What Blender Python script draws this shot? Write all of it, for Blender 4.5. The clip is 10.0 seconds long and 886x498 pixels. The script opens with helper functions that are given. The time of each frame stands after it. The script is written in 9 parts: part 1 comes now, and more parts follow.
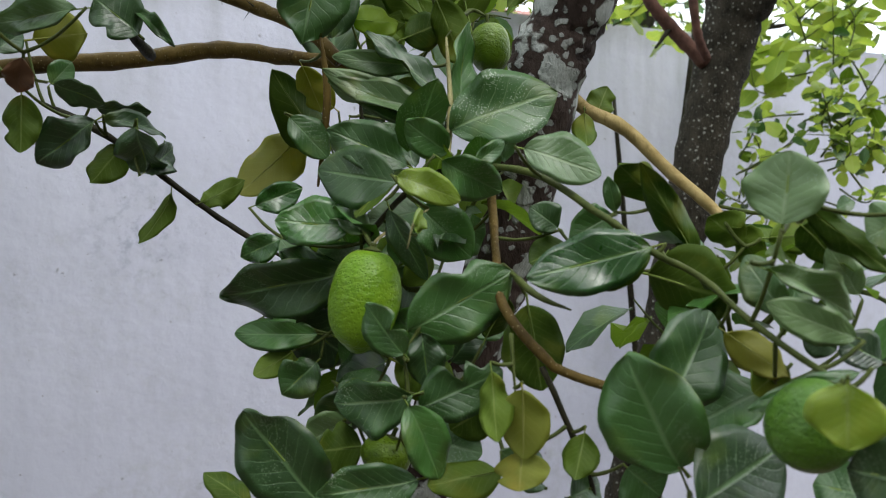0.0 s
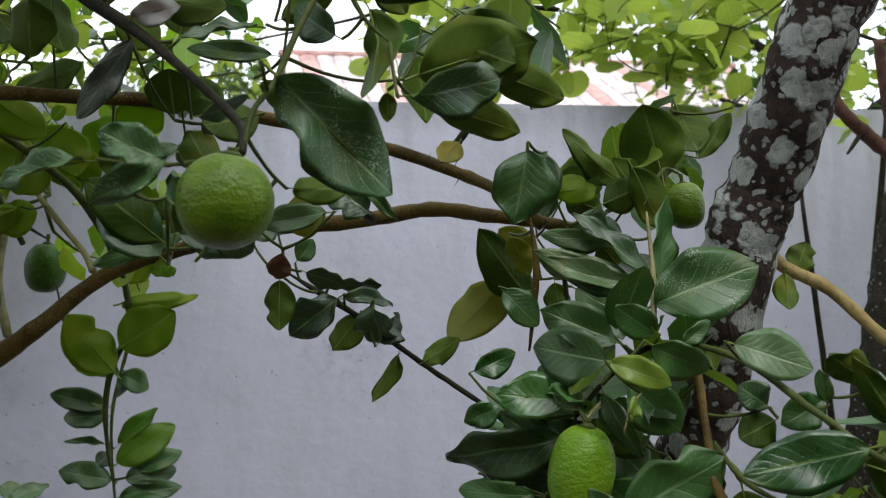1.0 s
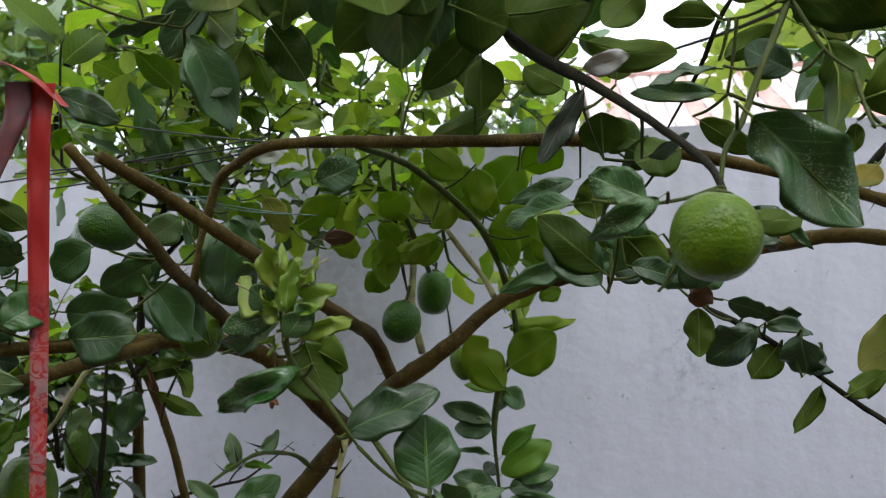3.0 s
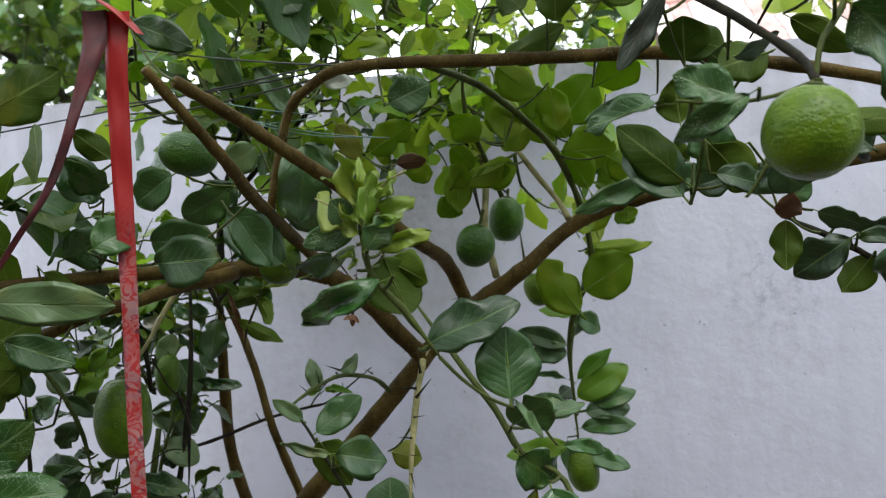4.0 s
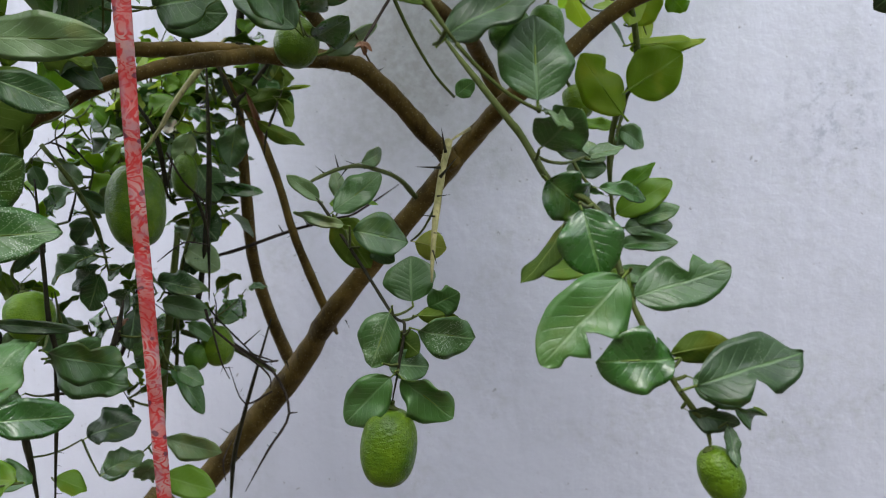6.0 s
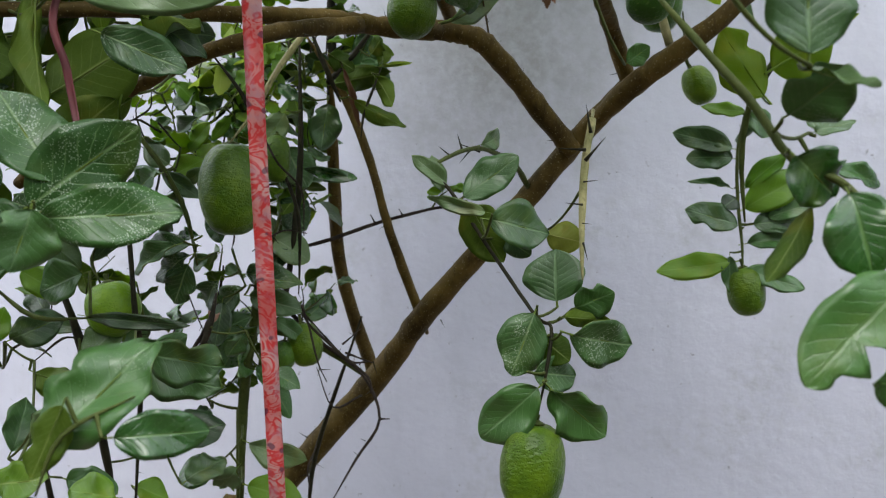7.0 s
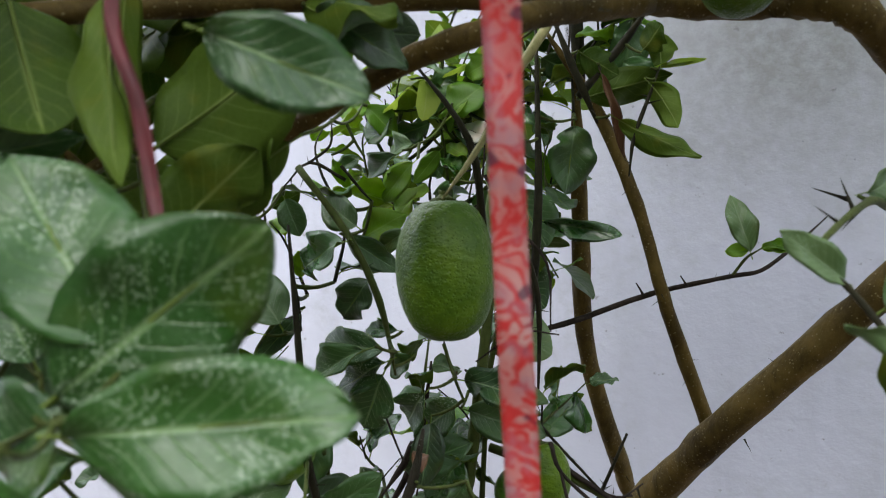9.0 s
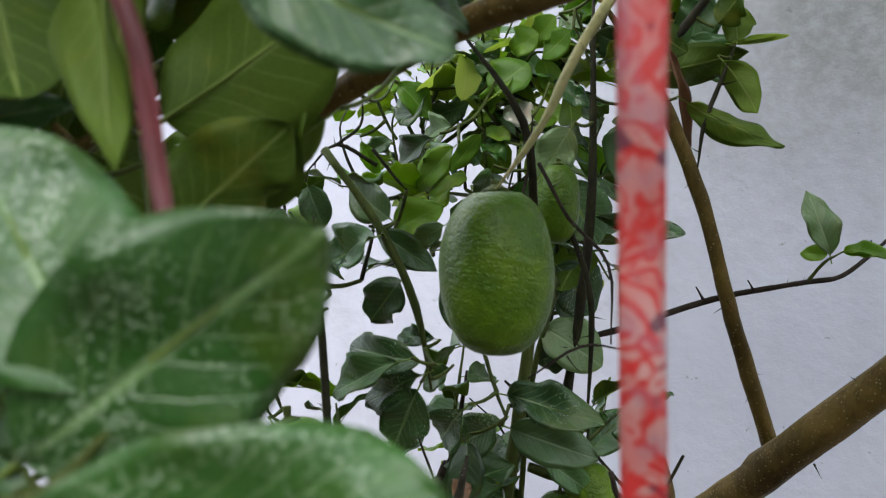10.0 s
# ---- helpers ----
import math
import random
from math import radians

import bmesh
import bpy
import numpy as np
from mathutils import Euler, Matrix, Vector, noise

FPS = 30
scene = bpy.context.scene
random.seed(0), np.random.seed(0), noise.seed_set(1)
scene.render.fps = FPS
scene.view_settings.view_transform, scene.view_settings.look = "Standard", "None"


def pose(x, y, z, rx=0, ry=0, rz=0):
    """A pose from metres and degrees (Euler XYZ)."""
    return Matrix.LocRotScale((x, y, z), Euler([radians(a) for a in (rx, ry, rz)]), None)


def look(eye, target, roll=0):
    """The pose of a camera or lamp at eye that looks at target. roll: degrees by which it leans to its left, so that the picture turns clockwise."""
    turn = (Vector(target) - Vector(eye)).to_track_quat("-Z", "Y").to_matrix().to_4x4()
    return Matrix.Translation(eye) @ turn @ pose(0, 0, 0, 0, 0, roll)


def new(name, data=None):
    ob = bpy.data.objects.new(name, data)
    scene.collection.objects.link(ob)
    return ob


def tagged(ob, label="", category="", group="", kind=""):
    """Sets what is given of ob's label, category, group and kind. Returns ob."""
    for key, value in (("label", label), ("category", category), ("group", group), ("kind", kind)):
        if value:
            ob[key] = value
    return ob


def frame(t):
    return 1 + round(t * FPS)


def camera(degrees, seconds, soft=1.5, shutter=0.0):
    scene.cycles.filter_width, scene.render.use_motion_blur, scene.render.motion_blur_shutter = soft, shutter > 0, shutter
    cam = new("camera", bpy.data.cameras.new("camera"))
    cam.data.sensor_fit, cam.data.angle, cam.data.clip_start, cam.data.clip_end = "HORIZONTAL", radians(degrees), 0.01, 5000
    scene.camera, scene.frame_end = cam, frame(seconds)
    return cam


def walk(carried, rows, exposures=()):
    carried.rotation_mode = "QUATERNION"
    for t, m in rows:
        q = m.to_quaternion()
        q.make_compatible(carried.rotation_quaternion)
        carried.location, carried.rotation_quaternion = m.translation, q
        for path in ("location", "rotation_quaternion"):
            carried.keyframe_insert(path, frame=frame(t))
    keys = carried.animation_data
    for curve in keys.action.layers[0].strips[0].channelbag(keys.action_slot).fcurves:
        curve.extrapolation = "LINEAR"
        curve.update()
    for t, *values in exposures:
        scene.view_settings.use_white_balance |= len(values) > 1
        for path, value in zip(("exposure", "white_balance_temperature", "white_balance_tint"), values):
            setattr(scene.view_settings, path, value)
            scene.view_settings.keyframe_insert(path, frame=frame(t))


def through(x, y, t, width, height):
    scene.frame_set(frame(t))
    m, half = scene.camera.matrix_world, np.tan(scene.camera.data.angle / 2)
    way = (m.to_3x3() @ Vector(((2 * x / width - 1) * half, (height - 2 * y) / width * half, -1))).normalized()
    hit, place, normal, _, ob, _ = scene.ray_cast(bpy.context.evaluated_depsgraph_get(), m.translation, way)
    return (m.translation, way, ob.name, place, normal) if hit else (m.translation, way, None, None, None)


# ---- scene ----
cam = camera(57.4, 10.0, soft=1.1)
cam.data.dof.use_dof, cam.data.dof.focus_distance, cam.data.dof.aperture_fstop = True, 0.7, 11.0
PATH = [
    (0, (0.073, 0.079, 1.659), (0.932, 1.88, 1.53), -0.2),
    (0.5, (0.052, 0.064, 1.702), (0.787, 1.924, 1.658), -1.0),
    (1, (0.023, 0.04, 1.753), (0.505, 1.982, 1.76), -1.7),
    (1.5, (-0.006, 0.015, 1.789), (0.253, 1.996, 1.872), -1.9),
    (2, (-0.028, -0.003, 1.791), (0.031, 1.993, 1.902), -1.5),
    (2.5, (-0.066, 0.008, 1.772), (-0.159, 2.003, 1.881), -1.1),
    (4, (-0.095, 0.017, 1.744), (-0.49, 1.976, 1.683), -2.9),
    (4.5, (-0.092, 0.029, 1.692), (-0.514, 1.976, 1.526), -2.3),
    (5, (-0.09, 0.039, 1.655), (-0.525, 1.976, 1.414), -1.8),
    (5.2, (-0.091, 0.046, 1.648), (-0.532, 1.977, 1.374), -1.9),
    (6.3, (-0.107, 0.091, 1.598), (-0.63, 1.999, 1.301), -2.2),
    (6.5, (-0.14, 0.105, 1.593), (-0.674, 2.01, 1.299), -1.9),
    (7, (-0.219, 0.135, 1.596), (-0.779, 2.032, 1.297), -1.6),
    (7.5, (-0.253, 0.212, 1.627), (-0.85, 2.098, 1.332), -2.0),
    (8, (-0.284, 0.348, 1.636), (-1.012, 2.19, 1.357), -3.3),
    (8.5, (-0.335, 0.404, 1.622), (-1.21, 2.183, 1.357), -3.8),
    (9, (-0.388, 0.404, 1.623), (-1.388, 2.116, 1.357), -3.9),
    (9.5, (-0.424, 0.422, 1.621), (-1.444, 2.119, 1.34), -3.2),
    (10, (-0.448, 0.455, 1.621), (-1.455, 2.157, 1.324), -2.8),
]
EXPOSURES = [(0.0, 0.1), (0.5, -0.12), (1.0, -0.32), (2.5, -0.23), (4.0, 0.14), (4.5, 0.26), (5.0, 0.41), (6.5, 0.44), (7.0, 0.43), (8.0, 0.6), (8.5, 0.58), (9.0, 0.57), (9.5, 0.65), (10.0, 0.7)]
walk(cam, [(t, look(eye, target, roll)) for t, eye, target, roll in PATH], EXPOSURES)

# ---- world and light: bright overcast sky ----
world = bpy.data.worlds.new("overcast_sky")
scene.world = world
world.use_nodes = True
wn, wl = world.node_tree.nodes, world.node_tree.links
sky = wn.new("ShaderNodeTexSky")
sky.sky_type = "NISHITA"
sky.sun_disc = False
sky.sun_elevation, sky.sun_rotation = radians(58), radians(200)
sky.air_density, sky.dust_density, sky.ozone_density = 1.0, 4.0, 1.5
cloud = wn.new("ShaderNodeMix")
cloud.data_type = "RGBA"
cloud.inputs[0].default_value = 0.8
cloud.inputs[7].default_value = (11.1, 11.6, 12.5, 1)
wl.new(sky.outputs[0], cloud.inputs[6])
wl.new(cloud.outputs[2], wn["Background"].inputs[0])
wn["Background"].inputs[1].default_value = 0.23
sun = new("sun", bpy.data.lights.new("sun", "SUN"))
sun.data.energy, sun.data.angle, sun.data.color = 1.5, radians(28), (1.0, 0.97, 0.92)
sun.matrix_world = look((0.8, -1.9, 5), (0, 0.4, 1.2))


# ---- materials ----
def nodes_of(name):
    m = bpy.data.materials.new(name)
    m.use_nodes = True
    return m, m.node_tree.nodes, m.node_tree.links, m.node_tree.nodes["Principled BSDF"]


def noise_node(n, l, coord, scale, detail=4.0, rough=0.55):
    t = n.new("ShaderNodeTexNoise")
    t.inputs["Scale"].default_value, t.inputs["Detail"].default_value, t.inputs["Roughness"].default_value = scale, detail, rough
    l.new(coord, t.inputs["Vector"])
    return t.outputs["Fac"]


def ramp(n, l, fac, stops):
    r = n.new("ShaderNodeValToRGB")
    e = r.color_ramp.elements
    while len(e) < len(stops):
        e.new(0.5)
    for el, (p, c) in zip(e, stops):
        el.position = p
        el.color = (*c, 1) if len(c) == 3 else c
    l.new(fac, r.inputs[0])
    return r.outputs[0]


def mix(n, l, fac, a, b, how="MIX"):
    x = n.new("ShaderNodeMix")
    x.data_type, x.blend_type = "RGBA", how
    for s, val in ((0, fac), (6, a), (7, b)):
        if isinstance(val, (int, float)):
            x.inputs[s].default_value = val
        elif isinstance(val, tuple):
            x.inputs[s].default_value = (*val, 1)
        else:
            l.new(val, x.inputs[s])
    return x.outputs[2]


def mth(n, l, op, a, b=0.0, c=0.0):
    x = n.new("ShaderNodeMath")
    x.operation = op
    for i, val in enumerate((a, b, c)):
        if isinstance(val, (int, float)):
            x.inputs[i].default_value = val
        else:
            l.new(val, x.inputs[i])
    return x.outputs[0]


def bump(n, l, bsdf, height, strength, distance):
    b = n.new("ShaderNodeBump")
    b.inputs["Strength"].default_value, b.inputs["Distance"].default_value = strength, distance
    l.new(height, b.inputs["Height"])
    l.new(b.outputs[0], bsdf.inputs["Normal"])


def map_range(n, l, v, a, b, c=0.0, d=1.0):
    x = n.new("ShaderNodeMapRange")
    for i, val in enumerate((a, b, c, d)):
        x.inputs[i + 1].default_value = val
    l.new(v, x.inputs[0])
    return x.outputs[0]


def leaf_material(name, dark, light, vein, speck, rough, through, quilt=0.5, gloss=0.5, through_color=None, tone=0.85, ribs=0.55, spread=(0.42, 0.68)):
    """A leaf's skin: midrib and side veins from its UVs, spray spots, tone by leaf."""
    dark, light, vein = (tuple(c * tone for c in x) for x in (dark, light, vein))
    dark = (dark[0] * 0.9, dark[1], dark[2] * 0.8)
    m, n, l, p = nodes_of(name)
    uv = n.new("ShaderNodeUVMap").outputs[0]
    sep = n.new("ShaderNodeSeparateXYZ")
    l.new(uv, sep.inputs[0])
    u, across = sep.outputs[0], mth(n, l, "ABSOLUTE", mth(n, l, "MULTIPLY_ADD", sep.outputs[1], 2.0, -1.0))
    info = n.new("ShaderNodeObjectInfo")
    geo = n.new("ShaderNodeNewGeometry")
    rnd = mth(n, l, "FRACT", mth(n, l, "ADD", info.outputs["Random"], geo.outputs["Random Per Island"]))
    tc = n.new("ShaderNodeTexCoord").outputs["Object"]
    pos = geo.outputs["Position"]
    mottle = noise_node(n, l, pos, 60, 3)
    shade = mth(n, l, "ADD", mth(n, l, "MULTIPLY", rnd, 0.75), mth(n, l, "MULTIPLY", mottle, 0.4))
    col = ramp(n, l, shade, [(0.15, dark), (0.95, light)])
    rib = map_range(n, l, across, 0.025, 0.075, 1.0, 0.0)
    lines = mth(n, l, "SUBTRACT", mth(n, l, "MULTIPLY", u, 8.5), mth(n, l, "MULTIPLY", mth(n, l, "POWER", across, 0.85), 2.6))
    wob = mth(n, l, "MULTIPLY_ADD", noise_node(n, l, pos, 55, 3), 0.8, lines)
    saw = mth(n, l, "ABSOLUTE", mth(n, l, "SUBTRACT", mth(n, l, "FRACT", wob), 0.5))
    side = mth(n, l, "MULTIPLY", map_range(n, l, saw, 0.43, 0.495), map_range(n, l, across, 0.9, 0.4))
    veins = mth(n, l, "MAXIMUM", rib, mth(n, l, "MULTIPLY", side, ribs))
    col = mix(n, l, mth(n, l, "MULTIPLY", veins, 0.75), col, vein)
    net = n.new("ShaderNodeTexVoronoi")
    net.feature = "DISTANCE_TO_EDGE"
    net.inputs["Scale"].default_value = 330
    l.new(pos, net.inputs["Vector"])
    cells = map_range(n, l, net.outputs["Distance"], 0.03, 0.16, 1.0, 0.0)
    col = mix(n, l, mth(n, l, "MULTIPLY", cells, 0.07), col, vein)
    if speck > 0:
        vor = n.new("ShaderNodeTexVoronoi")
        vor.inputs["Scale"].default_value = 620
        l.new(pos, vor.inputs["Vector"])
        thr = map_range(n, l, noise_node(n, l, pos, 45, 2), spread[0], spread[1], 0.0, 0.36)
        dots = mth(n, l, "MULTIPLY", mth(n, l, "LESS_THAN", vor.outputs["Distance"], thr), speck)
        col = mix(n, l, dots, col, (0.34, 0.43, 0.30))
    blotch = map_range(n, l, noise_node(n, l, pos, 31, 3, 0.5), 0.57, 0.70, 0.0, 0.5)
    col = mix(n, l, blotch, col, (light[0] * 1.5 + 0.02, light[1] * 1.05, light[2] * 0.8))
    l.new(col, p.inputs["Base Color"])
    l.new(map_range(n, l, noise_node(n, l, pos, 60, 3), 0.3, 0.7, rough - 0.10, rough + 0.08), p.inputs["Roughness"])
    p.inputs["Specular IOR Level"].default_value = gloss
    relief = mth(n, l, "ADD", mth(n, l, "MULTIPLY", mth(n, l, "SUBTRACT", 1.0, veins), 1.0), mth(n, l, "MULTIPLY", saw, -0.35))
    relief = mth(n, l, "ADD", relief, mth(n, l, "MULTIPLY", noise_node(n, l, pos, 75, 2), 0.9))
    relief = mth(n, l, "ADD", relief, mth(n, l, "MULTIPLY", cells, -0.06))
    bump(n, l, p, relief, quilt * 0.45, 0.0014)
    tr = n.new("ShaderNodeBsdfTranslucent")
    l.new(mix(n, l, 0.75, col, through_color or (light[0] * 3.2, light[1] * 3.0, light[2] * 1.2)), tr.inputs[0])
    ms = n.new("ShaderNodeMixShader")
    ms.inputs[0].default_value = through
    l.new(p.outputs[0], ms.inputs[1])
    l.new(tr.outputs[0], ms.inputs[2])
    l.new(ms.outputs[0], n["Material Output"].inputs[0])
    return m


YOUNG_T = (0.40, 0.55, 0.05)
UNDER_T = (0.17, 0.32, 0.016)
LEAF = {
    "mature": (leaf_material("leaf_top", (0.004, 0.024, 0.003), (0.046, 0.146, 0.019), (0.11, 0.21, 0.07), 0.2, 0.44, 0.09, 0.75, 0.7),
               leaf_material("leaf_under", (0.028, 0.060, 0.005), (0.105, 0.170, 0.016), (0.22, 0.30, 0.07), 0.0, 0.55, 0.27, 0.3, 0.15, UNDER_T)),
    "speck": (leaf_material("leaf_top_spotted", (0.014, 0.058, 0.012), (0.046, 0.128, 0.026), (0.22, 0.34, 0.14), 0.9, 0.44, 0.12, 0.9, 0.6, None, 0.85, 0.75, (0.37, 0.65)),
              leaf_material("leaf_under_spotted", (0.085, 0.145, 0.014), (0.165, 0.235, 0.028), (0.22, 0.30, 0.07), 0.0, 0.55, 0.4, 0.3, 0.3, UNDER_T)),
    "young": (leaf_material("leaf_young_top", (0.10, 0.22, 0.020), (0.28, 0.38, 0.05), (0.36, 0.44, 0.12), 0.3, 0.34, 0.4, 0.6, 0.5, YOUNG_T),
              leaf_material("leaf_young_under", (0.18, 0.28, 0.04), (0.32, 0.40, 0.07), (0.36, 0.42, 0.12), 0.0, 0.5, 0.45, 0.3, 0.3, YOUNG_T)),
    "yellow": (leaf_material("leaf_yellow_top", (0.16, 0.18, 0.015), (0.28, 0.27, 0.03), (0.32, 0.34, 0.07), 0.2, 0.42, 0.35, 0.4, 0.4, (0.45, 0.45, 0.04)),
               leaf_material("leaf_yellow_under", (0.17, 0.20, 0.025), (0.28, 0.28, 0.045), (0.34, 0.36, 0.10), 0.0, 0.55, 0.4, 0.3, 0.3, (0.42, 0.45, 0.04))),
    "dry": (leaf_material("leaf_dry_top", (0.09, 0.035, 0.018), (0.17, 0.08, 0.03), (0.12, 0.06, 0.03), 0.0, 0.6, 0.1),
            leaf_material("leaf_dry_under", (0.10, 0.05, 0.025), (0.18, 0.09, 0.04), (0.14, 0.07, 0.04), 0.0, 0.6, 0.1)),
    "round": (leaf_material("leaf_round_top", (0.10, 0.21, 0.015), (0.26, 0.38, 0.03), (0.30, 0.40, 0.06), 0.0, 0.42, 0.5, 0.3, 0.4, (0.46, 0.58, 0.09), 0.9),
              leaf_material("leaf_round_under", (0.14, 0.25, 0.02), (0.30, 0.40, 0.04), (0.32, 0.42, 0.06), 0.0, 0.5, 0.5, 0.3, 0.3, (0.46, 0.58, 0.09), 0.9)),
}
LEAF["white"] = (leaf_material("leaf_bleached_top", (0.45, 0.47, 0.45), (0.62, 0.63, 0.62), (0.4, 0.4, 0.38), 0.0, 0.4, 0.2), LEAF["dry"][1])
LEAF["dead"] = (leaf_material("leaf_withered_top", (0.035, 0.05, 0.035), (0.09, 0.10, 0.08), (0.14, 0.15, 0.12), 0.3, 0.5, 0.05, 1.0), LEAF["dry"][1])
LEAF["shiny"] = (leaf_material("leaf_wet_top", (0.010, 0.054, 0.009), (0.040, 0.142, 0.019), (0.12, 0.24, 0.06), 0.2, 0.30, 0.14, 0.7, 0.85), LEAF["mature"][1])
# pale grey-green leaf with the sky's sheen put into its colour
LEAF["pale"] = (leaf_material("leaf_sky_sheen_top", (0.055, 0.125, 0.040), (0.14, 0.235, 0.085), (0.24, 0.34, 0.16), 0.35, 0.42, 0.2, 0.9, 0.7), LEAF["mature"][1])
LEAF["dark"] = LEAF["mature"]
LEAF["mottled"] = (leaf_material("leaf_mottled_top", (0.010, 0.052, 0.006), (0.034, 0.118, 0.013), (0.19, 0.31, 0.12), 0.6, 0.42, 0.08, 0.9, 0.5, None, 0.85, 0.8, (0.30, 0.60)), LEAF["mature"][1])
# lit copy of the leaf: backlight put into lighter colours and more translucency
LEAF["lit"] = (leaf_material("leaf_lit_top", (0.06, 0.16, 0.014), (0.15, 0.28, 0.025), (0.22, 0.36, 0.07), 0.1, 0.4, 0.35, 0.5, 0.3),
               leaf_material("leaf_lit_under", (0.13, 0.215, 0.012), (0.25, 0.34, 0.026), (0.26, 0.38, 0.07), 0.0, 0.5, 0.55, 0.3, 0.2, (0.37, 0.53, 0.03)))


def bark_material(name, a, b, scale, spots=None, spot_scale=30, spot_at=0.55, rough=0.8, strength=0.5, spot_keep=0.42):
    m, n, l, p = nodes_of(name)
    pos = n.new("ShaderNodeNewGeometry").outputs["Position"]
    f = noise_node(n, l, pos, scale, 6, 0.65)
    col = ramp(n, l, f, [(0.3, a), (0.7, b)])
    grain = n.new("ShaderNodeTexNoise")
    st = n.new("ShaderNodeMapping")
    st.inputs["Scale"].default_value = (1, 1, 0.3)
    l.new(pos, st.inputs["Vector"])
    l.new(st.outputs[0], grain.inputs["Vector"])
    grain.inputs["Scale"].default_value, grain.inputs["Detail"].default_value = scale * 6, 5
    height = mth(n, l, "ADD", f, mth(n, l, "MULTIPLY", grain.outputs[0], 0.8))
    col = mix(n, l, map_range(n, l, grain.outputs[0], 0.55, 0.75, 0.0, 0.55), col, (a[0] * 0.55, a[1] * 0.55, a[2] * 0.55))
    if spots:
        warp = n.new("ShaderNodeMapping")
        nz = n.new("ShaderNodeTexNoise")
        nz.inputs["Scale"].default_value, nz.inputs["Detail"].default_value = spot_scale * 2.5, 4
        l.new(pos, nz.inputs["Vector"])
        l.new(pos, warp.inputs["Vector"])
        off = n.new("ShaderNodeVectorMath")
        off.operation = "MULTIPLY_ADD"
        off.inputs[1].default_value = (0.5 / spot_scale,) * 3
        l.new(nz.outputs["Color"], off.inputs[0])
        l.new(pos, off.inputs[2])
        for sc, lim, shade in ((spot_scale, spot_at, 1.0), (spot_scale * 2.7, spot_at * 0.72, 0.75)):
            vo = n.new("ShaderNodeTexVoronoi")
            vo.inputs["Scale"].default_value = sc
            l.new(off.outputs[0], vo.inputs["Vector"])
            keep = mth(n, l, "GREATER_THAN", vo.outputs["Color"], spot_keep)
            patch = mth(n, l, "MULTIPLY", map_range(n, l, vo.outputs["Distance"], lim, lim - 0.1), keep)
            inner = map_range(n, l, grain.outputs[0], 0.35, 0.7, 0.6, 1.0)
            sc_col = mix(n, l, inner, tuple(c * 0.6 * shade for c in spots), tuple(c * shade for c in spots))
            col = mix(n, l, mth(n, l, "MULTIPLY", patch, 0.9), col, sc_col)
            height = mth(n, l, "ADD", height, mth(n, l, "MULTIPLY", patch, 0.25))
    l.new(col, p.inputs["Base Color"])
    p.inputs["Roughness"].default_value = rough
    p.inputs["Specular IOR Level"].default_value = 0.1
    bump(n, l, p, height, strength, 0.004)
    return m


bark_bark = bark_material("lime_bark", (0.030, 0.020, 0.005), (0.128, 0.088, 0.023), 22, (0.20, 0.165, 0.08), 300, 0.24, 0.6, 0.5)
bark_dark = bark_material("dark_twig_bark", (0.008, 0.008, 0.005), (0.030, 0.028, 0.014), 60, None, rough=0.6, strength=0.3)
bark_dead = bark_material("dead_twig_bark", (0.014, 0.011, 0.009), (0.045, 0.035, 0.028), 70, None, rough=0.8)
bark_green = bark_material("green_twig_bark", (0.034, 0.050, 0.012), (0.080, 0.100, 0.026), 55, None, rough=0.5, strength=0.25)
bark_pale = bark_material("pale_stem_bark", (0.15, 0.15, 0.06), (0.32, 0.29, 0.14), 50, None, rough=0.55, strength=0.3)
bark_yel = bark_material("yellowish_branch_bark", (0.20, 0.145, 0.05), (0.33, 0.26, 0.11), 45, None, rough=0.55, strength=0.35)
bark_red = bark_material("red_stem_bark", (0.13, 0.025, 0.018), (0.24, 0.07, 0.04), 60, None, rough=0.55, strength=0.4)
bark_redbark = bark_material("reddish_branch_bark", (0.05, 0.028, 0.022), (0.14, 0.075, 0.055), 45, None, rough=0.75)
bark_lichen = bark_material("lichened_bark", (0.016, 0.011, 0.009), (0.062, 0.046, 0.038), 34, (0.36, 0.39, 0.36), 46, 0.6, 0.9, 0.9, 0.42)
bark_speckle = bark_material("speckled_dark_bark", (0.012, 0.011, 0.008), (0.048, 0.043, 0.030), 40, (0.24, 0.25, 0.21), 135, 0.30, 0.9, 0.9, 0.50)


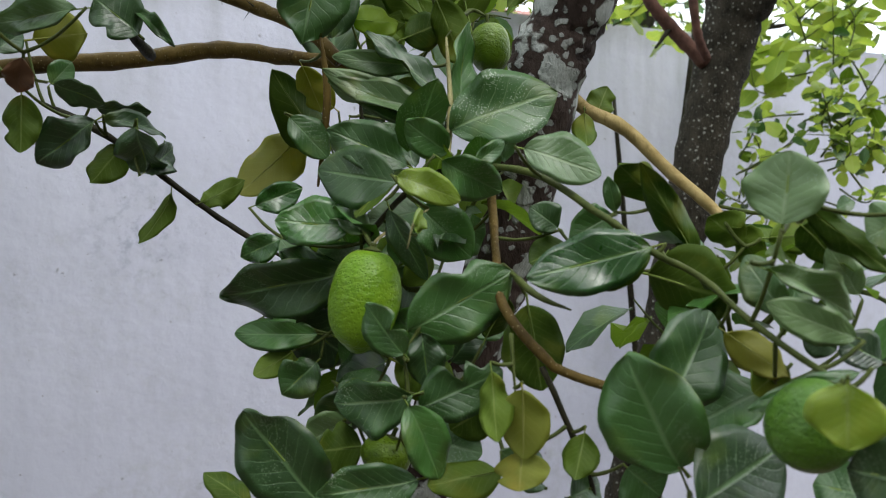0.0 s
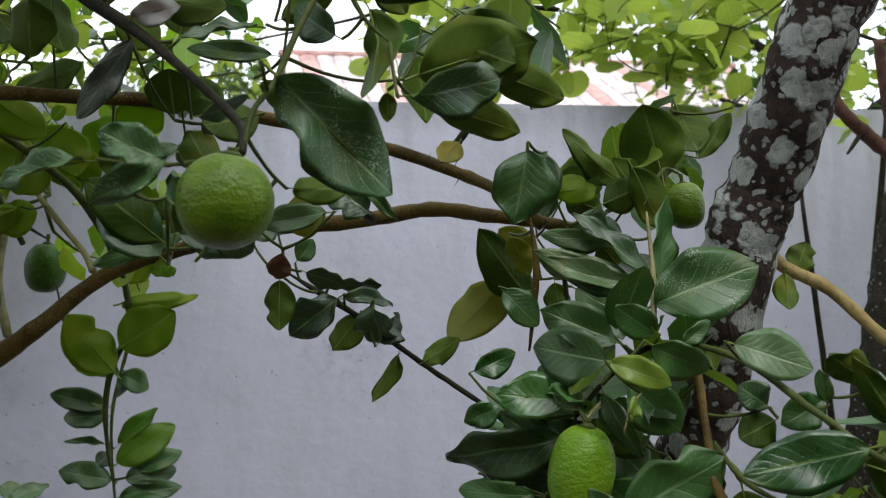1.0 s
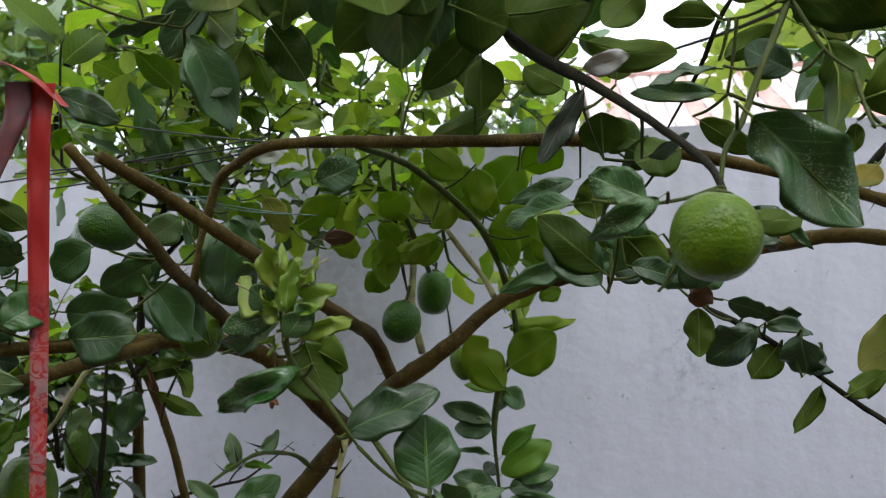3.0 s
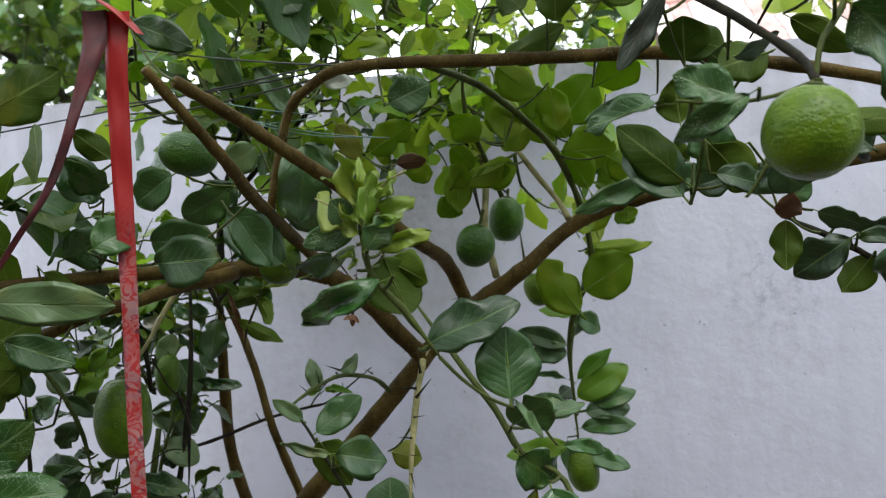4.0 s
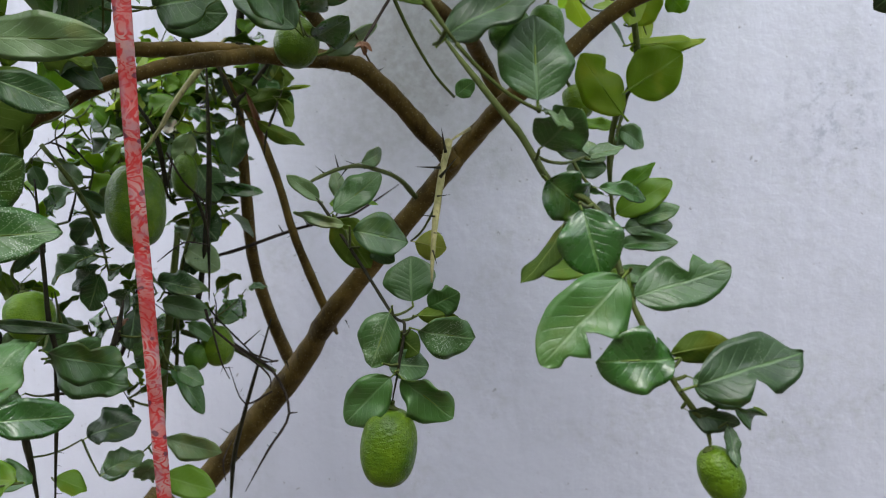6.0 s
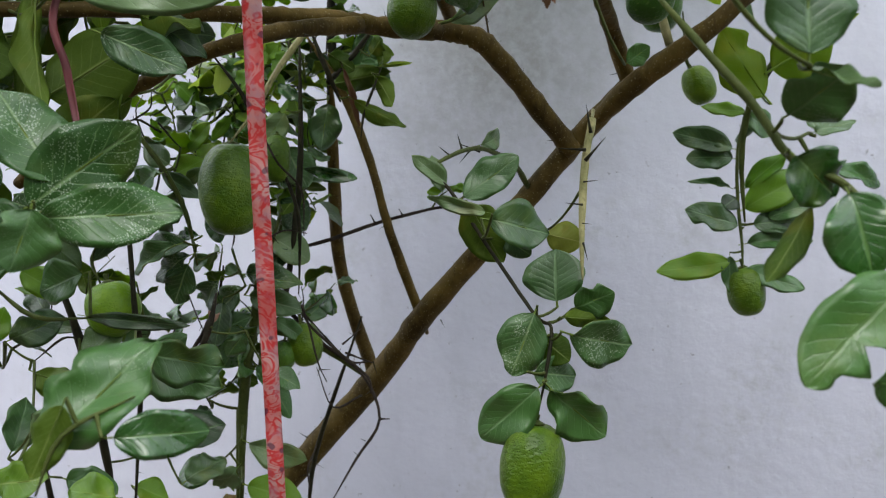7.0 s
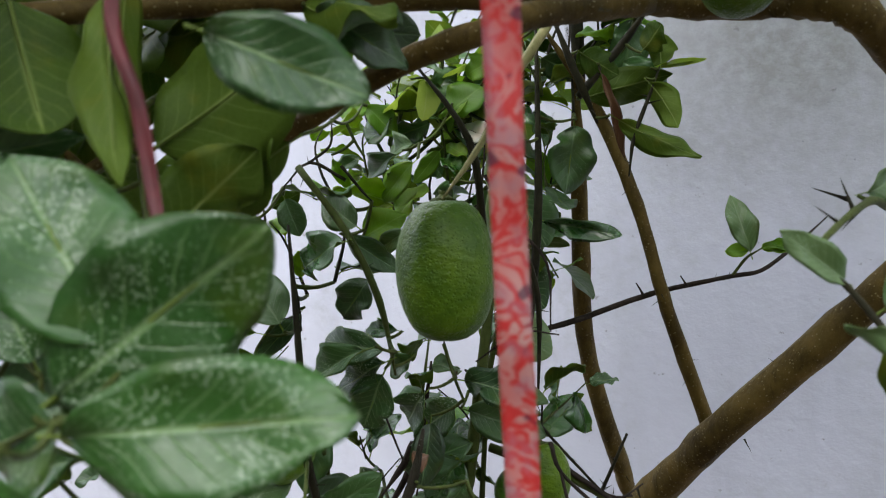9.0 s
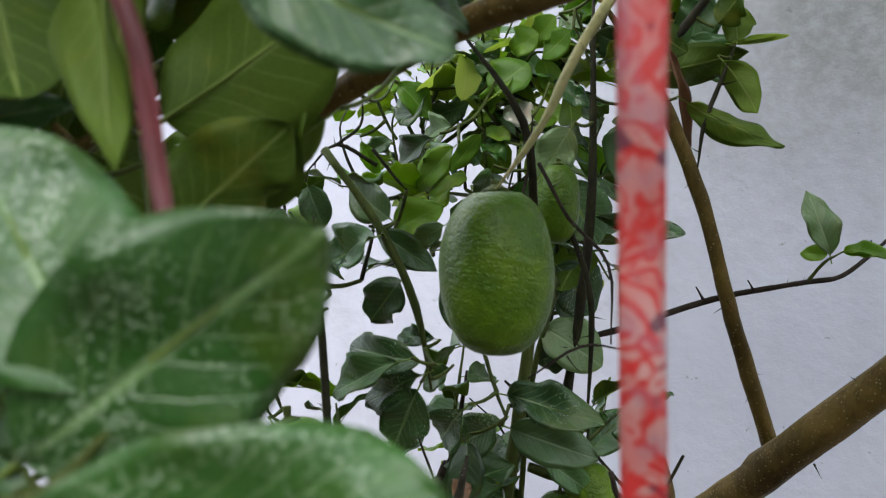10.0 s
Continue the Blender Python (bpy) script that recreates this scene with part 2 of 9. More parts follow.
def lime_material(name, a, b):
    m, n, l, p = nodes_of(name)
    tc = n.new("ShaderNodeTexCoord").outputs["Object"]
    pos = n.new("ShaderNodeNewGeometry").outputs["Position"]
    rnd = n.new("ShaderNodeObjectInfo").outputs["Random"]
    tone = mth(n, l, "ADD", noise_node(n, l, pos, 45, 4), mth(n, l, "MULTIPLY", mth(n, l, "SUBTRACT", rnd, 0.5), 0.3))
    col = ramp(n, l, tone, [(0.3, a), (0.75, b)])
    vo = n.new("ShaderNodeTexVoronoi")
    vo.inputs["Scale"].default_value = 420
    l.new(pos, vo.inputs["Vector"])
    pore = map_range(n, l, vo.outputs["Distance"], 0.1, 0.4, 1.0, 0.0)
    col = mix(n, l, mth(n, l, "MULTIPLY", pore, 0.35), col, (a[0] * 0.55, a[1] * 0.6, a[2] * 0.5))
    tall = n.new("ShaderNodeMapping")
    tall.inputs["Scale"].default_value = (1, 1, 1.7)
    l.new(pos, tall.inputs["Vector"])
    warts = noise_node(n, l, tall.outputs[0], 170, 2, 0.5)
    scar = map_range(n, l, warts, 0.62, 0.72, 0.0, 0.3)
    col = mix(n, l, scar, col, (0.17, 0.26, 0.06))
    l.new(col, p.inputs["Base Color"])
    p.inputs["Roughness"].default_value = 0.34
    p.inputs["Specular IOR Level"].default_value = 0.24
    p.inputs["Subsurface Weight"].default_value = 0.08
    p.inputs["Subsurface Radius"].default_value = (0.004, 0.006, 0.002)
    bump(n, l, p, mth(n, l, "ADD", mth(n, l, "MULTIPLY", pore, -0.7), mth(n, l, "MULTIPLY", warts, 2.0)), 0.36, 0.0018)
    return m


LIME = {
    "ripe": lime_material("lime_skin", (0.036, 0.084, 0.003), (0.094, 0.160, 0.005)),
    "dark": lime_material("dark_lime_skin", (0.022, 0.070, 0.006), (0.058, 0.130, 0.012)),
    "yellowgreen": lime_material("yellowgreen_lime_skin", (0.10, 0.205, 0.008), (0.18, 0.30, 0.016)),
}


def plain(name, color, rough=0.6, scale=40, spread=0.25, metal=0.0):
    m, n, l, p = nodes_of(name)
    pos = n.new("ShaderNodeNewGeometry").outputs["Position"]
    f = noise_node(n, l, pos, scale, 5)
    l.new(ramp(n, l, f, [(0.3, tuple(c * (1 - spread) for c in color)), (0.7, tuple(min(1, c * (1 + spread)) for c in color))]), p.inputs["Base Color"])
    p.inputs["Roughness"].default_value, p.inputs["Metallic"].default_value = rough, metal
    return m


def wall_material():
    m, n, l, p = nodes_of("painted_plaster")
    pos = n.new("ShaderNodeNewGeometry").outputs["Position"]
    sep = n.new("ShaderNodeSeparateXYZ")
    l.new(pos, sep.inputs[0])
    base = ramp(n, l, noise_node(n, l, pos, 2.2, 6, 0.6), [(0.3, (0.468, 0.488, 0.574)), (0.7, (0.545, 0.565, 0.656))])
    drip = n.new("ShaderNodeMapping")
    drip.inputs["Scale"].default_value = (7, 7, 0.9)
    l.new(pos, drip.inputs["Vector"])
    streak = noise_node(n, l, drip.outputs[0], 2.0, 5, 0.6)
    base = mix(n, l, map_range(n, l, streak, 0.52, 0.75, 0.0, 0.35), base, (0.375, 0.395, 0.465))
    # mould running down from the coping
    high = map_range(n, l, sep.outputs[2], 1.55, 2.06, 0.0, 1.0)
    mould = mth(n, l, "MULTIPLY", high, map_range(n, l, streak, 0.35, 0.62))
    mould = mth(n, l, "ADD", mth(n, l, "MULTIPLY", mould, 0.6), mth(n, l, "MULTIPLY", map_range(n, l, sep.outputs[2], 1.98, 2.05), map_range(n, l, noise_node(n, l, pos, 9, 6, 0.7), 0.3, 0.6)))
    base = mix(n, l, mth(n, l, "MINIMUM", mth(n, l, "MULTIPLY", mould, 0.6), 0.75), base, (0.27, 0.275, 0.27))
    scuff = map_range(n, l, noise_node(n, l, pos, 14, 8, 0.78), 0.63, 0.73, 0.0, 0.65)
    base = mix(n, l, scuff, base, (0.33, 0.34, 0.37))
    patchy = mth(n, l, "MULTIPLY", map_range(n, l, noise_node(n, l, pos, 3.1, 7, 0.62), 0.5, 0.66), map_range(n, l, noise_node(n, l, pos, 38, 6, 0.75), 0.42, 0.66, 0.0, 0.55))
    base = mix(n, l, patchy, base, (0.34, 0.355, 0.37))
    # damp dark stain below the coping
    away = n.new("ShaderNodeVectorMath")
    away.operation = "DISTANCE"
    away.inputs[1].default_value = (-0.55, 1.6, 1.74)
    l.new(pos, away.inputs[0])
    ragged = mth(n, l, "ADD", away.outputs["Value"], mth(n, l, "MULTIPLY", noise_node(n, l, pos, 7, 6, 0.65), 0.3))
    damp = mth(n, l, "MULTIPLY", map_range(n, l, ragged, 0.46, 0.2, 0.0, 0.8), map_range(n, l, noise_node(n, l, pos, 60, 5, 0.7), 0.3, 0.6, 0.55, 1.0))
    base = mix(n, l, damp, base, (0.24, 0.245, 0.23))
    # rubbed grey marks at shoulder height
    near = n.new("ShaderNodeVectorMath")
    near.operation = "DISTANCE"
    near.inputs[1].default_value = (0.20, 1.6, 1.60)
    l.new(pos, near.inputs[0])
    rubbed = mth(n, l, "MULTIPLY", map_range(n, l, near.outputs["Value"], 0.13, 0.02, 0.0, 0.5), map_range(n, l, noise_node(n, l, pos, 42, 5, 0.7), 0.5, 0.62))
    base = mix(n, l, rubbed, base, (0.20, 0.22, 0.29))
    dot = map_range(n, l, noise_node(n, l, pos, 70, 3, 0.6), 0.705, 0.75, 0.0, 0.75)
    base = mix(n, l, dot, base, (0.2, 0.2, 0.21))
    l.new(base, p.inputs["Base Color"])
    p.inputs["Roughness"].default_value = 0.85
    p.inputs["Specular IOR Level"].default_value = 0.25
    h = mth(n, l, "ADD", noise_node(n, l, pos, 30, 6, 0.65), mth(n, l, "MULTIPLY", noise_node(n, l, pos, 6, 4), 1.5))
    bump(n, l, p, h, 0.35, 0.006)
    return m


wall_paint = wall_material()
soil = plain("garden_soil", (0.085, 0.062, 0.042), 0.95, 14, 0.5)


# ---- mesh helpers ----
def mesh_from(name, verts, faces, mats, slots=None, uvs=None, smooth=True):
    me = bpy.data.meshes.new(name)
    me.from_pydata([tuple(v) for v in verts], [], faces)
    for m in mats:
        me.materials.append(m)
    if slots is not None:
        me.polygons.foreach_set("material_index", slots)
    if uvs is not None:
        layer = me.uv_layers.new(name="UVMap")
        idx = np.empty(len(me.loops), dtype=np.int32)
        me.loops.foreach_get("vertex_index", idx)
        layer.data.foreach_set("uv", np.asarray(uvs, dtype=np.float32)[idx].ravel())
    if smooth:
        me.polygons.foreach_set("use_smooth", [True] * len(me.polygons))
    me.update()
    return me


def part(name, data, parent, label=""):
    ob = new(name, data)
    ob.parent = parent
    return tagged(ob, label)


def thing(name, label, category, group="", kind="", at=(0, 0, 0)):
    ob = new(name)
    ob.empty_display_size = 0.05
    ob.location = at
    return tagged(ob, label, category, group, kind)


def box(name, lo, hi, mat, bevel=0.0):
    bm = bmesh.new()
    bmesh.ops.create_cube(bm, size=1)
    for v in bm.verts:
        v.co = [lo[i] + (v.co[i] + 0.5) * (hi[i] - lo[i]) for i in range(3)]
    if bevel:
        bmesh.ops.bevel(bm, geom=bm.edges[:], offset=bevel, segments=2, affect="EDGES")
    me = bpy.data.meshes.new(name)
    bm.to_mesh(me)
    bm.free()
    me.materials.append(mat)
    return me


def smooth_line(points, per=5):
    """Catmull-Rom through rows of x, y, z, radius."""
    p = np.array(points, float)
    p = np.vstack([2 * p[0] - p[1], p, 2 * p[-1] - p[-2]])
    out = []
    for i in range(1, len(p) - 2):
        for s in np.linspace(0, 1, per, endpoint=False):
            a, b, c, d = p[i - 1], p[i], p[i + 1], p[i + 2]
            out.append(0.5 * (2 * b + (c - a) * s + (2 * a - 5 * b + 4 * c - d) * s * s + (3 * b - a - 3 * c + d) * s ** 3))
    out.append(p[-2])
    return np.array(out)


def tube(points, sides=9, per=5, rough=0.06, seed=0):
    """A limb's skin: rings along a smooth line, a little knobbly, closed at both ends."""
    line = smooth_line(points, per)
    rng = np.random.default_rng(seed)
    pos, rad = line[:, :3], np.maximum(line[:, 3], 0.0006)
    tan = np.gradient(pos, axis=0)
    tan /= np.linalg.norm(tan, axis=1)[:, None] + 1e-9
    ref = np.cross(tan[0], (0.3, 0.2, 0.93))
    ref /= np.linalg.norm(ref)
    verts, faces = [], []
    bulge = 1 + rough * rng.standard_normal((len(pos), 1)) * 0.6 + rough * rng.standard_normal((len(pos), sides))
    for i in range(len(pos)):
        ref = ref - tan[i] * (ref @ tan[i])
        ref /= np.linalg.norm(ref)
        other = np.cross(tan[i], ref)
        for k in range(sides):
            a = 2 * math.pi * k / sides
            verts.append(pos[i] + rad[i] * bulge[i, k] * (math.cos(a) * ref + math.sin(a) * other))
    for i in range(len(pos) - 1):
        for k in range(sides):
            k2 = (k + 1) % sides
            faces.append((i * sides + k, i * sides + k2, (i + 1) * sides + k2, (i + 1) * sides + k))
    faces.append(tuple(range(sides - 1, -1, -1)))
    faces.append(tuple(range((len(pos) - 1) * sides, len(pos) * sides)))
    return verts, faces


COUNT = {}
WOOD, LOOSE_ENDS = {}, []


def branch(tree, name, mat, points):
    COUNT["b"] = COUNT.get("b", 0) + 1
    big = max(p[3] for p in points)
    verts, faces = tube(points, 14 if big > 0.02 else 10 if big > 0.006 else 6, 7 if big > 0.006 else 4, 0.05 if big > 0.006 else 0.08, COUNT["b"])
    WOOD.setdefault(tree, []).append(smooth_line(points, 8)[:, :3])
    return part(name, mesh_from(name, verts, faces, [mat]), tree)


THORN = None


def thorn(tree, base, tip):
    global THORN
    if THORN is None:
        v, f = tube([(0, 0, 0, 0.075), (0, 0, 0.3, 0.045), (0, 0, 0.7, 0.024), (0, 0, 1, 0.004)], 5, 1, 0.0)
        THORN = mesh_from("thorn", v, f, [bark_dark])
    b, t = Vector(base), Vector(tip)
    ob = part("thorn", THORN, tree)
    ob.matrix_basis = Matrix.Translation(b) @ (t - b).to_track_quat("Z", "Y").to_matrix().to_4x4() @ Matrix.Diagonal((*((t - b).length,) * 3, 1))
    return ob


# leaf blade: x along the midrib from 0 to 1, y across by width 1, z the upper side
SHAPES = {
    # fold, droop, wave, twist, bites (where, side, depth), point
    "plain": [(0.16, 0.14, 0.018, 0.10, (), 0.58), (0.26, 0.22, 0.024, -0.14, (), 0.50), (0.10, -0.08, 0.022, 0.18, (), 0.56), (0.34, 0.28, 0.030, 0.2, (), 0.66), (0.3, 0.2, 0.035, -0.3, (), 0.72),
              (0.14, 0.10, 0.028, -0.1, ((0.62, 1, 0.3),), 0.52), (0.2, 0.32, 0.026, 0.25, (), 0.48), (0.22, 0.05, 0.03, -0.22, ((0.85, -1, 0.25),), 0.5)],
    "curl": [(0.3, 0.75, 0.03, 0.3, (), 0.55), (0.28, 0.6, 0.035, -0.4, (), 0.58)],
    "bite": [(0.14, 0.1, 0.018, 0.12, ((0.55, 1, 0.78), (0.8, 1, 0.55)), 0.5), (0.16, 0.14, 0.02, -0.12, ((0.45, -1, 0.68), (0.93, 1, 0.6)), 0.48)],
    "crinkle": [(0.25, 0.25, 0.05, 0.25, (), 0.6), (0.3, 0.3, 0.055, -0.35, ((0.5, 1, 0.3),), 0.55), (0.4, 0.35, 0.04, 0.4, (), 0.75), (0.35, 0.1, 0.045, -0.5, ((0.3, -1, 0.35),), 0.68)],
    "ragged": [(0.4, 0.5, 0.07, 0.5, ((0.3, 1, 0.45), (0.7, -1, 0.5)), 0.6), (0.5, -0.3, 0.06, -0.6, ((0.5, -1, 0.5), (0.8, 1, 0.6)), 0.55), (0.35, 0.7, 0.08, 0.7, ((0.25, -1, 0.3), (0.6, 1, 0.55)), 0.7)],
    "round": [(0.06, 0.06, 0.015, 0.05, (), 0.48), (0.1, 0.12, 0.015, 0.12, (), 0.46)],
}


def blade(shape, index, nu, nv, solid):
    """Verts, faces, slots and UVs of a leaf."""
    fold, droop, wave, twist, bites, power = SHAPES[shape][index]
    verts, uvs, faces, slots = [], [], [], []
    us = [0.5 - 0.5 * math.cos(math.pi * i / nu) for i in range(nu + 1)]
    for u in us:
        h = 0.52 * (max(4 * u * (1 - u), 0.0)) ** (power + (0 if shape == "round" else 0.12)) * (1 + 0.16 * (0.5 - u)) + 0.004
        if shape != "round":
            h *= 1 - 0.12 * max(0, u - 0.8) / 0.2
        for j in range(nv + 1):
            s = 2 * j / nv - 1
            reach = h
            for at, sd, deep in bites:
                if s * sd > 0:
                    reach *= 1 - deep * math.exp(-((u - at) / 0.085) ** 2)
            reach *= 1 + 0.07 * s * math.sin(2.3 * index + 1) * math.sin(u * 4 + index) + 0.022 * math.sin(u * 17 + s * 2 + index) + (0.012 * abs(math.sin(u * 34 + index)) if nu > 20 else 0)
            y = s * reach
            z = fold * abs(s) * h * (0.6 + 0.4 * math.cos(u * 3)) - droop * u * u + wave * math.sin(u * 13 + (1.2 if s > 0 else 2.9)) * abs(s) ** 1.5 + twist * s * h * (u - 0.4)
            z += wave * 0.6 * math.sin(u * 9 + s * 3)
            z += (0.03 * wave + 0.0003) * math.sin(6.2832 * (u * 8.5 - abs(s) ** 0.85 * 2.6)) * min(1, 3 * abs(s)) * (1 - abs(s) ** 4) * (1 if nu > 20 else 0)
            z += wave * 0.8 * s * s * math.sin(u * 19 + index * 2 + (0 if s > 0 else 1.9))
            x = u - 0.25 * droop * u * u
            verts.append((x, y, z))
            uvs.append((u, 0.5 + 0.5 * s))
    n = nv + 1
    quads = [(i * n + j, (i + 1) * n + j, (i + 1) * n + j + 1, i * n + j + 1) for i in range(nu) for j in range(nv)]
    tris = [t for a, b, c, d in quads for t in ((a, b, c), (a, c, d))]
    faces += tris
    slots += [0] * len(tris)
    if solid:
        top = len(verts)
        verts += [(x, y, z - 0.009) for x, y, z in verts]
        uvs += list(uvs)
        faces += [tuple(top + k for k in reversed(q)) for q in tris]
        slots += [1] * len(tris)
        rim = [i * n for i in range(nu + 1)] + [nu * n + j for j in range(1, n)] + [i * n + nv for i in range(nu - 1, -1, -1)] + [j for j in range(nv - 1, 0, -1)]
        for a, b in zip(rim, rim[1:] + rim[:1]):
            faces.append((b, a, top + a, top + b))
            slots.append(1)
        # stalk and raised midrib below
        k = len(verts)
        ring = []
        for x, r in ((-0.13, 0.016), (0.0, 0.014), (0.35, 0.011), (0.8, 0.004)):
            zc = -droop * max(x, 0) ** 2 + wave * 0.6 * math.sin(max(x, 0) * 9) - 0.017 - (0.025 if x < 0 else 0)
            xc = x - 0.25 * droop * max(x, 0) ** 2
            ring.append([(xc, r * math.cos(a) * 1.6, zc + r * math.sin(a)) for a in (0.5, 2.6, 4.7)])
        for r in ring:
            verts += r
            uvs += [(0.5, 0.5)] * 3
        for i in range(3):
            for j in range(3):
                faces.append((k + 3 * i + j, k + 3 * i + (j + 1) % 3, k + 3 * i + 3 + (j + 1) % 3, k + 3 * i + 3 + j))
                slots.append(1)
    return verts, faces, slots, uvs


BLADES = {}


def blade_mesh(kind, shape, index):
    key = (kind, shape, index)
    if key not in BLADES:
        v, f, s, uv = blade(shape, index, 26, 8, True)
        BLADES[key] = mesh_from("leaf", v, f, list(LEAF[kind]), s, uv)
    return BLADES[key]


def leaf_matrix(base, tip, width, normal):
    b, t, n = Vector(base), Vector(tip), Vector(normal)
    x = t - b
    length = x.length
    x.normalize()
    n = (n - x * n.dot(x)).normalized()
    y = n.cross(x)
    return Matrix(((x[0] * length, y[0] * width, n[0] * length, b[0]), (x[1] * length, y[1] * width, n[1] * length, b[1]), (x[2] * length, y[2] * width, n[2] * length, b[2]), (0, 0, 0, 1)))


WORDS = {"young": "soft yellow-green young leaf", "yellow": "yellowing leaf", "dry": "brown dried leaf", "white": "bleached pale dry leaf", "dead": "dark withered hanging leaf"}


def leaf(tree, base, tip, width, normal, kind="mature", shape="plain", anchor=True):
    COUNT["l"] = COUNT.get("l", 0) + 1
    ob = part("leaf", blade_mesh(kind, shape, COUNT["l"] * 5 % len(SHAPES[shape])), tree, WORDS.get(kind, ""))
    if shape == "bite" and kind not in WORDS:
        tagged(ob, "glossy green leaf with bitten edge")
    ob.matrix_basis = leaf_matrix(base, tip, width, normal)
    if anchor:
        back = Vector(base) - (Vector(tip) - Vector(base)) * 0.12
        LOOSE_ENDS.append((tree, np.array(back), 0.0011))
    return ob


LOOSE = {}


def loose_leaf(tree, base, tip, width, normal, kind, shape, rng):
    """A leaf of the mass: joined later into its tree's foliage."""
    LOOSE.setdefault((tree, kind), []).append((np.array(leaf_matrix(base, tip, width, normal)), shape, int(rng.integers(len(SHAPES[shape])))))


def join_loose():
    flat = {}
    for (tree, kind), rows in LOOSE.items():
        verts, faces, uvs, slots, k = [], [], [], [], 0
        for m, shape, index in rows:
            if (shape, index) not in flat:
                v, f, s, uv = blade(shape, index, 6, 4, False)
                flat[shape, index] = np.array(v), np.array(f), np.array(uv)
            v, f, uv = flat[shape, index]
            verts.append(v @ m[:3, :3].T + m[:3, 3])
            faces.append(f + k)
            uvs.append(uv)
            slots.append(np.full(len(f), len(verts) % 2))
            k += len(v)
        me = mesh_from("foliage", np.vstack(verts), np.vstack(faces).tolist(), list(LEAF[kind]), np.concatenate(slots), np.vstack(uvs))
        tagged(part("foliage", me, tree), kind="stuff")


def shoot(tree, base, tip, leaves, size, seed, kind="mature", shape="plain", mat=None, thick=0.0022, ratio=0.5, own=False):
    """A leafy shoot: a thin bent stem with leaves set round it."""
    rng = np.random.default_rng(seed)
    b, t = np.array(base, float), np.array(tip, float)
    way = t - b
    length = np.linalg.norm(way)
    bend = rng.standard_normal(3) * length * 0.12
    pts = [b, b + way * 0.35 + bend * 0.8, b + way * 0.7 + bend, t]
    line = smooth_line([(*p, thick * (1 - 0.25 * i)) for i, p in enumerate(pts)], 5)
    SHOOTS.setdefault((tree, mat or bark_green), []).append(tube([(*p, thick * (1 - 0.22 * i)) for i, p in enumerate(pts)], 5, 4, 0.05, seed))
    if thick < 0.005:
        LOOSE_ENDS.append((tree, b, thick))
    az = rng.uniform(0, 6.28)
    for i in range(leaves):
        s = 0.15 + 0.85 * (i + rng.uniform(-0.2, 0.2)) / max(leaves - 1, 1)
        k = min(int(max(s, 0) * (len(line) - 1)), len(line) - 2)
        p, d = line[k, :3], line[k + 1, :3] - line[k, :3]
        d /= np.linalg.norm(d)
        az += 2.4 + rng.uniform(-0.4, 0.4)
        u = np.cross(d, (0.31, 0.2, 0.93))
        u /= np.linalg.norm(u)
        w = np.cross(d, u)
        out = math.cos(az) * u + math.sin(az) * w
        out = out * 0.9 + d * 0.55 + np.array((0, 0, rng.uniform(-0.45, 0.25)))
        out /= np.linalg.norm(out)
        big = size * rng.uniform(0.6, 1.15)
        n = np.array((0, 0, 1.0)) + rng.standard_normal(3) * 0.45
        kd = kind if not isinstance(kind, tuple) else kind[int(rng.integers(len(kind)))]
        sh = shape if rng.random() > 0.15 or shape == "round" else "crinkle"
        a = p + out * 0.006
        if own:
            leaf(tree, a, p + out * big, big * ratio * rng.uniform(0.85, 1.15), n, kd, sh, False)
        else:
            loose_leaf(tree, a, p + out * big, big * ratio * rng.uniform(0.85, 1.15), n, kd, sh, rng)


SHOOTS = {}


def tie_ends():
    """Thin stems from every loose leaf and shoot to the nearest wood of its tree."""
    whole = {tree: np.vstack(rows) for tree, rows in WOOD.items()}
    for k, (tree, end, r) in enumerate(LOOSE_ENDS):
        wood = whole[tree]
        far = np.linalg.norm(wood - end, axis=1)
        i = int(far.argmin())
        if 0.004 < far[i] < 0.13:
            sag = np.array((0, 0, -0.08 * far[i]))
            pts = [(*end, r), *[(*(end + (wood[i] - end) * s + sag * 4 * s * (1 - s)), r * (1 + 0.3 * s)) for s in (0.35, 0.7)], (*wood[i], r * 1.4)]
            SHOOTS.setdefault((tree, bark_green), []).append(tube(pts, 5, 3, 0.05, k))
            if far[i] > 0.03:
                whole[tree] = np.vstack([wood, smooth_line(pts, 3)[:, :3]])



def join_shoots():
    for (tree, mat), rows in SHOOTS.items():
        verts, faces, k = [], [], 0
        for v, f in rows:
            verts += v
            faces += [tuple(k + i for i in q) for q in f]
            k += len(v)
        tagged(part("fine_twig", mesh_from("fine_twig", verts, faces, [mat]), tree), kind="stuff")


def mass(tree, centre, radii, shoots, leaves, length, size, seed, kind="mature", shape="plain", mat=None, ratio=0.5, up=0.2, thick=0.0022):
    """Leafy shoots spread through an uneven egg of space."""
    rng = np.random.default_rng(seed)
    for i in range(shoots):
        d = rng.standard_normal(3)
        d *= rng.random() ** 0.4 / np.linalg.norm(d)
        b = np.array(centre) + d * np.array(radii)
        w = rng.standard_normal(3) + np.array((0, 0, up * 3))
        w *= length * rng.uniform(0.6, 1.3) / np.linalg.norm(w)
        shoot(tree, b, b + w, leaves, size, seed * 1000 + i, kind, shape, mat, thick, ratio)


LIME_MESH = {}


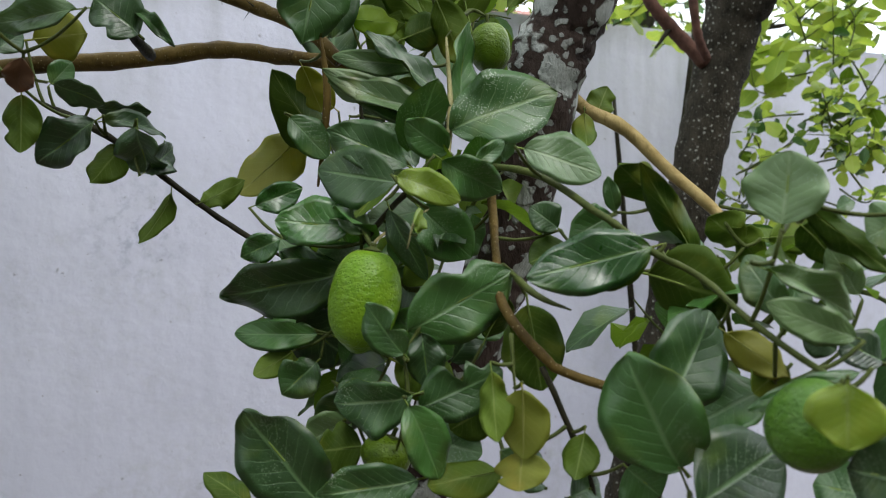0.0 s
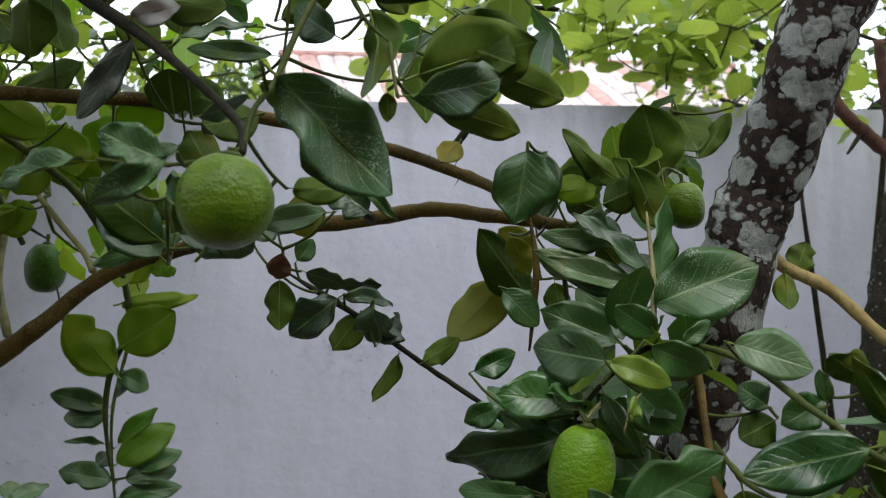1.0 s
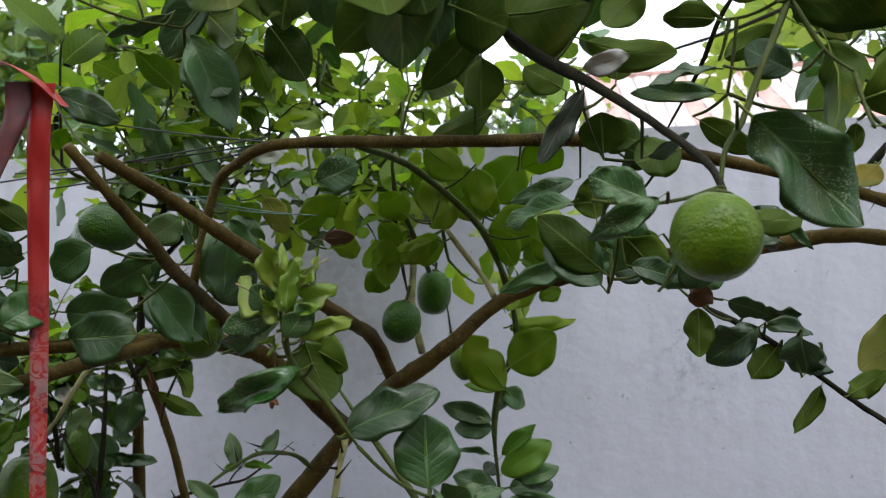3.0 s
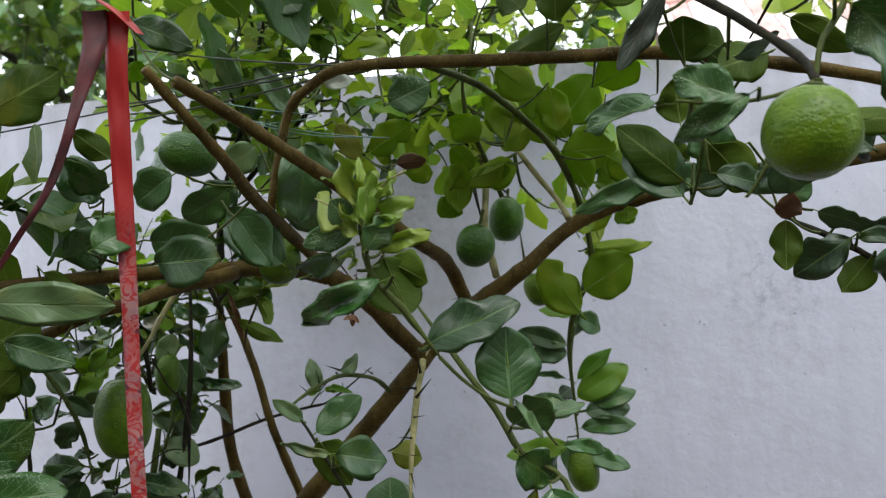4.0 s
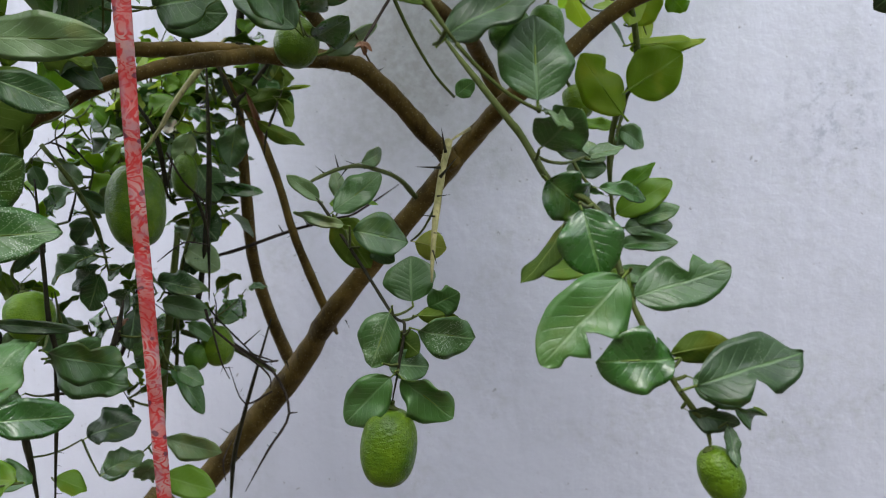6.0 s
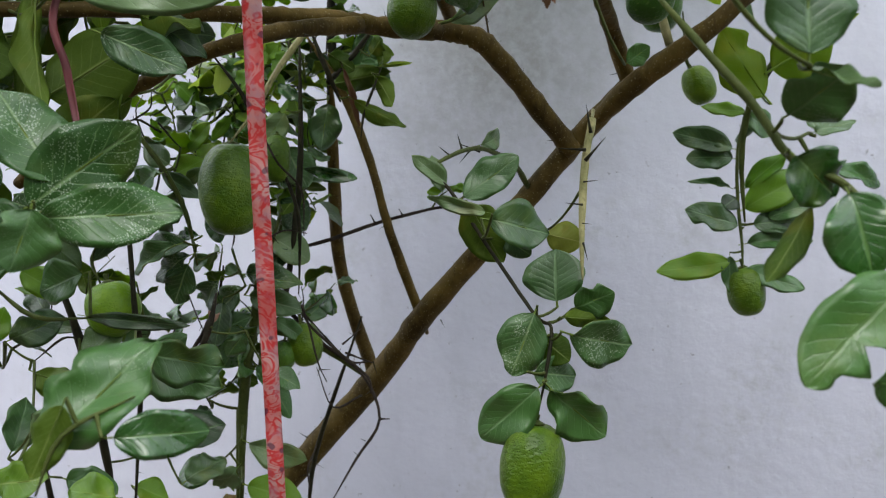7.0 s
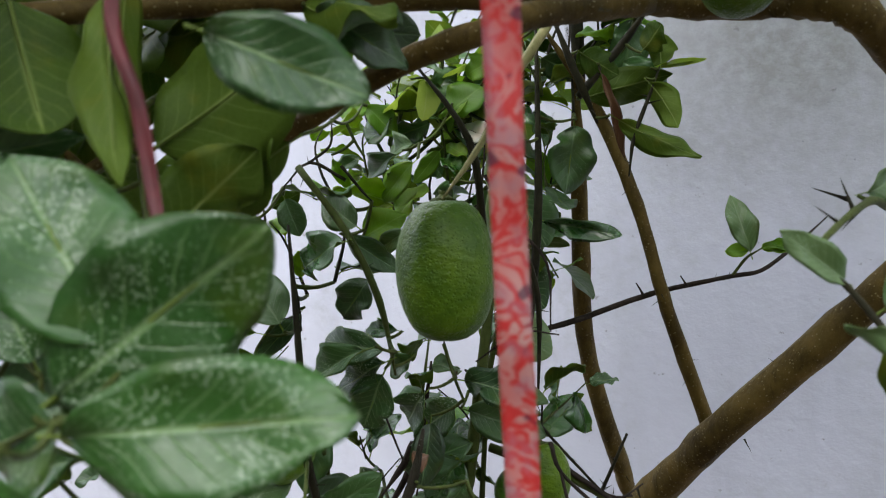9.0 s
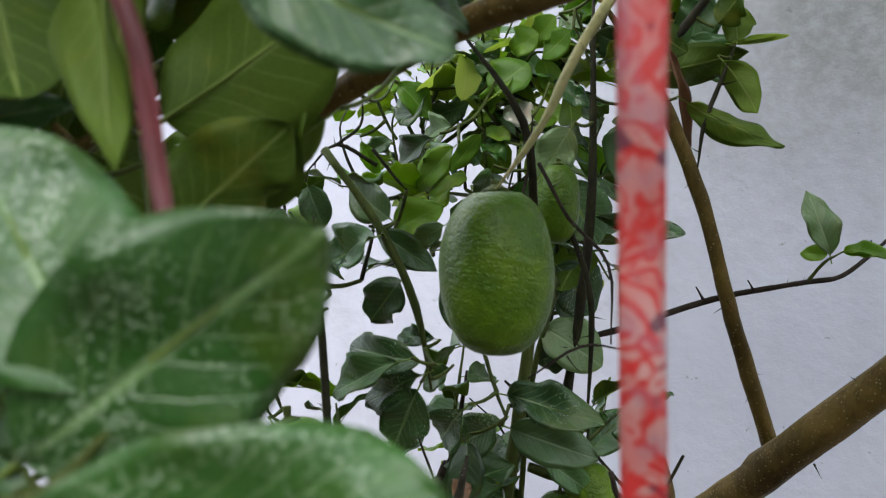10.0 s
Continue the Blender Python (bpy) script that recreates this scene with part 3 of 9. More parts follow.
def lime(centre, wide, high, stalk, kind):
    """A green citrus fruit: body, green calyx, short stalk."""
    form = (kind, "round" if high < 1.16 * wide else "long")
    if form not in LIME_MESH:
        verts, faces = [], []
        rings, sides = 20, 26
        for i in range(rings + 1):
            a = math.pi * i / rings
            z, r = -0.5 * math.cos(a), 0.5 * math.sin(a) ** (0.78 if kind == "yellowgreen" else 0.93 if form[1] == "round" else 0.70)
            if i < 4 and kind == "yellowgreen":
                z -= (0.055, 0.045, 0.02, 0.006)[i]
                r *= (1, 0.72, 0.86, 0.96)[i]
            if i > rings - 2:
                z -= 0.012 * (i - rings + 2)
            for k in range(sides):
                b = 2 * math.pi * k / sides
                w = 1 + 0.014 * math.sin(5 * b + 1) + 0.010 * math.sin(3 * b + 4 * a) + 0.006 * math.sin(11 * b + 2 * math.sin(3 * a))
                verts.append((r * w * math.cos(b), r * w * math.sin(b), z))
        for i in range(rings):
            for k in range(sides):
                k2 = (k + 1) % sides
                faces.append((i * sides + k, i * sides + k2, (i + 1) * sides + k2, (i + 1) * sides + k))
        LIME_MESH[form] = mesh_from("lime", verts, faces, [LIME[kind]])
    words = {"ripe": "firm green lime with bumpy pored skin, hanging from a twig", "dark": "dark green unripe lime hanging among leaves", "yellowgreen": "bright yellow-green ripening lime with pointed end"}
    c, s = Vector(centre), Vector(stalk)
    ob = tagged(new("lime", LIME_MESH[form]), words[kind], "lime", "limes on the trees")
    axis = (s - c).normalized()
    rot = axis.to_track_quat("Z", "Y").to_matrix().to_4x4()
    ob.matrix_world = Matrix.Translation(c) @ rot @ Matrix.Diagonal((wide, wide, high, 1))
    if "calyx" not in LIME_MESH:
        v, f = tube([(0, 0, 0.46, 0.10), (0, 0, 0.485, 0.14), (0, 0, 0.505, 0.10), (0, 0, 0.53, 0.045)], 8, 3, 0.12, 5)
        LIME_MESH["calyx"] = mesh_from("calyx", v, f, [bark_green])
    part("calyx", LIME_MESH["calyx"], ob)
    top = (s - c).length
    reach = top / high
    if reach > 0.5:
        v, f = tube([(0, 0, 0.49, 0.05), (0.01, 0, (0.49 + reach) / 2, 0.045), (0, 0, reach + 0.05, 0.055)], 6, 4, 0.05, 3)
        part("stalk", mesh_from("stalk", v, f, [bark_green]), ob)
    return ob


# ---- setting ----
ground = tagged(new("ground", box("ground", (-60, -60, -0.2), (60, 60, 0), soil)), "bare brown garden soil under the trees", "ground", kind="structure")
wall = tagged(new("wall_north", box("wall_north", (-9, 1.595, 0), (9, 1.745, 2.05), wall_paint, 0.008)), "white painted plaster garden wall with grey mould stains", "wall", kind="structure")

# unseen dark wall added behind: cuts low sky light and darkens leaf reflections
blocker_grey = plain("sky_blocker_grey", (0.11, 0.105, 0.09), 0.9, 3, 0.2)
tagged(new("sky_blocker_south", box("sky_blocker_south", (-9, -2.75, 0), (9, -2.6, 3.9), blocker_grey)), "plain dark grey wall added unseen behind to block low sky light", "wall", kind="structure")
tagged(new("wall_east", box("wall_east", (8.85, -2.6, 0), (9, 1.59, 2.05), wall_paint)), "plain white side wall of the garden", "wall", kind="structure")
tagged(new("wall_west", box("wall_west", (-9, -2.6, 0), (-8.85, 1.59, 2.05), wall_paint)), "plain white side wall of the garden", "wall", kind="structure")

# ---- trees ----
tree_a = thing("lime_tree", "wide-branching lime tree with glossy leaves and thorny brown branches", "tree")
tree_b = thing("lime_tree", "lime tree with a leaning lichen-patched trunk and a dense leaf cluster", "tree")
tree_c = thing("tree", "dark speckled forked trunk with light round backlit leaves", "tree")
tree_d = thing("lime_tree", "dense small-leaved lime bush with thin dark stems beside the wall", "tree")
tree_e = thing("shrub", "small-leaved green shrub growing along the garden wall", "shrub")

# wood, leaves and fruit of tree a
branch(tree_a, "trunk", bark_bark, [(-0.273, 1.056, 1.636, 0.0113), (-0.336, 1.066, 1.573, 0.0124), (-0.419, 1.065, 1.478, 0.0136), (-0.523, 1.085, 1.367, 0.0151), (-0.598, 1.128, 1.276, 0.0170), (-0.708, 1.140, 1.154, 0.0188), (-0.790, 1.123, 1.062, 0.0199)])
branch(tree_a, "branch", bark_bark, [(-0.311, 1.062, 1.598, 0.0094), (-0.267, 1.031, 1.635, 0.0123), (-0.202, 1.009, 1.679, 0.0100), (-0.125, 1.028, 1.740, 0.0091), (-0.033, 1.008, 1.768, 0.0086), (0.038, 0.959, 1.783, 0.0085), (0.137, 0.904, 1.788, 0.0083), (0.216, 0.868, 1.798, 0.0079), (0.268, 0.824, 1.788, 0.0071), (0.312, 0.781, 1.778, 0.0064), (0.362, 0.763, 1.765, 0.0057)])
branch(tree_a, "branch", bark_bark, [(-0.430, 0.794, 1.763, 0.0049), (-0.407, 0.799, 1.862, 0.0050), (-0.377, 0.789, 1.888, 0.0053), (-0.344, 0.790, 1.903, 0.0056), (-0.287, 0.812, 1.908, 0.0061), (-0.214, 0.856, 1.912, 0.0067), (-0.108, 0.900, 1.916, 0.0071), (-0.033, 0.904, 1.913, 0.0072), (0.058, 0.889, 1.894, 0.0070), (0.142, 0.865, 1.870, 0.0067), (0.227, 0.828, 1.836, 0.0063), (0.271, 0.768, 1.803, 0.0058), (0.296, 0.749, 1.774, 0.0057)])
branch(tree_a, "twig", bark_green, [(-0.270, 0.833, 1.909, 0.0041), (-0.225, 0.916, 1.896, 0.0043), (-0.175, 0.981, 1.855, 0.0044), (-0.145, 1.025, 1.815, 0.0045), (-0.121, 1.090, 1.741, 0.0045), (-0.116, 1.114, 1.672, 0.0043), (-0.142, 1.136, 1.616, 0.0041), (-0.151, 1.139, 1.553, 0.0038), (-0.145, 1.143, 1.475, 0.0012)])
branch(tree_a, "twig", bark_pale, [(-0.232, 1.028, 1.674, 0.0053), (-0.247, 1.054, 1.737, 0.0050), (-0.250, 1.100, 1.805, 0.0047), (-0.258, 1.098, 1.851, 0.0042)])
branch(tree_a, "twig", bark_dark, [(-0.136, 0.654, 1.993, 0.0018), (-0.086, 0.659, 1.946, 0.0047), (-0.042, 0.623, 1.909, 0.0041), (-0.005, 0.577, 1.869, 0.0033), (0.023, 0.540, 1.834, 0.0027), (0.025, 0.501, 1.811, 0.0021)])
branch(tree_a, "twig", bark_green, [(0.025, 0.511, 1.811, 0.0014), (0.031, 0.520, 1.837, 0.0018), (0.044, 0.530, 1.856, 0.0022), (0.058, 0.539, 1.887, 0.0023), (0.085, 0.557, 1.945, 0.0022), (0.084, 0.555, 1.979, 0.0007)])
branch(tree_a, "twig", bark_green, [(0.085, 0.557, 1.941, 0.0019), (0.102, 0.550, 1.904, 0.0017), (0.117, 0.542, 1.886, 0.0005)])
branch(tree_a, "twig", bark_dark, [(0.122, 0.754, 2.039, 0.0008), (0.094, 0.775, 2.004, 0.0024), (0.076, 0.807, 1.958, 0.0025), (0.053, 0.868, 1.912, 0.0009)])
branch(tree_a, "twig", bark_dark, [(0.298, 0.860, 2.084, 0.0015), (0.293, 0.864, 2.001, 0.0042), (0.286, 0.867, 1.942, 0.0015)])
branch(tree_a, "twig", bark_dark, [(0.325, 0.767, 1.983, 0.0023), (0.264, 0.793, 1.994, 0.0013)])
branch(tree_a, "twig", bark_dark, [(0.222, 0.830, 1.844, 0.0051), (0.242, 0.819, 1.871, 0.0042), (0.248, 0.819, 1.882, 0.0012)])
branch(tree_a, "twig", bark_dark, [(0.066, 0.818, 1.736, 0.0012), (0.089, 0.770, 1.720, 0.0030), (0.122, 0.743, 1.697, 0.0028), (0.157, 0.746, 1.669, 0.0026), (0.191, 0.749, 1.643, 0.0025), (0.218, 0.731, 1.623, 0.0023), (0.238, 0.713, 1.609, 0.0007)])
branch(tree_a, "twig", bark_green, [(-0.204, 0.529, 1.658, 0.0009), (-0.225, 0.526, 1.689, 0.0025), (-0.245, 0.524, 1.713, 0.0024), (-0.250, 0.523, 1.738, 0.0023), (-0.249, 0.521, 1.760, 0.0022)])
branch(tree_a, "twig", bark_dark, [(-0.242, 1.282, 1.787, 0.0013), (-0.266, 1.199, 1.816, 0.0034), (-0.262, 1.118, 1.844, 0.0031)])
branch(tree_a, "twig", bark_dark, [(-0.242, 0.994, 1.746, 0.0010), (-0.261, 1.050, 1.803, 0.0029), (-0.267, 1.046, 1.862, 0.0029)])
branch(tree_a, "branch", bark_bark, [(-0.455, 1.008, 1.700, 0.0082), (-0.440, 0.848, 1.751, 0.0071), (-0.415, 0.717, 1.781, 0.0062), (-0.407, 0.661, 1.803, 0.0056), (-0.411, 0.601, 1.837, 0.0046), (-0.424, 0.566, 1.870, 0.0040)])
branch(tree_a, "branch", bark_bark, [(-0.274, 1.056, 1.635, 0.0093), (-0.290, 1.013, 1.693, 0.0087), (-0.297, 0.922, 1.719, 0.0080), (-0.322, 0.873, 1.746, 0.0078), (-0.350, 0.813, 1.781, 0.0075), (-0.375, 0.757, 1.809, 0.0069), (-0.400, 0.728, 1.832, 0.0066), (-0.422, 0.697, 1.853, 0.0062), (-0.443, 0.643, 1.875, 0.0056)])
branch(tree_a, "twig", bark_green, [(-0.227, 1.085, 1.777, 0.0033), (-0.243, 1.055, 1.825, 0.0033), (-0.259, 1.015, 1.882, 0.0033), (-0.256, 0.989, 1.930, 0.0012)])
branch(tree_a, "branch", bark_bark, [(-0.336, 1.062, 1.566, 0.0118), (-0.352, 1.045, 1.588, 0.0116), (-0.389, 1.002, 1.645, 0.0114), (-0.413, 0.965, 1.678, 0.0112), (-0.437, 0.955, 1.690, 0.0110), (-0.476, 0.970, 1.697, 0.0108), (-0.520, 0.955, 1.701, 0.0106), (-0.545, 0.905, 1.703, 0.0100), (-0.576, 0.885, 1.706, 0.0088), (-0.600, 0.850, 1.705, 0.0082), (-0.640, 0.810, 1.705, 0.0076), (-0.700, 0.730, 1.702, 0.0068), (-0.770, 0.620, 1.692, 0.0056)])
branch(tree_a, "branch", bark_bark, [(-0.530, 0.915, 1.699, 0.0090), (-0.565, 0.830, 1.688, 0.0078), (-0.595, 0.800, 1.677, 0.0074), (-0.641, 0.800, 1.667, 0.0071), (-0.708, 0.800, 1.642, 0.0069), (-0.752, 0.800, 1.623, 0.0067), (-0.795, 0.800, 1.597, 0.0066), (-0.870, 0.810, 1.550, 0.0060)])
branch(tree_a, "twig", bark_pale, [(-0.294, 0.867, 1.599, 0.0042), (-0.298, 0.842, 1.561, 0.0037), (-0.296, 0.801, 1.512, 0.0030), (-0.292, 0.771, 1.473, 0.0009)])
branch(tree_a, "twig", bark_green, [(-0.387, 1.060, 1.524, 0.0036), (-0.391, 1.000, 1.553, 0.0031), (-0.404, 0.925, 1.572, 0.0026), (-0.411, 0.870, 1.574, 0.0022), (-0.422, 0.822, 1.566, 0.0017), (-0.428, 0.803, 1.557, 0.0008)])
thorn(tree_a, (-0.413, 0.865, 1.573), (-0.420, 0.873, 1.590))
thorn(tree_a, (-0.418, 0.840, 1.570), (-0.430, 0.842, 1.579))
thorn(tree_a, (-0.410, 0.880, 1.573), (-0.420, 0.878, 1.561))
branch(tree_a, "twig", bark_dark, [(-0.428, 0.800, 1.556, 0.0007), (-0.414, 0.808, 1.546, 0.0016), (-0.394, 0.800, 1.522, 0.0018), (-0.362, 0.788, 1.480, 0.0017), (-0.328, 0.764, 1.443, 0.0016), (-0.315, 0.756, 1.437, 0.0016), (-0.316, 0.741, 1.409, 0.0015), (-0.323, 0.733, 1.370, 0.0005)])
branch(tree_a, "stem", bark_bark, [(-0.651, 1.114, 1.724, 0.0020), (-0.651, 1.107, 1.545, 0.0078), (-0.665, 1.149, 1.403, 0.0086), (-0.658, 1.223, 1.249, 0.0097), (-0.658, 1.247, 1.206, 0.0036)])
branch(tree_a, "stem", bark_bark, [(-0.658, 1.057, 1.712, 0.0015), (-0.619, 1.078, 1.637, 0.0052), (-0.584, 1.074, 1.546, 0.0056), (-0.566, 1.078, 1.468, 0.0059), (-0.544, 1.118, 1.357, 0.0065), (-0.542, 1.143, 1.322, 0.0025)])
branch(tree_a, "twig", bark_dead, [(-0.700, 1.019, 1.450, 0.0010), (-0.650, 1.050, 1.457, 0.0026), (-0.582, 1.090, 1.479, 0.0025), (-0.516, 1.095, 1.495, 0.0022), (-0.494, 1.104, 1.499, 0.0018), (-0.473, 1.140, 1.514, 0.0014), (-0.452, 1.190, 1.533, 0.0005)])
branch(tree_a, "twig", bark_green, [(-0.516, 1.095, 1.495, 0.0014), (-0.505, 1.095, 1.510, 0.0012), (-0.492, 1.095, 1.519, 0.0005)])
branch(tree_a, "twig", bark_dead, [(-0.704, 0.968, 1.435, 0.0010), (-0.688, 1.018, 1.384, 0.0028), (-0.647, 1.023, 1.341, 0.0024), (-0.601, 1.050, 1.292, 0.0021), (-0.571, 1.030, 1.241, 0.0019), (-0.598, 1.014, 1.193, 0.0016), (-0.627, 0.997, 1.140, 0.0005)])
branch(tree_a, "twig", bark_dead, [(-0.478, 1.130, 1.509, 0.0008), (-0.476, 1.125, 1.523, 0.0003)])
branch(tree_a, "twig", bark_dead, [(-0.552, 1.092, 1.486, 0.0014), (-0.556, 1.086, 1.496, 0.0003)])
branch(tree_a, "twig", bark_dead, [(-0.588, 1.087, 1.477, 0.0014), (-0.594, 1.085, 1.489, 0.0006)])
branch(tree_a, "twig", bark_dead, [(-0.647, 1.023, 1.341, 0.0017), (-0.614, 1.048, 1.307, 0.0014), (-0.598, 1.063, 1.303, 0.0011)])
branch(tree_a, "twig", bark_dead, [(-0.593, 1.028, 1.271, 0.0014), (-0.618, 0.998, 1.264, 0.0012), (-0.638, 1.000, 1.312, 0.0004)])
branch(tree_a, "twig", bark_dead, [(-0.571, 1.030, 1.241, 0.0017), (-0.552, 1.015, 1.248, 0.0004)])
branch(tree_a, "twig", bark_dead, [(-0.654, 1.020, 1.202, 0.0005), (-0.655, 0.996, 1.183, 0.0012), (-0.652, 0.992, 1.155, 0.0004)])
branch(tree_a, "twig", bark_green, [(-0.219, 1.210, 1.729, 0.0009), (-0.213, 1.234, 1.669, 0.0025), (-0.199, 1.236, 1.654, 0.0009)])
branch(tree_a, "twig", bark_green, [(-0.126, 1.235, 1.665, 0.0026), (-0.136, 1.222, 1.623, 0.0026), (-0.145, 1.211, 1.589, 0.0025), (-0.152, 1.197, 1.547, 0.0024), (-0.151, 1.180, 1.494, 0.0022), (-0.146, 1.164, 1.447, 0.0018), (-0.145, 1.153, 1.415, 0.0013)])
branch(tree_a, "twig", bark_bark, [(-0.398, 0.895, 1.712, 0.0008), (-0.412, 0.979, 1.689, 0.0012)])
branch(tree_a, "twig", bark_green, [(-0.249, 0.643, 1.687, 0.0009), (-0.204, 0.623, 1.631, 0.0028), (-0.181, 0.614, 1.603, 0.0028), (-0.162, 0.603, 1.574, 0.0025), (-0.131, 0.597, 1.555, 0.0022), (-0.111, 0.571, 1.504, 0.0020), (-0.086, 0.559, 1.457, 0.0019), (-0.067, 0.560, 1.428, 0.0018), (-0.064, 0.558, 1.413, 0.0005)])
branch(tree_a, "twig", bark_green, [(-0.616, 0.551, 1.546, 0.0006), (-0.650, 0.540, 1.531, 0.0016), (-0.699, 0.521, 1.515, 0.0005)])
branch(tree_a, "twig", bark_pale, [(-0.646, 0.849, 1.586, 0.0006), (-0.629, 0.876, 1.620, 0.0025), (-0.622, 0.911, 1.658, 0.0033), (-0.614, 0.957, 1.697, 0.0035), (-0.617, 1.021, 1.734, 0.0013)])
branch(tree_a, "twig", bark_green, [(-0.538, 0.455, 1.412, 0.0005), (-0.525, 0.464, 1.443, 0.0015), (-0.495, 0.485, 1.459, 0.0005)])
branch(tree_a, "twig", bark_green, [(-0.710, 0.606, 1.491, 0.0007), (-0.677, 0.612, 1.465, 0.0019), (-0.637, 0.623, 1.463, 0.0007)])
branch(tree_a, "branch", bark_bark, [(-0.752, 0.672, 1.620, 0.0027), (-0.818, 0.686, 1.658, 0.0034), (-0.842, 0.768, 1.672, 0.0043)])
branch(tree_a, "branch", bark_bark, [(-0.752, 0.672, 1.620, 0.0028), (-0.752, 0.723, 1.638, 0.0034), (-0.745, 0.777, 1.654, 0.0041), (-0.731, 0.835, 1.672, 0.0049)])
branch(tree_a, "twig", bark_green, [(-0.718, 0.750, 1.680, 0.0007), (-0.739, 0.710, 1.655, 0.0020), (-0.741, 0.682, 1.639, 0.0019)])
branch(tree_a, "twig", bark_dark, [(0.156, 0.870, 1.788, 0.0052), (0.137, 0.836, 1.800, 0.0042), (0.132, 0.817, 1.811, 0.0012)])
branch(tree_a, "twig", bark_pale, [(-0.218, 1.043, 1.864, 0.0011), (-0.190, 1.030, 1.819, 0.0036), (-0.150, 1.019, 1.765, 0.0040), (-0.138, 1.004, 1.743, 0.0043)])
branch(tree_a, "twig", bark_pale, [(-0.250, 0.523, 1.738, 0.0009), (-0.267, 0.521, 1.757, 0.0007), (-0.280, 0.520, 1.765, 0.0002)])
branch(tree_a, "twig", bark_pale, [(-0.247, 0.517, 1.753, 0.0009), (-0.231, 0.512, 1.771, 0.0007), (-0.216, 0.512, 1.779, 0.0002)])
branch(tree_a, "twig", bark_pale, [(-0.249, 0.522, 1.758, 0.0007), (-0.255, 0.520, 1.778, 0.0006), (-0.258, 0.520, 1.788, 0.0002)])
branch(tree_a, "twig", bark_pale, [(-0.311, 1.038, 1.609, 0.0022), (-0.297, 0.893, 1.599, 0.0011)])
thorn(tree_a, (-0.294, 0.85, 1.587), (-0.298, 0.852, 1.612))
thorn(tree_a, (-0.297, 0.841, 1.573), (-0.321, 0.834, 1.575))
thorn(tree_a, (-0.297, 0.835, 1.564), (-0.28, 0.843, 1.584))
thorn(tree_a, (-0.297, 0.821, 1.547), (-0.284, 0.825, 1.548))
thorn(tree_a, (-0.296, 0.808, 1.529), (-0.311, 0.804, 1.531))
thorn(tree_a, (-0.295, 0.796, 1.515), (-0.287, 0.798, 1.514))
thorn(tree_a, (-0.293, 0.783, 1.501), (-0.289, 0.782, 1.486))
thorn(tree_a, (-0.509, 1.097, 1.354), (-0.503, 1.097, 1.342))
thorn(tree_a, (-0.384, 1, 1.638), (-0.38, 1.004, 1.656))
thorn(tree_a, (-0.605, 1.101, 1.292), (-0.599, 1.1, 1.273))
thorn(tree_a, (-0.347, 1.075, 1.579), (-0.353, 1.074, 1.586))
thorn(tree_a, (-0.699, 1.088, 1.183), (-0.712, 1.086, 1.191))
thorn(tree_a, (-0.399, 1.024, 1.554), (-0.412, 1.022, 1.563))
thorn(tree_a, (-0.421, 0.968, 1.569), (-0.443, 0.962, 1.578))
thorn(tree_a, (-0.272, 1.063, 1.635), (-0.271, 1.07, 1.635))
thorn(tree_a, (-0.336, 1.07, 1.58), (-0.344, 1.076, 1.58))
thorn(tree_a, (-0.477, 1.072, 1.428), (-0.485, 1.068, 1.435))
thorn(tree_a, (-0.495, 1.087, 1.39), (-0.488, 1.099, 1.385))
thorn(tree_a, (-0.455, 1.064, 1.446), (-0.459, 1.055, 1.448))
thorn(tree_a, (-0.59, 1.122, 1.273), (-0.585, 1.118, 1.263))
thorn(tree_a, (-0.625, 1.14, 1.237), (-0.623, 1.148, 1.23))
thorn(tree_a, (-0.706, 1.142, 1.171), (-0.718, 1.147, 1.176))
thorn(tree_a, (-0.613, 1.14, 1.258), (-0.612, 1.148, 1.258))
thorn(tree_a, (-0.628, 1.121, 1.24), (-0.629, 1.109, 1.235))
thorn(tree_a, (-0.76, 1.118, 1.091), (-0.755, 1.105, 1.089))
thorn(tree_a, (-0.243, 1.017, 1.656), (-0.247, 1.01, 1.658))
thorn(tree_a, (-0.162, 1.014, 1.711), (-0.163, 1.006, 1.711))
thorn(tree_a, (-0.195, 1.011, 1.691), (-0.196, 1.01, 1.7))
thorn(tree_a, (-0.103, 1.024, 1.752), (-0.106, 1.025, 1.758))
thorn(tree_a, (-0.1, 1.019, 1.751), (-0.098, 1.011, 1.758))
thorn(tree_a, (0.009, 0.978, 1.782), (0.01, 0.975, 1.794))
thorn(tree_a, (0.061, 0.952, 1.785), (0.066, 0.959, 1.787))
thorn(tree_a, (0.237, 0.855, 1.793), (0.244, 0.863, 1.79))
thorn(tree_a, (0.247, 0.836, 1.792), (0.243, 0.826, 1.793))
thorn(tree_a, (0.31, 0.781, 1.782), (0.314, 0.776, 1.788))
thorn(tree_a, (-0.32, 0.801, 1.902), (-0.322, 0.803, 1.892))
thorn(tree_a, (-0.287, 0.816, 1.911), (-0.29, 0.821, 1.914))
thorn(tree_a, (-0.26, 0.833, 1.908), (-0.261, 0.84, 1.906))
thorn(tree_a, (-0.24, 0.844, 1.914), (-0.239, 0.851, 1.92))
thorn(tree_a, (-0.156, 0.885, 1.913), (-0.162, 0.895, 1.91))
thorn(tree_a, (-0.154, 0.883, 1.91), (-0.156, 0.887, 1.903))
thorn(tree_a, (0.016, 0.901, 1.904), (0.023, 0.912, 1.906))
thorn(tree_a, (0.208, 0.833, 1.847), (0.209, 0.827, 1.854))
thorn(tree_a, (0.177, 0.852, 1.852), (0.176, 0.855, 1.847))
thorn(tree_a, (0.214, 0.837, 1.84), (0.216, 0.848, 1.835))
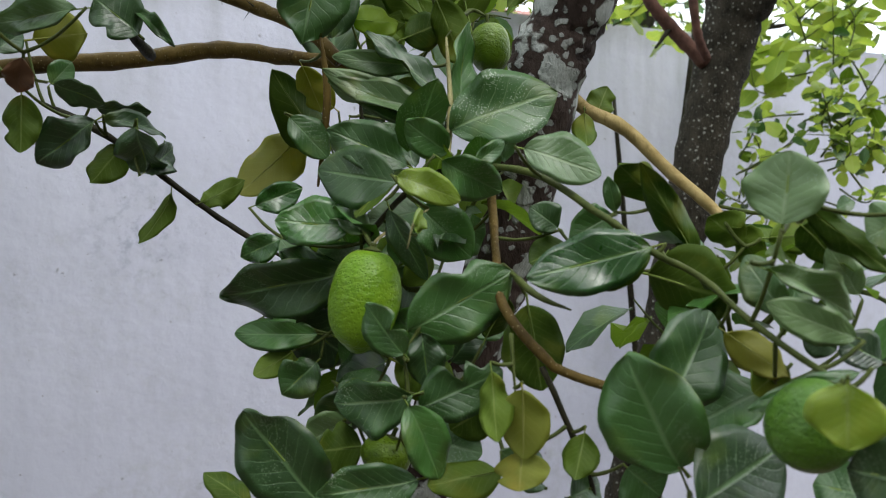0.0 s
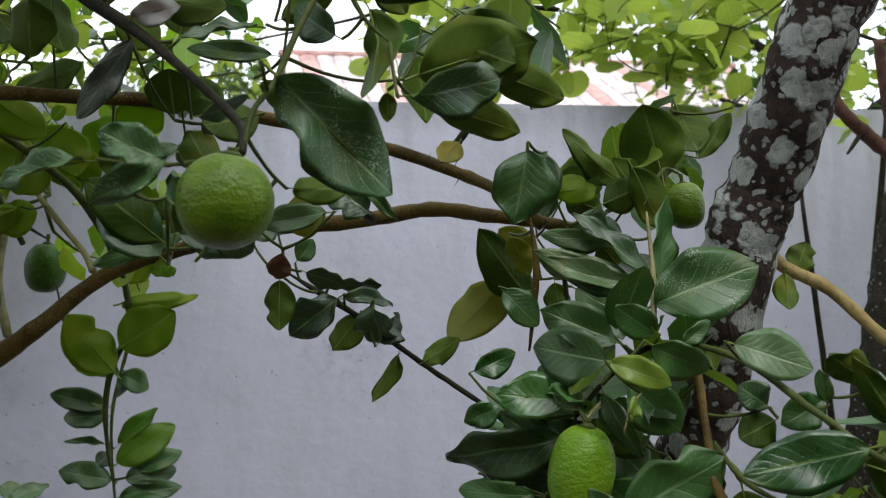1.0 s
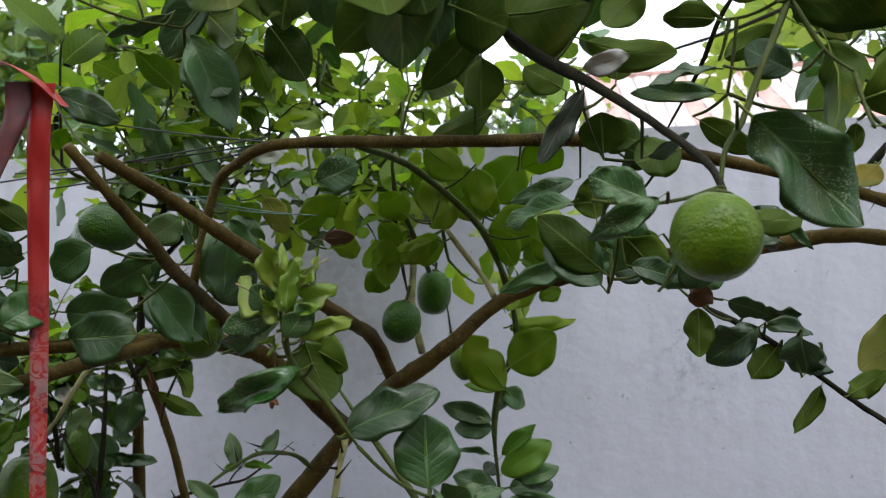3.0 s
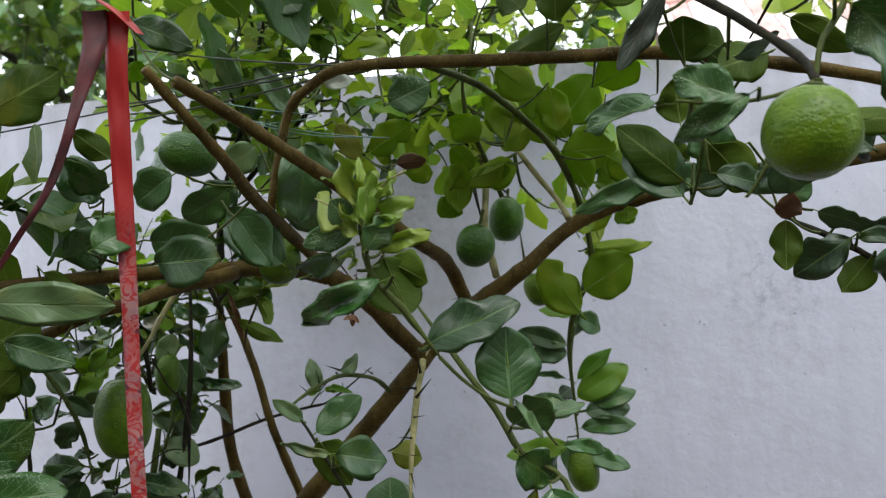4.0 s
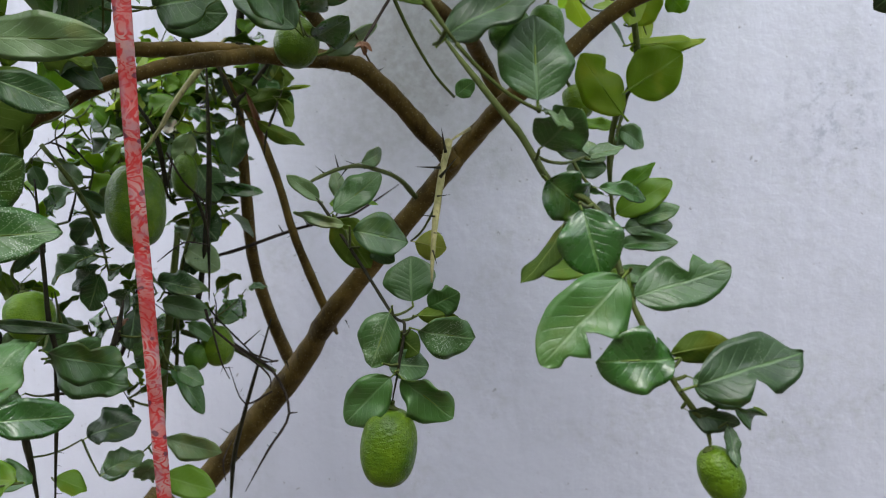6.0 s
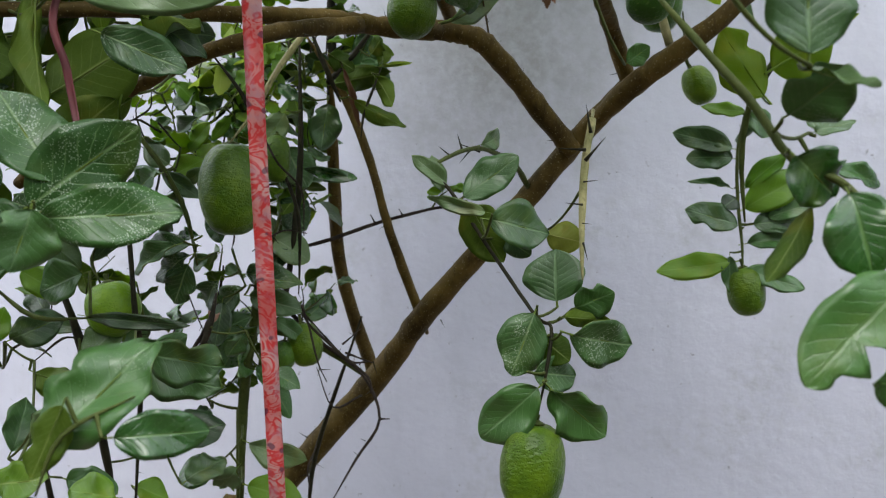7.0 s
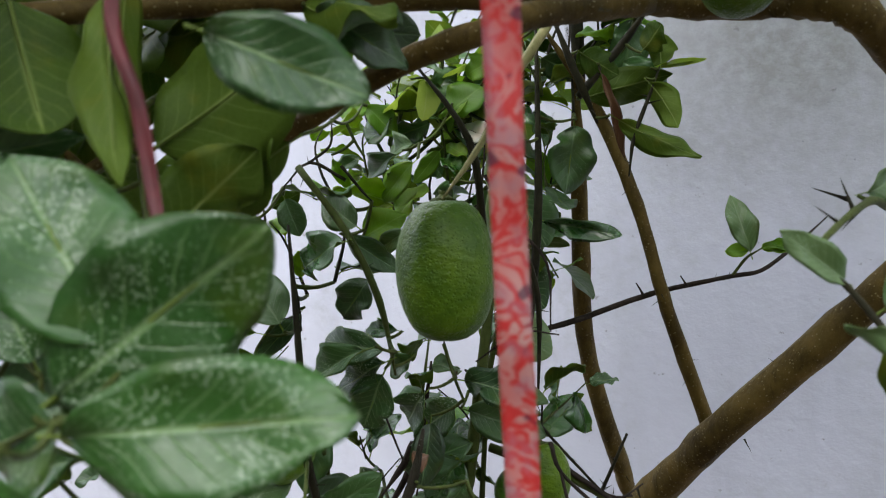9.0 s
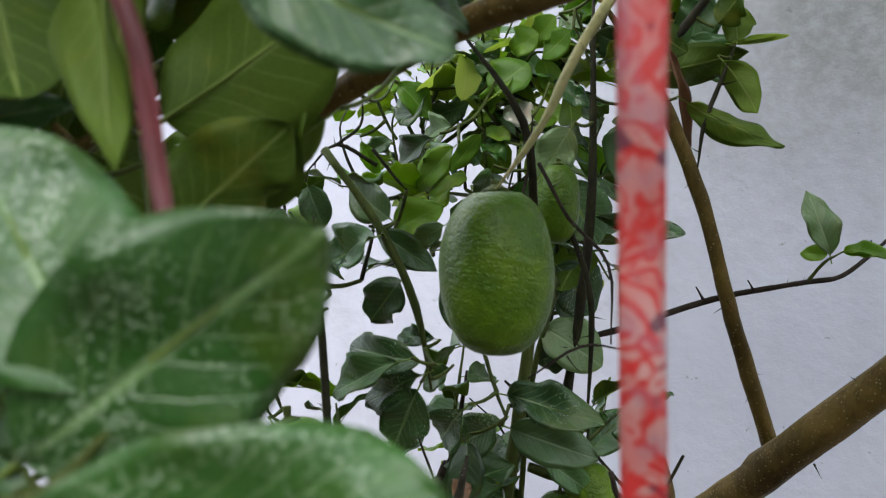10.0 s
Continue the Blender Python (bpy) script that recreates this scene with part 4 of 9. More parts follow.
thorn(tree_a, (0.187, 0.85, 1.854), (0.193, 0.853, 1.855))
thorn(tree_a, (0.231, 0.822, 1.837), (0.235, 0.818, 1.846))
thorn(tree_a, (0.262, 0.785, 1.81), (0.271, 0.791, 1.804))
thorn(tree_a, (0.234, 0.816, 1.825), (0.229, 0.818, 1.817))
thorn(tree_a, (0.266, 0.768, 1.804), (0.258, 0.757, 1.802))
thorn(tree_a, (0.265, 0.774, 1.803), (0.266, 0.771, 1.795))
thorn(tree_a, (0.236, 0.809, 1.828), (0.227, 0.8, 1.831))
thorn(tree_a, (0.292, 0.747, 1.773), (0.288, 0.741, 1.769))
thorn(tree_a, (-0.449, 1.005, 1.702), (-0.439, 1.005, 1.706))
thorn(tree_a, (-0.459, 0.993, 1.704), (-0.468, 0.991, 1.705))
thorn(tree_a, (-0.448, 0.991, 1.708), (-0.441, 0.992, 1.711))
thorn(tree_a, (-0.417, 0.744, 1.779), (-0.412, 0.746, 1.784))
thorn(tree_a, (-0.438, 0.814, 1.759), (-0.445, 0.813, 1.759))
thorn(tree_a, (-0.412, 0.727, 1.778), (-0.403, 0.728, 1.777))
thorn(tree_a, (-0.415, 0.696, 1.792), (-0.423, 0.696, 1.8))
thorn(tree_a, (-0.414, 0.607, 1.834), (-0.421, 0.604, 1.836))
thorn(tree_a, (-0.286, 1.011, 1.69), (-0.279, 1.001, 1.69))
thorn(tree_a, (-0.284, 1.045, 1.648), (-0.295, 1.043, 1.646))
thorn(tree_a, (-0.287, 1.015, 1.682), (-0.286, 1.004, 1.682))
thorn(tree_a, (-0.295, 0.958, 1.714), (-0.296, 0.961, 1.723))
thorn(tree_a, (-0.314, 0.898, 1.732), (-0.325, 0.898, 1.732))
thorn(tree_a, (-0.334, 0.838, 1.762), (-0.329, 0.832, 1.756))
thorn(tree_a, (-0.334, 0.843, 1.768), (-0.329, 0.841, 1.779))
thorn(tree_a, (-0.35, 0.824, 1.778), (-0.358, 0.828, 1.781))
thorn(tree_a, (-0.354, 0.816, 1.778), (-0.359, 0.817, 1.776))
thorn(tree_a, (-0.369, 0.761, 1.804), (-0.362, 0.754, 1.801))
thorn(tree_a, (-0.368, 0.78, 1.794), (-0.376, 0.775, 1.79))
thorn(tree_a, (-0.383, 0.748, 1.811), (-0.388, 0.745, 1.802))
thorn(tree_a, (-0.433, 0.677, 1.863), (-0.441, 0.678, 1.87))
thorn(tree_a, (-0.437, 0.666, 1.868), (-0.448, 0.67, 1.874))
thorn(tree_a, (-0.444, 0.645, 1.872), (-0.45, 0.645, 1.868))
thorn(tree_a, (-0.358, 1.064, 1.577), (-0.365, 1.055, 1.577))
thorn(tree_a, (-0.345, 1.07, 1.575), (-0.336, 1.073, 1.58))
thorn(tree_a, (-0.376, 1.067, 1.607), (-0.376, 1.058, 1.609))
thorn(tree_a, (-0.418, 1.026, 1.683), (-0.407, 1.017, 1.686))
thorn(tree_a, (-0.566, 0.976, 1.714), (-0.558, 0.97, 1.718))
thorn(tree_a, (-0.541, 1.024, 1.718), (-0.54, 1.016, 1.728))
thorn(tree_a, (-0.578, 0.93, 1.712), (-0.573, 0.929, 1.718))
thorn(tree_a, (-0.585, 0.927, 1.706), (-0.594, 0.923, 1.701))
thorn(tree_a, (-0.575, 0.955, 1.715), (-0.572, 0.955, 1.722))
thorn(tree_a, (-0.595, 0.79, 1.691), (-0.599, 0.788, 1.681))
thorn(tree_a, (-0.588, 0.826, 1.697), (-0.581, 0.822, 1.695))
thorn(tree_a, (-0.486, 0.695, 1.666), (-0.479, 0.691, 1.664))
thorn(tree_a, (-0.495, 0.686, 1.66), (-0.494, 0.683, 1.652))
thorn(tree_a, (-0.652, 1.114, 1.685), (-0.656, 1.12, 1.685))
thorn(tree_a, (-0.656, 1.117, 1.525), (-0.66, 1.123, 1.527))
thorn(tree_a, (-0.654, 1.118, 1.491), (-0.65, 1.11, 1.485))
thorn(tree_a, (-0.657, 1.117, 1.491), (-0.659, 1.107, 1.486))
thorn(tree_a, (-0.656, 1.127, 1.459), (-0.649, 1.117, 1.456))
thorn(tree_a, (-0.669, 1.159, 1.391), (-0.678, 1.166, 1.394))
thorn(tree_a, (-0.655, 1.197, 1.293), (-0.649, 1.194, 1.286))
thorn(tree_a, (-0.654, 1.216, 1.252), (-0.645, 1.21, 1.244))
thorn(tree_a, (-0.654, 1.239, 1.222), (-0.648, 1.245, 1.219))
thorn(tree_a, (-0.647, 1.065, 1.688), (-0.651, 1.069, 1.688))
thorn(tree_a, (-0.619, 1.081, 1.639), (-0.616, 1.087, 1.638))
thorn(tree_a, (-0.613, 1.076, 1.631), (-0.607, 1.074, 1.634))
thorn(tree_a, (-0.615, 1.076, 1.636), (-0.609, 1.071, 1.635))
thorn(tree_a, (-0.596, 1.073, 1.57), (-0.6, 1.07, 1.566))
thorn(tree_a, (-0.599, 1.079, 1.589), (-0.598, 1.086, 1.59))
thorn(tree_a, (-0.57, 1.08, 1.491), (-0.568, 1.091, 1.492))
thorn(tree_a, (-0.571, 1.076, 1.477), (-0.579, 1.074, 1.471))
thorn(tree_a, (-0.58, 1.078, 1.532), (-0.579, 1.09, 1.534))
thorn(tree_a, (-0.555, 1.097, 1.404), (-0.558, 1.09, 1.398))
thorn(tree_a, (-0.552, 1.096, 1.42), (-0.545, 1.097, 1.421))
thorn(tree_a, (-0.542, 1.132, 1.342), (-0.536, 1.14, 1.347))
thorn(tree_a, (-0.695, 1.02, 1.453), (-0.696, 1.023, 1.458))
thorn(tree_a, (-0.656, 1.023, 1.465), (-0.659, 1.023, 1.469))
thorn(tree_a, (-0.676, 1.02, 1.458), (-0.671, 1.012, 1.459))
thorn(tree_a, (-0.567, 1.065, 1.484), (-0.563, 1.064, 1.478))
thorn(tree_a, (-0.519, 1.092, 1.493), (-0.518, 1.099, 1.499))
thorn(tree_a, (-0.531, 1.098, 1.491), (-0.529, 1.101, 1.497))
thorn(tree_a, (-0.522, 1.091, 1.492), (-0.525, 1.087, 1.494))
thorn(tree_a, (-0.692, 1.007, 1.397), (-0.69, 1.015, 1.397))
thorn(tree_a, (-0.666, 1.022, 1.36), (-0.667, 1.031, 1.358))
thorn(tree_a, (-0.671, 1.018, 1.366), (-0.669, 1.007, 1.365))
thorn(tree_a, (-0.625, 1.036, 1.32), (-0.621, 1.039, 1.322))
thorn(tree_a, (-0.625, 1.037, 1.317), (-0.628, 1.047, 1.314))
thorn(tree_a, (-0.597, 1.016, 1.198), (-0.605, 1.022, 1.199))
thorn(tree_a, (-0.572, 1.028, 1.238), (-0.566, 1.018, 1.239))
thorn(tree_a, (-0.587, 1.02, 1.215), (-0.59, 1.012, 1.221))
thorn(tree_a, (-0.608, 1.007, 1.175), (-0.605, 0.998, 1.175))
thorn(tree_a, (-0.626, 1.04, 1.318), (-0.629, 1.039, 1.314))
thorn(tree_a, (-0.611, 1.052, 1.307), (-0.612, 1.057, 1.313))
thorn(tree_a, (-0.606, 1.055, 1.304), (-0.601, 1.051, 1.296))
thorn(tree_a, (-0.623, 0.999, 1.279), (-0.622, 1.004, 1.283))
thorn(tree_a, (-0.621, 0.999, 1.274), (-0.617, 1, 1.274))
thorn(tree_a, (-0.654, 1.02, 1.201), (-0.657, 1.02, 1.193))
thorn(tree_a, (-0.654, 1.011, 1.195), (-0.648, 1.007, 1.191))
thorn(tree_a, (-0.653, 0.993, 1.167), (-0.649, 0.985, 1.166))
thorn(tree_a, (-0.655, 0.995, 1.175), (-0.665, 0.995, 1.173))
thorn(tree_a, (-0.404, 0.937, 1.7), (-0.402, 0.941, 1.694))
thorn(tree_a, (-0.774, 0.675, 1.631), (-0.781, 0.671, 1.63))
thorn(tree_a, (-0.789, 0.682, 1.642), (-0.786, 0.691, 1.644))
thorn(tree_a, (-0.844, 0.766, 1.671), (-0.852, 0.768, 1.669))
thorn(tree_a, (-0.828, 0.73, 1.665), (-0.819, 0.732, 1.663))
thorn(tree_a, (-0.82, 0.702, 1.661), (-0.811, 0.708, 1.663))
thorn(tree_a, (-0.753, 0.707, 1.634), (-0.756, 0.705, 1.643))
thorn(tree_a, (-0.734, 0.831, 1.673), (-0.738, 0.833, 1.68))
thorn(tree_a, (-0.737, 0.797, 1.659), (-0.732, 0.795, 1.656))
thorn(tree_a, (-0.742, 0.787, 1.654), (-0.739, 0.795, 1.644))
leaf(tree_a, (0.053, 0.737, 1.733), (0.052, 0.736, 1.69), 0.025, (0.23, 0.97, -0.03), "mature", "plain")
leaf(tree_a, (0.055, 0.716, 1.756), (0.048, 0.728, 1.728), 0.020, (-0.13, -0.93, -0.34), "dry", "crinkle")
leaf(tree_a, (0.101, 0.731, 1.716), (0.058, 0.747, 1.684), 0.034, (-0.4, -0.91, 0.07), "mature", "crinkle")
leaf(tree_a, (0.12, 0.742, 1.7), (0.1, 0.753, 1.668), 0.027, (0.58, 0.81, -0.08), "mature", "plain")
leaf(tree_a, (0.127, 0.702, 1.71), (0.132, 0.715, 1.669), 0.034, (-0.54, -0.78, -0.3), "mature", "crinkle")
leaf(tree_a, (0.133, 0.714, 1.678), (0.167, 0.733, 1.702), 0.022, (0.46, -0.89, 0.06), "mature", "crinkle")
leaf(tree_a, (0.107, 0.731, 1.716), (0.158, 0.728, 1.72), 0.016, (-0.09, -0.9, 0.43), "mature", "curl")
leaf(tree_a, (0.178, 0.748, 1.655), (0.214, 0.769, 1.669), 0.020, (-0.3, 0.81, -0.5), "mature", "crinkle")
leaf(tree_a, (0.155, 0.746, 1.663), (0.146, 0.765, 1.623), 0.015, (0.66, 0.72, 0.2), "mature", "curl")
leaf(tree_a, (0.074, 0.718, 1.739), (0.107, 0.717, 1.728), 0.021, (-0.22, -0.76, -0.62), "mature", "plain")
leaf(tree_a, (0.045, 0.51, 1.856), (0.116, 0.525, 1.786), 0.050, (0.05, -0.98, -0.17), "speck", "crinkle")
leaf(tree_a, (0.124, 0.514, 1.847), (0.194, 0.522, 1.858), 0.033, (0.17, -0.85, -0.49), "speck", "plain")
leaf(tree_a, (0.146, 0.545, 1.847), (0.203, 0.542, 1.833), 0.025, (0.15, 0.88, 0.45), "mature", "plain")
leaf(tree_a, (0.086, 0.557, 1.94), (0.178, 0.578, 1.948), 0.044, (-0.23, 0.92, 0.31), "mature", "plain")
leaf(tree_a, (-0.112, 0.676, 1.981), (-0.024, 0.666, 1.975), 0.076, (0.11, 0.98, -0.14), "mature", "plain")
leaf(tree_a, (-0.179, 0.591, 2.016), (-0.171, 0.585, 1.909), 0.063, (0.26, 0.97, -0.04), "dark", "plain")
leaf(tree_a, (-0.154, 0.592, 2.011), (-0.153, 0.61, 1.938), 0.036, (0.09, -0.97, -0.23), "mature", "plain")
leaf(tree_a, (-0.123, 0.647, 1.963), (-0.172, 0.664, 1.92), 0.030, (-0.21, 0.81, 0.55), "mature", "plain")
leaf(tree_a, (-0.126, 0.697, 1.952), (-0.128, 0.71, 1.909), 0.035, (0.33, 0.91, 0.26), "mature", "plain")
leaf(tree_a, (-0.338, 0.587, 1.95), (-0.302, 0.585, 1.879), 0.037, (0.44, -0.86, 0.25), "mature", "plain")
leaf(tree_a, (-0.331, 0.605, 1.992), (-0.373, 0.604, 1.943), 0.033, (0.06, -1, -0.03), "mature", "plain")
leaf(tree_a, (-0.293, 0.638, 1.973), (-0.263, 0.657, 1.93), 0.037, (-0.09, 0.94, 0.34), "mature", "plain")
leaf(tree_a, (-0.366, 0.683, 2.004), (-0.326, 0.677, 1.967), 0.035, (0.23, 0.97, 0.11), "mature", "plain")
leaf(tree_a, (-0.349, 0.735, 1.992), (-0.372, 0.739, 1.953), 0.038, (-0.03, 0.99, 0.13), "mature", "plain")
leaf(tree_a, (-0.355, 0.585, 1.968), (-0.411, 0.595, 1.955), 0.012, (0.09, -0.59, -0.8), "mature", "plain")
leaf(tree_a, (-0.251, 0.638, 2.013), (-0.251, 0.65, 1.968), 0.032, (0.01, -0.97, -0.26), "mature", "crinkle")
leaf(tree_a, (-0.211, 0.61, 1.999), (-0.246, 0.595, 1.983), 0.021, (0.53, -0.7, -0.47), "mature", "plain")
leaf(tree_a, (-0.041, 0.651, 1.948), (0.036, 0.648, 1.915), 0.025, (0.07, 1, 0.07), "mature", "curl")
leaf(tree_a, (0.048, 0.605, 1.945), (0.008, 0.602, 1.952), 0.021, (0.06, 0.73, 0.68), "mature", "plain")
leaf(tree_a, (0.085, 0.56, 1.894), (0.053, 0.571, 1.916), 0.024, (-0.46, -0.86, -0.23), "mature", "plain")
leaf(tree_a, (0.054, 0.607, 1.917), (0.092, 0.612, 1.938), 0.019, (-0.13, 0.99, 0.01), "mature", "plain")
leaf(tree_a, (0.047, 0.608, 1.892), (-0.015, 0.624, 1.901), 0.015, (-0.25, -0.97, 0.02), "mature", "plain")
leaf(tree_a, (0.036, 0.557, 1.898), (-0.01, 0.541, 1.889), 0.012, (0.08, -0.63, 0.77), "mature", "plain")
leaf(tree_a, (-0.046, 0.623, 1.903), (-0.082, 0.625, 1.851), 0.019, (0.37, -0.89, -0.28), "dead", "plain")
leaf(tree_a, (-0.045, 0.623, 1.919), (-0.013, 0.608, 1.923), 0.017, (-0.33, -0.83, -0.44), "white", "plain")
leaf(tree_a, (-0.058, 0.508, 1.808), (-0.11, 0.52, 1.803), 0.016, (-0.23, -0.74, 0.64), "speck", "plain")
leaf(tree_a, (-0.018, 0.51, 1.808), (-0.053, 0.504, 1.826), 0.023, (0.13, -0.99, -0.02), "speck", "crinkle")
leaf(tree_a, (-0.045, 0.559, 1.801), (-0.049, 0.562, 1.831), 0.024, (-0.11, 0.99, -0.12), "mature", "crinkle")
leaf(tree_a, (-0.014, 0.49, 1.807), (-0.056, 0.496, 1.783), 0.017, (-0.07, -0.99, -0.11), "speck", "crinkle")
leaf(tree_a, (-0.026, 0.706, 1.867), (-0.028, 0.693, 1.902), 0.039, (-0.02, 0.93, 0.36), "mature", "plain")
leaf(tree_a, (0.038, 0.709, 1.868), (-0.006, 0.686, 1.853), 0.035, (-0.36, 0.88, -0.32), "mature", "plain")
leaf(tree_a, (0.039, 0.629, 1.877), (0.077, 0.627, 1.849), 0.020, (0.35, 0.84, 0.42), "mature", "plain")
leaf(tree_a, (0.056, 0.564, 1.796), (0.092, 0.577, 1.796), 0.020, (-0.33, 0.87, -0.38), "mature", "plain")
leaf(tree_a, (0.108, 0.56, 1.912), (0.134, 0.56, 1.849), 0.029, (0.65, 0.7, 0.28), "mature", "curl")
leaf(tree_a, (0.156, 0.634, 1.887), (0.243, 0.621, 1.916), 0.055, (0.03, 0.94, 0.33), "mature", "crinkle")
leaf(tree_a, (0.215, 0.713, 1.956), (0.296, 0.732, 1.907), 0.049, (0.17, 0.79, 0.58), "mature", "plain")
leaf(tree_a, (0.113, 0.533, 1.852), (0.114, 0.544, 1.837), 0.011, (0.06, 0.81, 0.58), "mature", "plain")
leaf(tree_a, (0.228, 0.789, 1.858), (0.208, 0.788, 1.837), 0.026, (0.36, 0.86, -0.37), "yellow", "plain")
leaf(tree_a, (0.105, 0.606, 1.977), (0.144, 0.628, 1.929), 0.035, (-0.18, 0.94, 0.29), "mature", "plain")
leaf(tree_a, (0.017, 0.601, 1.995), (0.058, 0.617, 1.978), 0.035, (0.07, 0.66, 0.74), "mature", "plain")
leaf(tree_a, (0.055, 0.623, 1.998), (0.089, 0.625, 1.966), 0.034, (0.37, 0.82, 0.44), "mature", "plain")
leaf(tree_a, (-0.021, 0.611, 1.791), (0.011, 0.629, 1.76), 0.031, (0.15, 0.78, 0.61), "mature", "plain")
leaf(tree_a, (0.01, 0.563, 1.77), (0.029, 0.561, 1.754), 0.023, (-0.33, -0.9, -0.3), "mature", "plain")
leaf(tree_a, (-0.017, 0.612, 1.77), (0.021, 0.609, 1.761), 0.019, (-0.02, -0.97, 0.25), "mature", "plain")
leaf(tree_a, (0.024, 0.759, 1.863), (-0.01, 0.732, 1.882), 0.035, (-0.32, 0.77, 0.55), "mature", "plain")
leaf(tree_a, (-0.003, 0.608, 1.849), (0.034, 0.621, 1.863), 0.016, (0.46, -0.54, -0.7), "mature", "plain")
leaf(tree_a, (-0.252, 0.522, 1.741), (-0.288, 0.515, 1.768), 0.020, (0.04, -0.97, -0.23), "young", "ragged")
leaf(tree_a, (-0.254, 0.522, 1.745), (-0.294, 0.537, 1.736), 0.019, (-0.27, -0.9, -0.34), "speck", "plain")
leaf(tree_a, (-0.25, 0.521, 1.76), (-0.258, 0.515, 1.792), 0.018, (0.04, -0.98, -0.19), "young", "ragged")
leaf(tree_a, (-0.244, 0.512, 1.76), (-0.229, 0.522, 1.783), 0.013, (0.66, -0.74, -0.11), "young", "ragged")
leaf(tree_a, (-0.241, 0.512, 1.76), (-0.214, 0.522, 1.783), 0.010, (0.45, -0.88, -0.14), "young", "ragged")
leaf(tree_a, (-0.24, 0.513, 1.731), (-0.211, 0.528, 1.742), 0.013, (0.52, -0.82, -0.25), "young", "ragged")
leaf(tree_a, (-0.241, 0.523, 1.745), (-0.217, 0.513, 1.763), 0.017, (-0.32, -0.94, -0.09), "young", "ragged")
leaf(tree_a, (-0.256, 0.522, 1.749), (-0.27, 0.516, 1.762), 0.019, (0.05, -0.94, -0.33), "speck", "plain")
leaf(tree_a, (-0.242, 0.503, 1.731), (-0.225, 0.504, 1.751), 0.019, (0.43, -0.83, -0.36), "speck", "plain")
leaf(tree_a, (-0.252, 0.521, 1.76), (-0.28, 0.529, 1.795), 0.007, (0.38, -0.79, 0.48), "young", "ragged")
leaf(tree_a, (-0.256, 0.523, 1.731), (-0.273, 0.537, 1.711), 0.011, (-0.33, -0.88, -0.35), "young", "ragged")
leaf(tree_a, (-0.242, 0.502, 1.747), (-0.241, 0.511, 1.775), 0.013, (0.44, -0.86, 0.24), "young", "ragged")
leaf(tree_a, (-0.234, 0.505, 1.71), (-0.301, 0.505, 1.681), 0.020, (-0.02, -1, 0.03), "shiny", "crinkle")
leaf(tree_a, (-0.245, 0.554, 1.723), (-0.237, 0.563, 1.681), 0.041, (-0.72, 0.69, 0.02), "mature", "plain")
leaf(tree_a, (-0.245, 0.564, 1.72), (-0.213, 0.566, 1.706), 0.024, (0.05, 0.97, 0.25), "mature", "plain")
leaf(tree_a, (-0.259, 0.534, 1.712), (-0.268, 0.539, 1.677), 0.007, (0.63, -0.72, -0.28), "dry", "curl")
leaf(tree_a, (-0.215, 0.548, 1.664), (-0.153, 0.54, 1.694), 0.034, (-0.32, -0.85, 0.43), "mature", "plain")
leaf(tree_a, (-0.162, 0.553, 1.625), (-0.165, 0.559, 1.672), 0.044, (0.43, -0.89, 0.14), "mature", "plain")
leaf(tree_a, (-0.498, 0.692, 1.721), (-0.43, 0.676, 1.725), 0.045, (-0.24, -0.96, 0.11), "mature", "plain")
leaf(tree_a, (-0.45, 0.742, 1.77), (-0.412, 0.766, 1.709), 0.041, (0.66, -0.74, 0.13), "mature", "plain")
leaf(tree_a, (-0.39, 0.792, 1.83), (-0.385, 0.783, 1.75), 0.061, (0.7, -0.7, 0.12), "mature", "crinkle")
leaf(tree_a, (-0.474, 0.79, 1.79), (-0.516, 0.771, 1.757), 0.038, (0.55, -0.8, -0.23), "mature", "plain")
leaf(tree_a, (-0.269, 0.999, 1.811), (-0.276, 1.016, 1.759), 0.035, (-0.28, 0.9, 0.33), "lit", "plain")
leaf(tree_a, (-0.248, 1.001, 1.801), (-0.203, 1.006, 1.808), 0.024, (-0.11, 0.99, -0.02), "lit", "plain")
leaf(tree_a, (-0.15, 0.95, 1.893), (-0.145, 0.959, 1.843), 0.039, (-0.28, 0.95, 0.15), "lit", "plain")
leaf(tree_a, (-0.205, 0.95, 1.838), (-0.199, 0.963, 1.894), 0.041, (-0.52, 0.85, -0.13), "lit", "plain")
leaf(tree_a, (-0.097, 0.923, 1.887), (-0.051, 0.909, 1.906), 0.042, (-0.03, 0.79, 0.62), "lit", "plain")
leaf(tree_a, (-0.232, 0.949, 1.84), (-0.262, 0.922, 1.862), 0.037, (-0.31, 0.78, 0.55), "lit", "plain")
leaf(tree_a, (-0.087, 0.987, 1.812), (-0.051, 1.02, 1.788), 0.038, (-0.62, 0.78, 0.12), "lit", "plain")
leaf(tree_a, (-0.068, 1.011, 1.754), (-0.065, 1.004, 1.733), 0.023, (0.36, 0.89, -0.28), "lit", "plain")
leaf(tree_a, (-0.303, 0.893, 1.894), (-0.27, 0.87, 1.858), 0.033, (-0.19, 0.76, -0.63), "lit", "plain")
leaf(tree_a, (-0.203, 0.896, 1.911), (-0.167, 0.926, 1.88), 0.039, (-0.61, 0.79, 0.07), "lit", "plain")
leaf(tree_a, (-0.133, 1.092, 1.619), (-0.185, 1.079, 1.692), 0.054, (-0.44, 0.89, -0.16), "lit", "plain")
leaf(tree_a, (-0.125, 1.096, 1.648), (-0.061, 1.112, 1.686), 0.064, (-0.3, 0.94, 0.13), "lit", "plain")
